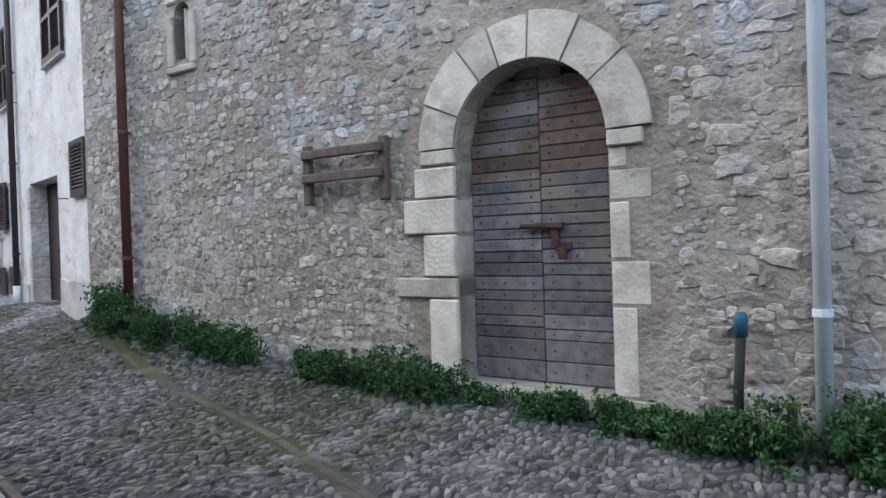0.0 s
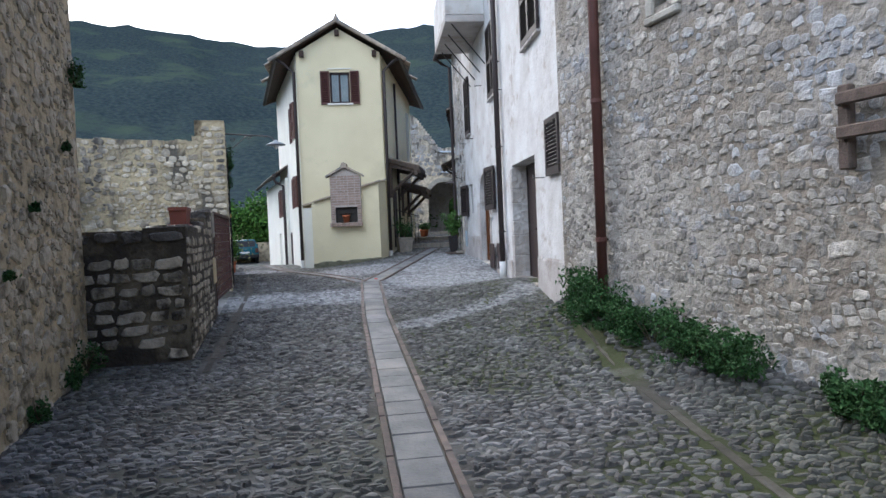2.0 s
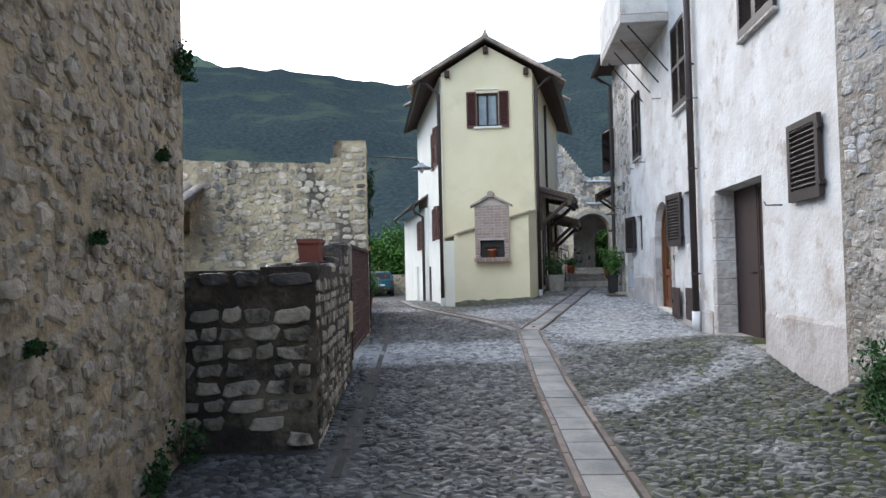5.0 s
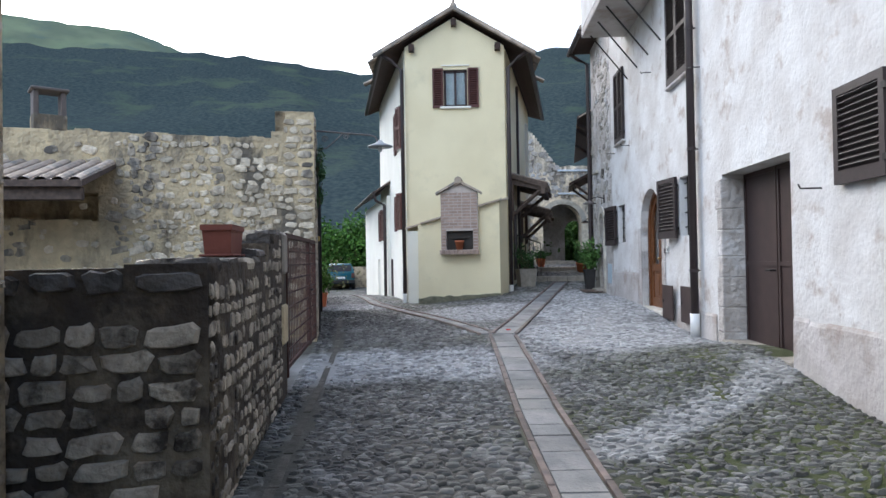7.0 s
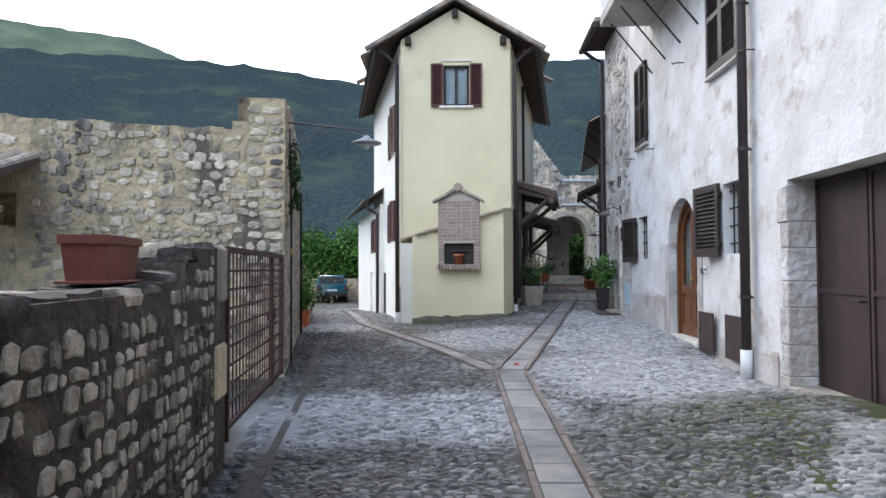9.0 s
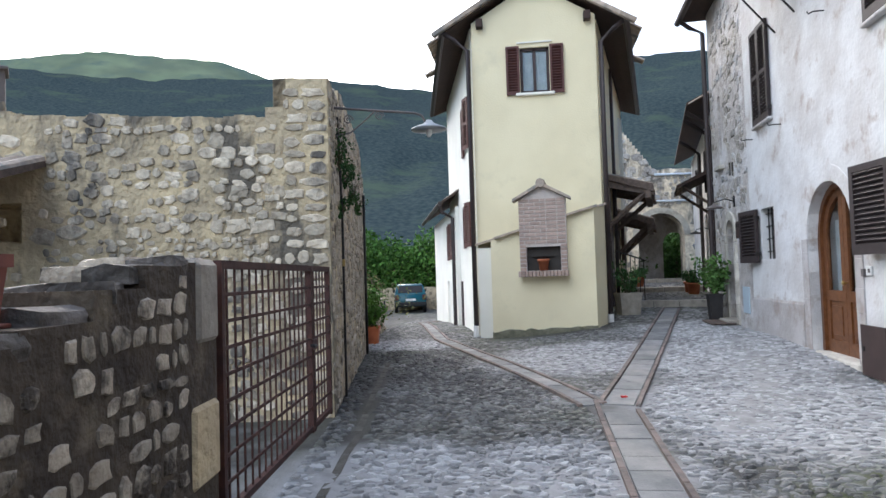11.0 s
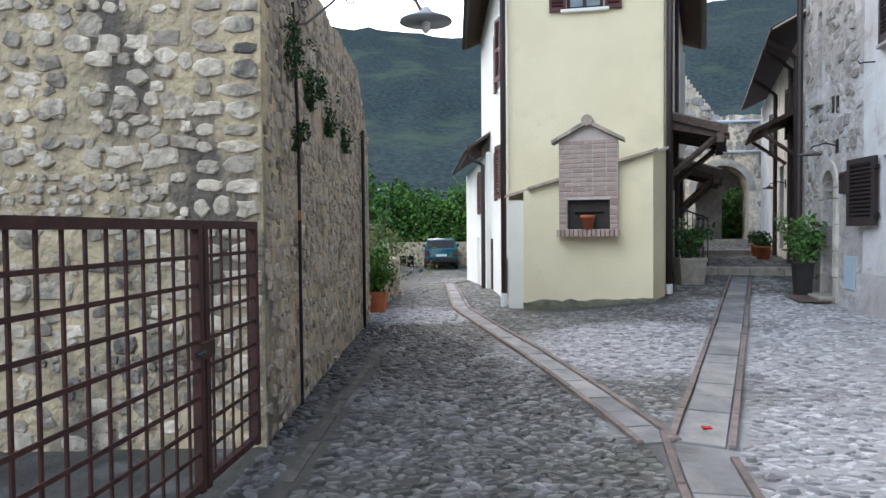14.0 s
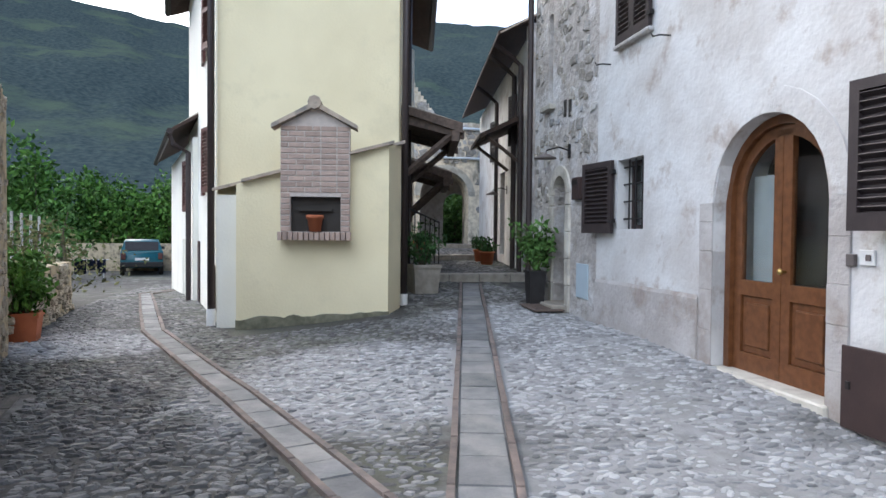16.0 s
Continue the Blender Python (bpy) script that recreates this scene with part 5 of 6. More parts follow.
panel = solid("electric_box", box(-0.2, 0.2, 0.004, 0.02, 0, 0.46, 0.004), M_PALEBLUE, "pale blue-grey meter panel in the wall", "meter box", m_grey @ Matrix.Translation((0.45, 0, 1.10)))


def wall_lamp(m, label):
    t = thing("wall_lamp", label, "wall lamp", m)
    part("arm", tube(B(), [(0, 0, 0), (0, 0.16, 0.05), (0, 0.34, 0.0), (0, 0.36, -0.06)], 0.012, 6), M_IRON, t)
    part("plate", box(-0.04, 0.04, 0, 0.02, -0.10, 0.10, 0.004), M_IRON, t)
    part("shade", lathe(B(), [(0.16, -0.09), (0.15, -0.07), (0.03, -0.02), (0.02, 0.0)], (0, 0.36, -0.03), 14), M_GREYPL, t, "flat enamel shade", True)
    return t


wall_lamp(m_grey @ Matrix.Translation((1.0, 0, 3.12)), "small iron wall lamp above the narrow door")
for k in (0, 1):
    # No hole is cut: a plate on the wall carries the slit's shade as colour.
    solid("wall_slit", box(0, 0.10, 0.002, 0.012, 0, 0.24), M_INNERSHADE, "small slit in the masonry, its shade painted on a plate", "opening", m_grey @ Matrix.Translation((0.95 + 0.2 * k, 0, 3.60 + 0.03 * k)), group="wall slits")
gut = thing("eave", "dark eave with gutter at the end of the row", "eave", m_grey)
part("eave_board", box(1.2, 2.9, -0.4, 0.45, 7.2, 7.28), M_SOFFIT, gut)
part("tile_row", box(1.1, 2.95, -0.6, 0.5, 7.285, 7.40, 0.02), M_TILE, gut)
part("gutter", tube(B(), [(1.1, 0.5, 7.22), (3.0, 0.5, 7.22)], 0.07), M_DPIPE, gut)
part("downpipe", tube(B(), [(2.75, 0.5, 7.18), (2.72, 0.3, 7.0), (2.66, 0.07, 6.85), (2.66, 0.07, 1.0)], 0.05), M_DPIPE, gut)


def pot_plant(name, x, y, z, profile, material, label, leaf, spread, n, size, seed, sq=False, height=0.9, turn=0):
    t = thing(name, label, "potted plant", pose(x, y, z, 0, 0, turn))
    part("pot", lathe(B(), profile, n=16, sq=sq), material, t, "", not sq)
    top = profile[2][1] if len(profile) > 2 else profile[-1][1]
    rng = random.Random(seed)
    bm = B()
    pts = []
    for k in range(16):
        a, l = rng.random() * 6.28, rng.uniform(0.5, 1.0) * height
        lean = rng.uniform(0.1, 1) * spread
        p0 = Vector((0.4 * lean * math.cos(a) * 0.3, 0.4 * lean * math.sin(a) * 0.3, top - 0.05))
        p1 = p0 + Vector((lean * math.cos(a) * 0.5, lean * math.sin(a) * 0.5, l * 0.6))
        p2 = p0 + Vector((lean * math.cos(a), lean * math.sin(a), l))
        tube(bm, [p0, p1, p2], [0.008, 0.006, 0.003], 4)
        for _ in range(n // 16):
            f = rng.uniform(0.25, 1.05)
            q = p0.lerp(p1, f * 2) if f < 0.5 else p1.lerp(p2, f * 2 - 1)
            pts.append(q + Vector((rng.gauss(0, 0.05), rng.gauss(0, 0.05), rng.gauss(0, 0.04))) * (spread / 0.3))
    tagged(part("stem", bm, M_STEM, t), kind="stuff")
    leaves("foliage", pts, size, leaf, t, seed)
    return t


tall_pot = [(0.14, 0), (0.18, 0.5), (0.20, 0.5), (0.20, 0.53), (0.16, 0.53), (0.15, 0.45)]
pot_plant("pot_plant", -21.95, 3.27, ground_z(-21.95, 3.27), tall_pot, M_BLACKPOT, "tall black pot with a leafy light green shrub", M_SHRUB, 0.32, 900, 0.045, 31, True)
solid("door_mat", box(-0.35, 0.35, -0.22, 0.22, 0, 0.02, 0.005), M_OLDWOOD, "dark brown doormat on the cobbles", "doormat", pose(-21.55, 3.22, ground_z(-21.5, 3.2) + 0.03, 0, 2, 0))

# ---- gate, parapet top and ruin ----
m_gate, l_gate = facade((-14.60, -2.10), (-11.70, -1.79))
gate = thing("metal_gate", "rusty brown iron lattice gate, closed", "gate", m_gate @ Matrix.Translation((0, 0, 0)))
split = 0.78
for a, b in ((0.03, split - 0.012), (split + 0.012, l_gate - 0.03)):
    zt = 2.03
    zb0 = 0.66
    bm = B()
    for x in (a, b - 0.045):
        bx(bm, x, x + 0.045, -0.022, 0.022, zb0 - (0.06 if x > 1.5 else 0), zt)
    bx(bm, a + 0.045, b - 0.045, -0.022, 0.022, zt - 0.045, zt)
    bx(bm, a + 0.045, b - 0.045, -0.020, 0.020, zb0 + 0.02, zb0 + 0.06)
    fr = part("gate_frame", bm, M_RUST, gate)
    k = round((b - a) / 0.132)
    vb = mesh_of(box(-0.008, 0.008, -0.005, 0.005, zb0 + 0.06, zt - 0.045), M_RUST)
    for i in range(1, k):
        piece("bar", vb, fr, Matrix.Translation((a + (b - a) * i / k, 0.0, 0)))
    hb = mesh_of(box(a + 0.045, b - 0.045, -0.014, -0.006, -0.010, 0.010), M_RUST)
    for i in range(1, 9):
        piece("bar", hb, fr, Matrix.Translation((0, 0.018, zb0 + 0.06 + (zt - zb0 - 0.1) * i / 9)))
part("lock_box", box(split - 0.10, split + 0.06, -0.03, 0.03, 1.33, 1.42, 0.005), M_RUST, gate)
part("gate_handle", tube(B(), [(split + 0.1, 0.02, 1.38), (split + 0.1, 0.07, 1.38), (split + 0.2, 0.07, 1.38)], 0.012), M_IRON, gate)

cap_rng = random.Random(14)
sx = 0.02
capk = [stone_mesh(M_DARKSTONE if k % 3 else M_LOWSTONE, 500 + k, 9, 0.7) for k in range(6)]
while sx < l_pside - 0.1:
    w = cap_rng.uniform(0.22, 0.45)
    zt = parapet_top(sx + w / 2) - 0.01
    for oy in (-0.12, -0.32):
        piece("capping_stone", capk[cap_rng.randrange(6)], wall_parapet, Matrix.Translation((sx + w / 2, oy, zt - 0.01)) @ Matrix.Rotation(radians(90), 4, "X") @ Matrix.Rotation(cap_rng.uniform(-0.2, 0.2), 4, "Y") @ Matrix.Diagonal((w, 0.05, 0.23, 1)))
    sx += w
bx0 = box(0.0, 0.27, -0.42, 0.02, 1.62, 2.03, 0.03)
part("end_block", bx0, M_STONEPOT, wall_parapet, "large pale corner block")
bx1 = box(0.0, 0.34, -0.42, 0.02, 0.95, 1.35, 0.03)
part("end_block", bx1, M_OLDMORTAR, wall_parapet)
planter = thing("planter_box", "brown plastic planter trough on the parapet", "planter", pose(-10.06, -1.83, 1.81, 0, 0, 7))
bm = B()
vs = []
for z, k in ((0.0, 0.86), (0.17, 0.97), (0.17, 1.05), (0.21, 1.05), (0.21, 0.96), (0.05, 0.84)):
    vs.append([bm.verts.new((sx_ * 0.22 * k, sy_ * 0.105 * k, z)) for sx_, sy_ in ((-1, -1), (1, -1), (1, 1), (-1, 1))])
for r0_, r1_ in zip(vs, vs[1:]):
    for k in range(4):
        bm.faces.new((r0_[k], r0_[(k + 1) % 4], r1_[(k + 1) % 4], r1_[k]))
bm.faces.new(vs[0][::-1])
bm.faces.new(vs[-1])
part("trough", bm, M_TERRADARK, planter)
part("saucer", box(-0.24, 0.24, -0.12, 0.12, -0.015, 0.0, 0.004), M_TERRADARK, planter)

lamp = thing("street_lamp", "iron bracket street lamp with flat enamel shade", "street lamp", m_side @ Matrix.Translation((l_side - 0.55, 0, 3.62)) @ Matrix.Rotation(radians(16), 4, "Z"))
part("arm", tube(B(), [(0, -0.1, 0.10), (0, 0.9, 0.09), (0, 0.98, 0.07), (0, 1.02, 0.0)], 0.014, 8), M_GREYPL, lamp)
part("brace", tube(B(), [(0, 0.02, -0.20), (0, 0.18, -0.16), (0, 0.34, -0.02), (0, 0.44, 0.08)], 0.010, 6), M_GREYPL, lamp)
for c in ((0.16, -0.02), (0.50, 0.04)):
    pts = [(0, c[0] + 0.055 * (1 - i / 22) * math.cos(i * 0.6), c[1] + 0.055 * (1 - i / 22) * math.sin(i * 0.6)) for i in range(18)]
    part("scroll", tube(B(), pts, 0.007, 5), M_GREYPL, lamp)
part("shade", lathe(B(), [(0.20, -0.06), (0.195, -0.045), (0.06, 0.01), (0.03, 0.05)], (0, 1.06, -0.03), 20), M_ENAMEL, lamp, "flat grey enamel shade", True)
bulb = part("bulb", lathe(B(), [(0.015, -0.14), (0.035, -0.11), (0.035, -0.07), (0.02, -0.04)], (0, 1.06, -0.03), 12), M_PAPER, lamp, "clear bulb", True)

conduit = thing("wall_cable", "black cable conduit with a yellow tag on the ruined wall", "cable", m_side @ Matrix.Translation((on(m_side, (-15.56, -2.266)), 0.03, 0)))
part("conduit", tube(B(), [(0, 0.01, 0.62), (0.012, 0.012, 1.6), (-0.006, 0.01, 2.6), (0, -0.02, 3.7)], 0.013, 6), M_IRON, conduit)
part("tag", box(-0.018, 0.018, 0.0, 0.03, 2.05, 2.13, 0.004), M_BRASS, conduit, "yellow tag")
downpipe(m_side, 1.05, 0.66, 3.3, 0.022, M_IRON, "thin dark downpipe at the end of the ruined wall", o=0.05)
shed = thing("lean_to_shed", "low shed roof of old tiles against the ruined wall", "shed", m_face)
bm = B()
for v0, v1 in (((2.68, 3.02), (6.4, 3.02)),):
    prism(bm, [(0.0, 3.06), (0.0, 3.12), (1.3, 2.75), (1.3, 2.67)], 2.66, 6.4, "x")
part("roof_board", bm, M_OLDWOOD, shed)
stile = B()
for k in range(5):
    t0, t1 = math.pi * k / 5, math.pi * (k + 1) / 5
    stile.faces.new([stile.verts.new(p) for p in ((-0.08 * math.cos(t0), 0, 0.06 * math.sin(t0)), (-0.08 * math.cos(t1), 0, 0.06 * math.sin(t1)), (-0.07 * math.cos(t1), 1.36, 0.05 * math.sin(t1) - 0.27), (-0.07 * math.cos(t0), 1.36, 0.05 * math.sin(t0) - 0.27))])
stm = mesh_of(stile, M_TILE)
for k in range(20):
    piece("tile", stm, shed, Matrix.Translation((2.74 + k * 0.185, -0.02, 3.125)) @ Matrix.Rotation(radians(-5), 4, "X"))
part("beam", box(2.7, 6.4, 1.1, 1.22, 2.52, 2.68, 0.01), M_OLDWOOD, shed)
part("post", box(4.9, 5.02, 1.1, 1.22, 0.4, 2.52, 0.01), M_OLDWOOD, shed)
chimney = thing("chimney", "open chimney cap with dark slab behind the ruined wall", "chimney", pose(-15.05, -6.15, 0, 0, 0, 129))
part("shaft", box(-0.22, 0.22, -0.18, 0.18, 0.2, 3.98, 0.01), M_OLDMORTAR, chimney)
for x in (-0.18, 0.18):
    part("pier", box(x - 0.035, x + 0.035, -0.15, 0.15, 3.98, 4.33, 0.008), M_GREYPL, chimney)
part("slab", box(-0.25, 0.25, -0.2, 0.2, 4.33, 4.375, 0.01), M_GREYPL, chimney, "dark stone slab")


# ---- annex and porch of the yellow house ----
annex = thing("annex", "lower cream annex with tiled eave behind the yellow house", "house", pose(0, 0, 0))
mA, lA = facade((-26.2, -2.18), (-33.0, -3.75))
bm = slab(0, lA, 0, 3.75, 0.3, ((2.0, 2.7, 0.4, 1.75, 0), (0.9, 1.5, 2.35, 3.35, 0)))
bm.transform(mA)
part("wall", bm, M_CREAM, annex)
for s, z, h in ((2.0, 0.4, 1.35), (0.9, 2.35, 1.0)):
    # Each opening is closed by a sheet painted as inner shade.
    bm = box(s, s + 0.7, -0.2, -0.16, z, z + h)
    bm.transform(mA)
    part("window", bm, M_INNERSHADE, annex)
shutter(annex, mA @ Matrix.Translation((0.5, 0.02, 2.35)) @ Matrix.Rotation(radians(10), 4, "Z"), 0.42, 1.0, M_REDSHUT)
shutter(annex, mA @ Matrix.Translation((1.52, 0.02, 2.35)), 0.42, 1.0, M_REDSHUT)
bm = B()
prism(bm, [(-0.6, 4.45), (0.38, 3.84), (0.38, 3.90), (-0.6, 4.52)], -0.10, lA, "x")
bm.transform(mA)
aroof = part("roof", bm, M_SOFFIT, annex)
for k in range(24):
    bm_m = mA @ Matrix.Translation((0.0 + k * 0.19, -0.6, 4.53)) @ Matrix.Rotation(radians(-21), 4, "X") @ Matrix.Diagonal((1.05, 0.80, 1, 1))
    piece("tile", stm, aroof, bm_m)
bm = tube(B(), [(-0.1, 0.42, 3.83), (lA, 0.42, 3.83)], 0.06)
bm.transform(mA)
part("gutter", bm, M_DPIPE, annex)
bm = tube(B(), [(0.05, 0.42, 3.78), (0.05, 0.35, 3.6), (0.05, 0.08, 3.45), (0.05, 0.08, 0.5)], 0.05)
bm.transform(mA)
part("downpipe", bm, M_DPIPE, annex)
bm = box(0, lA, -0.6, -0.31, 0, 3.75)
bm.transform(mA)
part("rear_wall", bm, M_CREAM, annex)
# small low openings of the side wall
for s, w, z0, z1 in ((0.25, 0.10, 0.75, 1.45), (3.3, 0.34, 0.62, 1.75)):
    bm = box(s, s + w, 0.002, 0.03, z0, z1)
    bm.transform(pose(-22.4, 0, 0) @ mL)
    solid("side_door", bm, M_BROWN, "low narrow brown side door in the cream wall", "door", kind="structure")

porch = thing("porch_roof", "tiled wooden porch roof on diagonal braces", "porch", pose(-22.4, 0, 0) @ mR)
p1 = lR - 0.9
for s0_, s1_, zt, out in ((p1 - 2.3, p1, 3.84, 1.0), (p1 - 5.2, p1 - 3.0, 3.3, 0.95)):
    bm = prism(B(), [(0.0, zt + 0.06), (0.0, zt + 0.18), (out, zt - 0.10), (out, zt - 0.26)], s0_, s1_, "x")
    pr_ = part("roof_board", bm, M_OLDWOOD, porch)
    for k in range(int((s1_ - s0_) / 0.18)):
        piece("tile", stm, pr_, Matrix.Translation((s0_ + 0.1 + k * 0.18, 0, zt + 0.18)) @ Matrix.Diagonal((1, out / 1.36, 1.1, 1)))
    part("beam", box(s0_, s1_, out - 0.18, out - 0.05, zt - 0.40, zt - 0.22, 0.008), M_OLDWOOD, porch)
    for s in (s0_ + 0.1, s1_ - 0.12):
        part("rafter", prism(B(), [(0.09, zt - 0.12), (0.09, zt + 0.02), (out + 0.03, zt - 0.23), (out + 0.03, zt - 0.35)], s - 0.045, s + 0.045, "x"), M_OLDWOOD, porch)
        part("brace", tube(B(), [(s, 0.05, zt - 0.95), (s, out - 0.2, zt - 0.30)], 0.055, 4), M_OLDWOOD, porch)
        part("wall_post", box(s - 0.05, s + 0.05, 0.002, 0.09, zt - 1.1, zt + 0.1), M_OLDWOOD, porch)
downpipe(pose(-22.4, 0, 0) @ mR, lR - 2.6, 1.1, 6.8, 0.04, M_DPIPE, "thin dark downpipe on the yellow side wall")
pd = thing("door_5", "dark doorway under the porch", "door", pose(-22.4, 0, 0) @ mR, kind="structure")
part("leaf", box(p1 - 1.5, p1 - 0.7, 0.004, 0.04, 1.1, 3.0), M_BROWN, pd)
rail = thing("stair_railing", "black iron stair railing beside the porch", "railing", pose(-23.7, 1.65, 0))
tube_pts = [(0.0, 0.0, 2.35), (-1.6, 0.85, 2.15)]
part("handrail", tube(B(), tube_pts, 0.018, 8), M_IRON, rail)
for k in range(7):
    f = k / 6
    part("baluster", tube(B(), [(-1.6 * f, 0.85 * f, 1.0 + 0.12 * f), (-1.6 * f, 0.85 * f, 2.35 - 0.2 * f)], 0.011, 6), M_IRON, rail)
stone_trough = [(0.28, 0), (0.33, 0.42), (0.35, 0.42), (0.35, 0.48), (0.29, 0.48), (0.28, 0.40)]
pot_plant("stone_planter", -23.55, 1.86, ground_z(-23.55, 1.86), stone_trough, M_STONEPOT, "square stone planter with a straggly green plant", M_GREEN, 0.35, 500, 0.04, 41, True, 0.8, 10)
pot_plant("pot_plant", -24.8, 2.1, ground_z(-24.8, 2.1), [(0.12, 0), (0.16, 0.26), (0.17, 0.26), (0.17, 0.3), (0.14, 0.3), (0.13, 0.22)], M_STONEPOT, "small clay pot with dark green leaves", M_GREEN, 0.25, 300, 0.04, 42, False, 0.5)
for i, (x, y) in enumerate(((-31.5, 3.3), (-33.2, 3.5), (-28.2, 4.3), (-29.5, 4.5))):
    pot_plant("pot_plant", x, y, ground_z(x, y), [(0.14, 0), (0.18, 0.28), (0.2, 0.28), (0.2, 0.32), (0.16, 0.32), (0.15, 0.22)], M_TERRA, "terracotta pot with low plants by the steps", M_GREEN, 0.3, 300, 0.05, 50 + i, False, 0.4)

# ---- archway and far row ----
arch_m, arch_l = facade((-35.8, 8.5), (-35.8, 1.5))
AO = (8.5 - 5.77, 8.5 - 4.0, 1.0, 4.12, 0.88)
bm = slab(0.0, arch_l, 0.8, 5.6, 0.9, (AO,))
n = 70
for k in range(n):
    a, b = arch_l * k / n, arch_l * (k + 1) / n
    c = 8.5 - (a + b) / 2
    top = 5.85 + 1.75 * smooth_step(4.9, 3.2, c) + 0.12 * noise.noise((c * 2, 4, 4))
    bx(bm, a, b, -0.9, 0, 5.6, top)
wall_arch = solid("wall_archway", bm, M_PALE, "ruined pale stone wall pierced by an archway", "wall", arch_m, kind="structure")
# inner wall of the gateway with its smaller opening
IO = (8.5 - 6.5, 8.5 - 5.42, 1.0, 3.5, 0.5)
bm = slab(0.6, 5.6, 0.8, 4.9, 0.4, (IO,))
bm.transform(Matrix.Translation((0, -2.7, 0)))
bx(bm, AO[1] + 0.05, AO[1] + 0.35, -2.7, -0.9, 0.8, 4.9)
bx(bm, 1.0, 1.3, -2.7, -0.9, 0.8, 4.9)
bx(bm, 1.3, AO[1] + 0.05, -2.7, -0.9, 4.5, 4.9)
solid("wall_gateway", bm, M_GREYWALL, "grey plastered inner walls of the gateway", "wall", arch_m, kind="structure")
ring = thing("arch_ring", "pale stone ring of the archway", "stone arch", arch_m)
part("ring", arch_bar(B(), (AO[0] + AO[1]) / 2, (AO[1] - AO[0]) / 2 + 0.22, (AO[1] - AO[0]) / 2, AO[3] - AO[4], 0.88 + 0.22, -0.3, 0.04, 16), M_LIME, ring)
cable = solid("cable_tray", tube(B(), [(0.5, 0.06, 4.55), (3.8, 0.06, 4.6)], 0.05, 6), M_GREYPIPE, "pale pipe run along the ruined wall", "pipe", arch_m, group="pale pipes")
copy_thing(cable, arch_m @ Matrix.Translation((0, 0, 1.05)))

far = thing("far_house", "narrow stone house with deep dark eaves", "house", pose(0, 0, 0))
mF, lF = facade((-25.6, 4.35), (-35.0, 5.95))
bm = slab(0, lF, 0.8, 5.9, 0.3, ((3.0, 3.9, 1.4, 3.5, 0), (1.4, 2.0, 3.9, 5.0, 0), (5.0, 5.8, 3.9, 5.0, 0)))
bm.transform(mF)
part("wall", bm, M_WHITE, far, "whitish plastered front")
part("end_wall", box(-25.6, -25.3, 4.35, 7.8, 0.8, 6.15), M_GREYWALL, far, "grey stone end wall")
bm = prism(B(), [(-0.5, 6.40), (0.62, 5.88), (0.62, 5.96), (-0.5, 6.48)], -0.35, lF, "x")
bm.transform(mF)
fr_ = part("roof", bm, M_SOFFIT, far, "dark eave boards")
for k in range(22):
    piece("tile", stm, fr_, mF @ Matrix.Translation((-0.3 + k * 0.19, -0.50, 6.46)) @ Matrix.Rotation(radians(-14), 4, "X") @ Matrix.Diagonal((1, 0.86, 1, 1)))
for s, z, h, w in ((3.0, 1.4, 2.1, 0.9), (1.4, 3.9, 1.1, 0.6), (5.0, 3.9, 1.1, 0.8)):
    # Shade inside the opening is painted on a flat sheet.
    bm = box(s, s + w, -0.2, -0.16, z, z + h)
    bm.transform(mF)
    part("window", bm, M_INNERSHADE, far)
    if z > 3:
        shutter(far, mF @ Matrix.Translation((s - 0.4, 0.02, z)) @ Matrix.Rotation(radians(15), 4, "Z"), 0.4, h, M_SHUT)
for s in (0.15, 1.1, 4.2):
    bm = tube(B(), [(s, 0.62, 5.83), (s, 0.3, 5.6), (s, 0.08, 5.4), (s, 0.08, 1.1)], 0.055)
    bm.transform(mF)
    part("downpipe", bm, M_DPIPE, far)
bm = prism(B(), [(0.0, 4.35), (0.9, 3.95), (0.9, 4.03), (0.0, 4.45)], 0.3, 2.6, "x")
bm.transform(mF)
cp = part("canopy", bm, M_SOFFIT, far, "tiled door canopy")
for k in range(12):
    piece("tile", stm, cp, mF @ Matrix.Translation((0.4 + k * 0.19, -0.02, 4.42)) @ Matrix.Diagonal((1, 0.7, 1, 1)) @ Matrix.Rotation(radians(-12), 4, "X"))
for s in (0.5, 2.4):
    bm = tube(B(), [(s, 0.02, 3.45), (s, 0.75, 4.0)], 0.04, 4)
    bm.transform(mF)
    part("brace", bm, M_OLDWOOD, far)
wall_lamp(mF @ Matrix.Translation((2.6, 0, 3.0)), "iron lantern on the far house wall")
wall_lamp(facade((-25.3, 4.4), (-25.3, 3.0))[0] @ Matrix.Translation((-0.4, 0, 5.0)), "scrolled iron lamp bracket on the far house")
for i, s in enumerate(STEPS):
    y0, y1 = (1.9, 4.3) if i == 0 else (2.6, 5.4) if i == 1 else (3.2, 6.2)
    st = thing("step", "worn stone step across the street", "step", pose(s, 0, 0), group="street steps", kind="structure")
    rng = random.Random(i)
    y = y0
    while y < y1:
        w = rng.uniform(0.45, 0.8)
        part("step_stone", box(-0.30, 0.02, y, min(y + w, y1) - 0.012, ground_z(s + 0.05, 3) - 0.05, ground_z(s - 0.05, 3) + 0.02 + rng.uniform(0, 0.008), 0.012), M_STONEPOT, st)
        y += w

# ---- road side: planter, car, washing, hedge ----
big_pot = [(0.19, 0), (0.23, 0.30), (0.25, 0.30), (0.25, 0.35), (0.20, 0.35), (0.19, 0.28)]
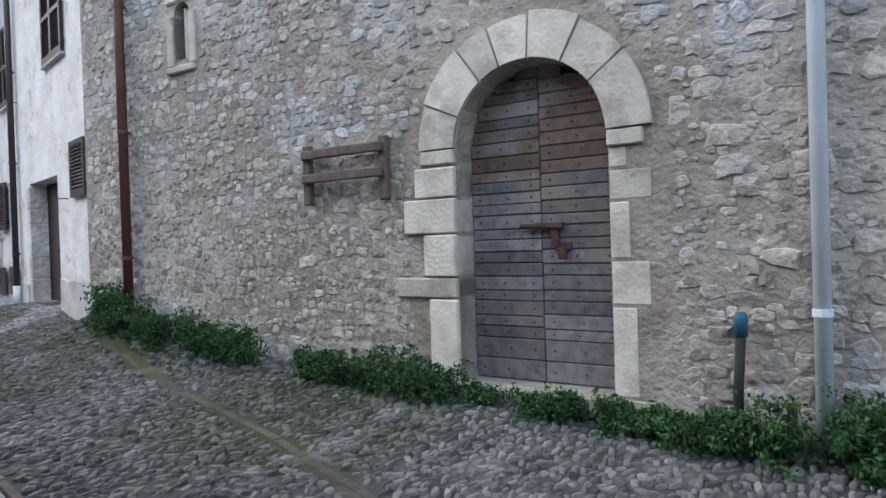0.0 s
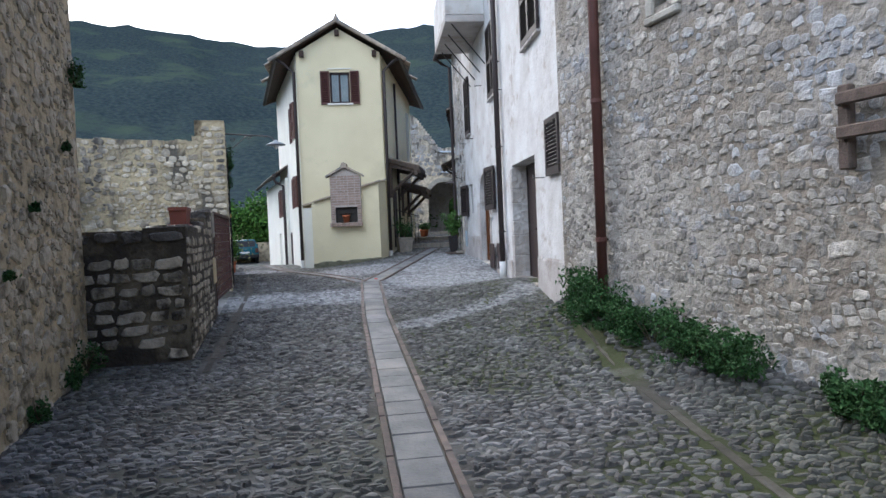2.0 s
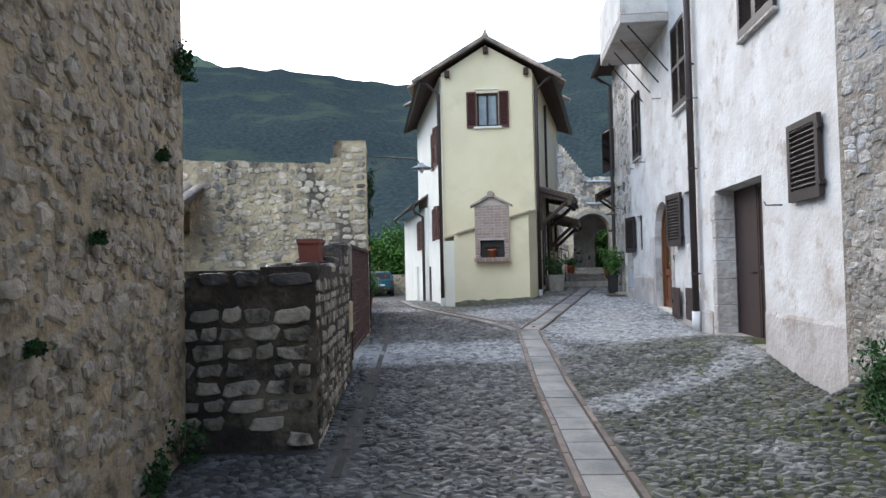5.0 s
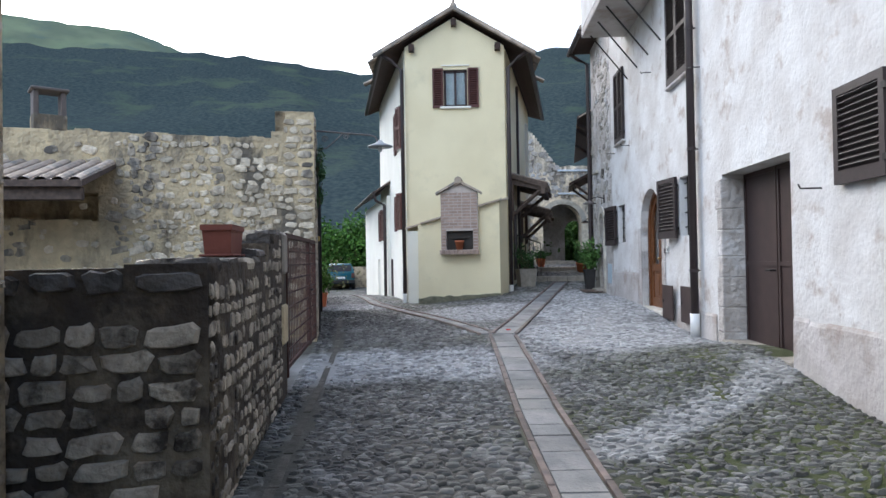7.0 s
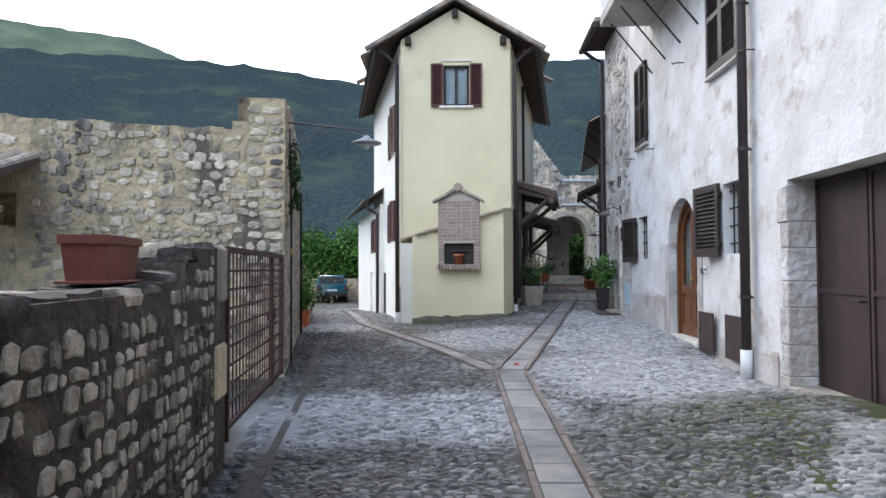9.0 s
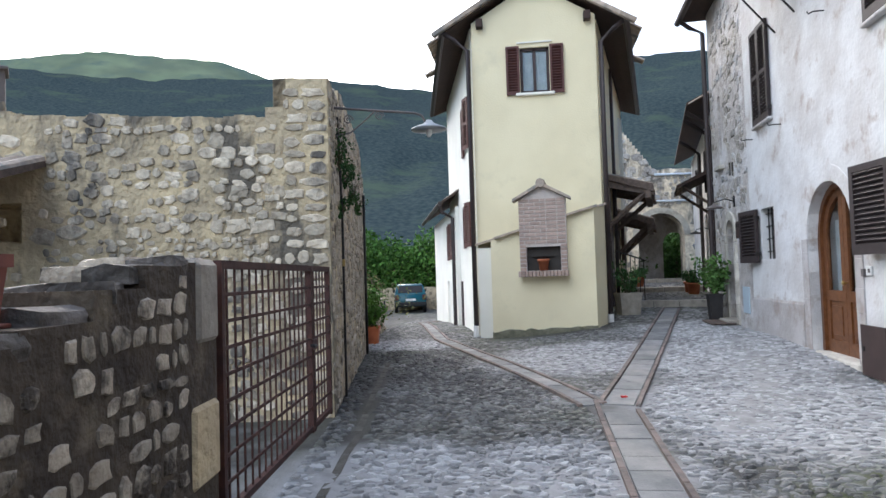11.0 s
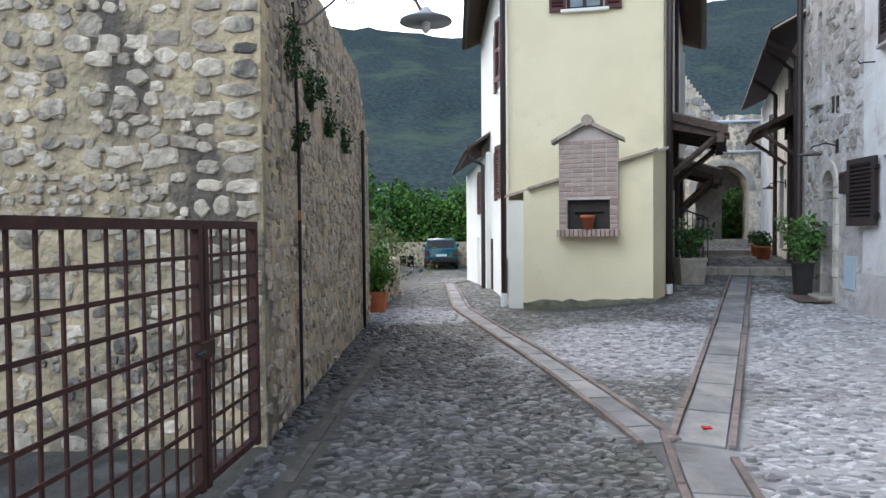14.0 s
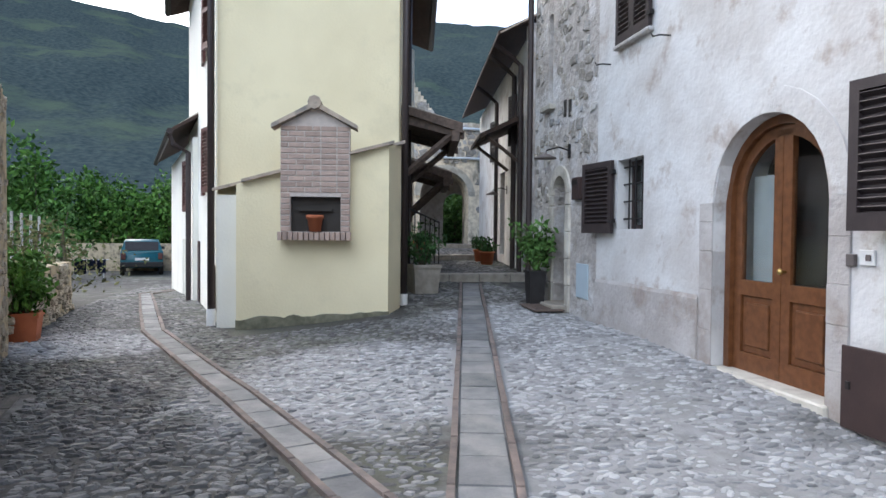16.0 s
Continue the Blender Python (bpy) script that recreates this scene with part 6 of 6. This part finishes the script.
pot_plant("terracotta_planter", -21.3, -3.36, ground_z(-21.3, -3.36), big_pot, M_TERRA, "square terracotta planter with a bushy plant", M_HEDGE, 0.55, 1600, 0.045, 61, True, 0.85, 8)


def car_shape():
    car = thing("car", "small teal pickup-bodied car seen from behind, parked", "car", pose(-39.6, -5.95, ground_z(-39.6, -5.95), 0, 0, 12))
    body = B()
    prof = [(-0.02, 0.30), (0.0, 0.55), (0.06, 0.86), (0.30, 0.92), (0.55, 1.30), (0.75, 1.36), (2.0, 1.36), (2.6, 0.93), (3.45, 0.82), (3.55, 0.5), (3.5, 0.28)]
    prism(body, [(-p[0], p[1]) for p in prof], -0.74, 0.74, "y")
    for v in body.verts:
        if v.co.z > 0.95:
            v.co.y *= 0.82
    bmesh.ops.bevel(body, geom=list(body.edges), offset=0.03, segments=2, affect="EDGES")
    part("body", body, M_CAR, car, "teal painted body", True)
    part("rear_window", prism(B(), [(-0.31, 0.95), (-0.53, 1.27), (-0.515, 1.275), (-0.295, 0.955)], -0.58, 0.58, "y"), M_BLACKPOT, car, "dark rear window")
    part("bumper", box(-0.12, 0.06, -0.75, 0.75, 0.32, 0.52, 0.03), M_RUBBER, car, "dark plastic bumper")
    part("number_plate", box(0.02, 0.035, -0.24, 0.24, 0.58, 0.68), M_PAPER, car, "white number plate")
    for y in (-0.64, 0.64):
        part("tail_light", box(-0.03, 0.04, y - 0.08, y + 0.08, 0.62, 0.86, 0.01), M_REDSHUT, car, "red tail light")
    for x in (-0.62, -2.85):
        for y in (-0.68, 0.68):
            w = part("wheel", lathe(B(), [(0.20, -0.08), (0.28, -0.07), (0.28, 0.07), (0.20, 0.08)], n=18), M_RUBBER, car, "black tyre")
            w.matrix_basis = pose(x, y, 0.28, 90, 0, 0)
            part("rim", lathe(B(), [(0.16, -0.085), (0.16, 0.085)], n=14), M_GREYPL, w)
    for y in (-0.78, 0.78):
        part("mirror", box(-1.95, -1.85, y - 0.06, y + 0.06, 0.95, 1.07, 0.015), M_RUBBER, car)


car_shape()
airer = thing("clothes_airer", "folding airer with dark blue washing", "clothes airer", pose(-38.6, -7.45, ground_z(-38.6, -7.45), 0, 0, 12))
for y in (-0.42, 0.42):
    part("leg", tube(B(), [(-0.25, y, 0.0), (0.25, y, 0.66)], 0.012, 6), M_PAPER, airer)
    part("leg", tube(B(), [(0.25, y, 0.0), (-0.25, y, 0.66)], 0.012, 6), M_PAPER, airer)
part("rail", tube(B(), [(0.25, -0.6, 0.66), (0.25, 0.6, 0.66)], 0.014, 6), M_PAPER, airer)
for k, (y0, y1, d) in enumerate(((-0.5, -0.12, 0.52), (-0.1, 0.18, 0.40), (0.2, 0.5, 0.5))):
    bm = B()
    cols = 9
    vs = [[bm.verts.new((0.27 + 0.025 * math.sin(i * 1.7 + k) * (1 + j * 0.3), y0 + (y1 - y0) * i / (cols - 1), 0.675 - d * j / 4)) for i in range(cols)] for j in range(5)]
    for j in range(4):
        for i in range(cols - 1):
            bm.faces.new((vs[j][i], vs[j][i + 1], vs[j + 1][i + 1], vs[j + 1][i]))
    ret = bmesh.ops.solidify(bm, geom=list(bm.faces), thickness=0.01)
    part("garment", bm, M_CLOTH, airer, "dark blue cloth", True)


def hedge(name, label, x0, x1, y0, y1, h, n, size, material, seed, base=None):
    rng = random.Random(seed)
    t = thing(name, label, "hedge", pose(0, 0, 0), kind="stuff")
    pts = []
    lumps = []
    for _ in range(60):
        x, y = rng.uniform(x0, x1), rng.uniform(y0, y1)
        lumps.append((x, y, (base if base is not None else ground_z(x, y)), rng.uniform(0.55, 1.0) * h, rng.uniform(0.7, 1.5)))
    for _ in range(n):
        x, y, z, hh, r = rng.choice(lumps)
        d = Vector((rng.gauss(0, 1), rng.gauss(0, 1), rng.gauss(0, 1))).normalized() * rng.uniform(0.75, 1.05)
        pts.append((x + d.x * r, y + d.y * r, z + hh * (0.5 + 0.5 * d.z * rng.uniform(0.8, 1.1))))
    ob = leaves("foliage", pts, size, material, t, seed)
    bm = B()
    for x, y, z, hh, r in lumps[:30]:
        tube(bm, [(x, y, z - 0.2), (x + rng.uniform(-0.2, 0.2), y, z + hh * 0.5), (x + rng.uniform(-0.4, 0.4), y + rng.uniform(-0.3, 0.3), z + hh * 0.85)], [0.06, 0.04, 0.015], 5)
    part("stem", bm, M_STEM, t)
    return t


hedge("hedge", "dense bright green hedge behind the parked car", -48, -44.3, -11, -1.5, 4.8, 26000, 0.13, M_HEDGE, 71)
hedge("hedge", "tall green thicket sloping down the valley side", -48, -42, -21, -11, 6.4, 26000, 0.15, M_HEDGE, 72)
hedge("hedge", "bushes beyond the archway", -44, -39.2, 3.0, 9.0, 3.6, 14000, 0.13, M_SHRUB, 73, 1.0)
hedge("shrub", "dry straggling shrubs behind the low wall", -27, -21.5, -6.4, -4.6, 1.7, 7000, 0.05, M_DRY, 74)
hedge("thicket", "wild green growth on the valley side", -38, -27, -14, -8, 3.4, 14000, 0.09, M_SHRUB, 75)
hedge("woods", "far band of bushes across the valley", -75, -58, -45, 10, 6.0, 16000, 0.4, M_GREEN, 76)
post = solid("vineyard_post", box(-0.03, 0.03, -0.03, 0.03, -0.6, 1.9, 0.008), M_GREYWALL, "pale concrete vineyard post", "post", pose(-27.5, -6.8, 0.6), group="vineyard posts")
for k in range(8):
    copy_thing(post, pose(-27.9 - 0.75 * k, -6.9 - 0.05 * k, 0.6 - 0.03 * k))


# ---- weeds ----
def weed(x, y, r, h, n, seed, material=M_GREEN, name="weed_clump", z=None):
    rng = random.Random(seed)
    zz = (ground_z(x, y) if z is None else z) - 0.02
    t = thing(name, "clump of dark green weeds at the foot of the wall" if z is None else "small weed rooted in a wall joint", "weeds", pose(x, y, zz), group="weeds along the walls")
    pts = tuft(rng, (0, 0, 0), (r * 1.3, r * 0.75, h), int(n * 1.25))
    for _ in range(14 if z is None else 4):
        a, reach, tall = rng.random() * 6.28, rng.uniform(0.8, 1.9) * r, rng.uniform(0.1, 1.1) * h
        for _ in range(n // 28):
            f = rng.uniform(0.3, 1.0)
            pts.append((reach * f * math.cos(a) + rng.gauss(0, 0.02), reach * f * 0.7 * math.sin(a) + rng.gauss(0, 0.02), max(0.01, tall * f * (1.6 - 0.6 * f) + rng.gauss(0, 0.02))))
    leaves("foliage", pts, 0.019, material, t, seed)
    bm = B()
    for _ in range(10):
        a = rng.random() * 6.28
        tube(bm, [(0, 0, 0), (r * 0.6 * math.cos(a), r * 0.5 * math.sin(a), h * 0.7)], [0.006, 0.003], 4)
    tagged(part("stem", bm, M_STEM, t), kind="stuff")
    return t


rng = random.Random(90)
for k, (x, r, h, off) in enumerate(((-8.48, 0.26, 0.48, 0.26), (-8.05, 0.36, 0.42, 0.34), (-7.6, 0.36, 0.40, 0.36), (-7.1, 0.36, 0.36, 0.34), (-6.6, 0.32, 0.34, 0.32), (-6.2, 0.28, 0.34, 0.3), (-5.2, 0.25, 0.28, 0.22), (-4.85, 0.26, 0.26, 0.24), (-4.35, 0.30, 0.36, 0.26), (-3.95, 0.28, 0.32, 0.28), (-3.5, 0.16, 0.14, 0.2), (-2.9, 0.30, 0.24, 0.24), (-2.4, 0.26, 0.20, 0.22), (-2.0, 0.28, 0.20, 0.26), (-1.55, 0.32, 0.26, 0.28), (-1.15, 0.36, 0.40, 0.26), (-0.7, 0.4, 0.5, 0.3), (-0.2, 0.4, 0.5, 0.3))):
    wy = 3.1 + 0.2 * (x + 8.3) - off
    weed(x, wy, r, h, int(1500 * r / 0.3), 100 + k)
for k, (s, z, r) in enumerate(((0.6, 2.5, 0.05), (0.15, 3.2, 0.14), (1.6, 1.9, 0.045), (2.6, 2.7, 0.05), (2.2, 1.4, 0.04), (0.3, 0.4, 0.20), (0.8, 0.35, 0.14), (1.8, 0.3, 0.10))):
    p = m_tall @ Vector((s, 0.05, z))
    weed(p.x, p.y, r, r * 1.8, int(90 + 1500 * r), 200 + k, z=p.z)
for k, (s, z, r) in enumerate(((l_side - 0.7, 3.1, 0.18), (l_side - 1.4, 3.0, 0.14), (l_side - 2.2, 2.9, 0.16), (l_side - 3.3, 2.85, 0.14), (l_side - 0.9, 2.6, 0.10))):
    p = m_side @ Vector((s, 0.04, z))
    weed(p.x, p.y, r, r * 2.2, 420, 230 + k, z=p.z)
petal = thing("fallen_petals", "few red petals fallen on the gutter slabs", "petals", pose(-15.45, 0.66, ground_z(-15.45, 0.66) + 0.02))
for k in range(3):
    part("petal", prism(B(), [(0, 0), (0.03, 0.01), (0.035, 0.03), (0.01, 0.035)], 0, 0.012, "z"), M_RED, petal).matrix_basis = pose(0.03 * k, 0.02 * (k % 2), 0, 10 * k, 15, 50 * k)

# ---- pieces of floor and walls ----
channel("gutter_main", MAIN, 0.36, "stone slab gutter down the middle of the street", 1)
channel("gutter_uphill", RIGHT_ARM, 0.36, "stone slab gutter leading up to the steps", 2)
channel("gutter_valley", LEFT_ARM, 0.25, "stone slab gutter curving down the road", 3)
kerb_line("edging_uphill", KERB_R, "thin line of edging stones in the cobbles")
kerb_line("edging_garden", KERB_L, "thin line of edging stones beside the parapet")


def right_edge(x):
    if x > -9.35:
        return 3.06 + 0.2 * (x + 8.3)
    return 3.10 + 0.0305 * (-9.36 - x)


def left_edge(x):
    if x > -8.45:
        return -2.35 + 0.142 * (x + 8.45)
    if x > -14.7:
        return -1.42 - 0.113 * (-8.6 - x)
    if x > -20.4:
        return -2.1 - 0.193 * (-14.7 - x)
    return -3.4 - 0.1 * (-20.4 - x)


def cobbles():
    rng = random.Random(77)
    places, singles = [], []
    x = 1.5
    while x > -35:
        far_f = 1.0 if x > -22 else 1.2 if x > -26 else 1.9
        dx = 0.052 * far_f
        lo, hi = left_edge(x), right_edge(x) if x > -24.9 else 4.2 + 0.17 * (-25 - x)
        y = lo
        while y < hi:
            w = rng.uniform(0.06, 0.135) * far_f
            yc, xc = y + w / 2, x + rng.uniform(-0.02, 0.02) * far_f
            y += w * 0.96
            p = Vector((xc, yc))
            if x < -21.3 and -2.6 < yc < 1.4 + 0.19 * (-22.4 - x) and yc > -1.25 - 0.206 * (-22.4 - x):
                continue
            if rng.random() < 0.06 or any(gap_to(p, c) < wd * 0.5 + 0.06 for c, wd in CHANNELS) or gap_to(p, KERB_R) < 0.09 or gap_to(p, KERB_L) < 0.09:
                continue
            z = paving_z(xc, yc) + (0.006 if -9.6 < xc < 3 and yc > right_edge(xc) - 1.0 else 0)
            m = (Matrix.Translation((xc, yc, z - 0.004)) @ Matrix.Rotation(rng.gauss(0, 0.5), 4, "Z") @ Matrix.Rotation(radians(90), 4, "X") @ Matrix.Rotation(rng.gauss(0, 0.10), 4, "X")
                 @ Matrix.Diagonal((dx * rng.uniform(0.7, 1.25), (0.019 if xc - 1.6 * yc > -16.3 else 0.012) * rng.uniform(0.5, 1.6), w * rng.uniform(0.85, 1.05), 1)))
            if -10.2 < xc < -8.6 and -0.6 < yc < 0.42 and len(singles) < 280:
                singles.append(m)
            else:
                places.append((rng.randrange(8), m))
        x -= dx * 0.95
    kinds = [stone_mesh(M_COBBLE, 900 + k, 8, 0.5, True, 1.0) for k in range(8)]
    joined("cobbles", kinds, places, M_COBBLE, "grey river cobbles of the street paving", ground)
    one = [stone_mesh(M_COBBLE_P, 900 + k, 8, 0.5, True, 1.0) for k in range(8)]
    for m in singles:
        piece("cobble", one[rng.randrange(8)], ground, m)


cobbles()


def cement(pts, width, seed, material=M_CEMENT, what="pale cement smeared over the cobbles", name="cement_patch"):
    """A thin smear of pale cement over the cobbles, with ragged edges."""
    total = sum((Vector(q) - Vector(p)).length for p, q in zip(pts, pts[1:]))
    bm = B()
    rows = []
    n = int(total / 0.08)
    for i in range(n + 1):
        p, u = ribbon_at(pts, min(total * i / n, total - 0.01))
        side = Vector((-u.y, u.x))
        w0 = width * (0.5 + 0.5 * noise.noise((i * 0.35, seed, 0)))
        w1 = width * (0.5 + 0.5 * noise.noise((i * 0.35, seed, 9)))
        row = []
        for k in range(7):
            q = p + side * (-w0 + (w0 + w1) * k / 6)
            row.append(bm.verts.new((q.x, q.y, paving_z(q.x, q.y) + 0.006 - 0.018 * (abs(k - 3) / 3) ** 2 + 0.009 * noise.noise((q.x * 6, q.y * 6, 0)))))
        rows.append(row)
    for r0, r1 in zip(rows, rows[1:]):
        for k in range(6):
            bm.faces.new((r0[k], r0[k + 1], r1[k + 1], r1[k]))
    solid(name, bm, material, what, "paving", kind="structure", smooth=True)


cement([(-12.95, -1.9), (-12.95, -0.8), (-12.9, 0.36)], 0.95, 3)
cement([(-11.0, 2.2), (-12.0, 2.5), (-12.9, 2.7)], 0.32, 8, M_GREENMOSS, "green moss grown between the cobbles", "moss_patch")
cement([(-9.0, 2.2), (-10.0, 2.55), (-10.9, 2.95)], 0.35, 7, M_GREENMOSS, "green moss grown between the cobbles", "moss_patch")
cement([(-13.6, 1.1), (-15.5, 2.1), (-17.5, 2.7), (-19.5, 3.0)], 0.9, 5)


def near_openings(ops, grow):
    def skip(s, z, r):
        return any(o[0] - r - grow < s < o[1] + r + grow and o[2] - r - grow < z < o[3] + r + grow for o in ops)
    return skip


def stone_house_skip(s, z, r):
    if NICHE[0] - 0.15 - r < s < NICHE[1] + 0.15 + r and 3.4 < z < 4.5:
        return True
    if z < spring:
        return ps0 - 0.42 - r * 0.6 < s < ps1 + 0.45 + r * 0.6
    return math.hypot(s - pc, (z - spring) * pr / PORTAL[4]) < pr + 0.40 + r


rng = random.Random(301)
ms = courses(rng, ps1 - 0.7, l_stone - 0.02, 0.15, lambda s: 6.4, (0.045, 0.125), stone_house_skip, 0.80, 0.011)
ms += courses(rng, 4.0, ps1 - 0.7, 0.15, lambda s: 6.4, (0.07, 0.20), stone_house_skip, 0.62, 0.014) + courses(rng, 4.0, ps1 - 0.7, 0.15, lambda s: 6.4, (0.04, 0.07), stone_house_skip, 0.35, 0.009)
clad(wall_stone, ms, lambda p: ps1 < p.x < ps1 + 3.4 and p.z < 2.4, M_RUBBLE, M_RUBBLE_P, "rubble stones of the house wall", 1000)
rng = random.Random(302)
ms = courses(rng, 0.0, 8.0, 0.2, lambda s: 4.5, (0.06, 0.17), lambda s, z, r: False, 0.5, 0.020) + courses(rng, 0.0, 8.0, 0.2, lambda s: 4.5, (0.035, 0.07), lambda s, z, r: False, 0.3, 0.013)
clad(wall_tall, ms, lambda p: p.x < 3.5 and p.z < 3.4 and p.x > 0.0, M_SHADESTONE, M_SHADESTONE_P, "rubble stones of the tall wall", 1100)
rng = random.Random(303)
ms = courses(rng, 0.42, l_face, 0.4, face_top, (0.05, 0.15), lambda s, z, r: s > 2.7 and rng.random() < 0.85, 0.70, 0.018)
ms += ashlar(rng, 0.01, 0.44, 0.45, lambda s: face_top(s) - 0.03, (0.09, 0.15), (0.14, 0.30), 0.018)
clad(wall_ruin, ms, lambda p: p.x < 2.6, M_PALE, M_PALE_P, "pale stones of the ruined wall", 1200)
rng = random.Random(304)
ms = courses(rng, 0.0, l_side, 0.4, side_top, (0.05, 0.15), lambda s, z, r: False, 0.68, 0.016)
clad(wall_ruin_side, ms, lambda p: p.x > 3.0, M_SHADESTONE, M_SHADESTONE_P, "pale stones of the ruined wall", 1300)
rng = random.Random(305)
ms = ashlar(rng, 0.36, l_pside, 0.33, lambda s: parapet_top(s) - 0.04, (0.06, 0.115), (0.06, 0.19), 0.012, 0.15)
clad(wall_parapet, ms, lambda p: True, M_LOWSTONE_J, M_LOWSTONE, "weathered stones of the parapet", 1400)
rng = random.Random(306)
ms = ashlar(rng, 0.02, l_pend - 0.02, 0.36, lambda s: 1.58, (0.10, 0.155), (0.12, 0.32), 0.03, 0.07)
clad(wall_parapet_end, ms, lambda p: True, M_LOWSTONE, M_LOWSTONE, "weathered stones of the parapet end", 1500, block_mesh)
rng = random.Random(316)
cope = [block_mesh(M_DARKSTONE, 1550 + k) for k in range(4)]
for m in ashlar(rng, 0.0, l_pend, 1.60, lambda s: 1.80, (0.125, 0.13), (0.24, 0.40), 0.05, 0.0)[:6]:
    piece("capping_stone", cope[rng.randrange(4)], wall_parapet_end, m)
rng = random.Random(307)
ms = courses(rng, 0.0, l_low, 0.5, lambda s: 1.40, (0.10, 0.18), lambda s, z, r: False, 0.85, 0.05)
clad(wall_low, ms, lambda p: True, M_SHADESTONE_P, M_SHADESTONE_P, "stones of the low road wall", 1600)
rng = random.Random(308)
ms = courses(rng, 0.0, arch_l, 1.2, lambda s: 5.8 + 1.6 * smooth_step(4.9, 3.2, 8.5 - s), (0.18, 0.30), near_openings((AO,), 0.2), 0.85, 0.04)
clad(wall_arch, ms, lambda p: p.x > 3.0, M_RUBBLE, M_RUBBLE_P, "stones of the archway wall", 1700)
rng = random.Random(309)
ms = courses(rng, 0.05, l_grey, 1.0, lambda s: 7.1, (0.10, 0.2), near_openings((FARDOOR, SLIT, (0.2, 0.7, 1.0, 1.6), (0.45, 0.8, 2.3, 2.8)), 0.16), 0.55, 0.018)
clad(wall_grey, ms, lambda p: p.z < 4, M_RUBBLE, M_RUBBLE_P, "half bare stones of the grey wall", 1800)


# ---- distance ----
def slope_sheet(name, material, label, a0, a1, prof, r0, r1, seed, rough):
    rings, cols = 46, 220
    vs, fs = [], []
    for i in range(rings):
        f = i / (rings - 1)
        r = r0 + (r1 - r0) * f
        for j in range(cols):
            yaw = a0 + (a1 - a0) * j / (cols - 1)
            t = radians(yaw)
            x, y = -math.sin(t) * r, math.cos(t) * r
            z = -14 + (prof(yaw) * r1 + 14) * f ** 1.15 + rough * min(1, 3 * f) * (noise.noise((x * 0.006, y * 0.006, seed)) * 2 * (1 - f) + noise.noise((x * 0.05, y * 0.05, seed)) * 0.25)
            vs.append((x - 12, y, z))
    for i in range(rings - 1):
        for j in range(cols - 1):
            fs.append((i * cols + j, i * cols + j + 1, (i + 1) * cols + j + 1, (i + 1) * cols + j))
    me = bpy.data.meshes.new(name)
    me.from_pydata(vs, [], fs)
    me.materials.append(material)
    me.polygons.foreach_set("use_smooth", [True] * len(me.polygons))
    return tagged(new(name, me), label, "mountain", kind="structure")


def near_ridge(yaw):
    return 0.299 - 0.02 * math.exp(-((yaw - 97) / 6) ** 2) + 0.012 * math.exp(-((yaw - 80) / 8) ** 2) - 0.016 * smooth_step(110, 126, yaw) + 0.003 * noise.noise((yaw * 0.5, 0, 2))


slope_sheet("mountain", M_FOREST, "wooded mountain slope, green greyed with painted haze", 30, 170, near_ridge, 130, 900, 3, 16)
slope_sheet("mountain", M_FARFOREST, "mountain crest behind, coloured paler as if sunlit", 105, 175, lambda a: 0.318 - 0.06 * smooth_step(117, 105, a) - 0.04 * smooth_step(123, 136, a), 800, 1900, 5, 20)
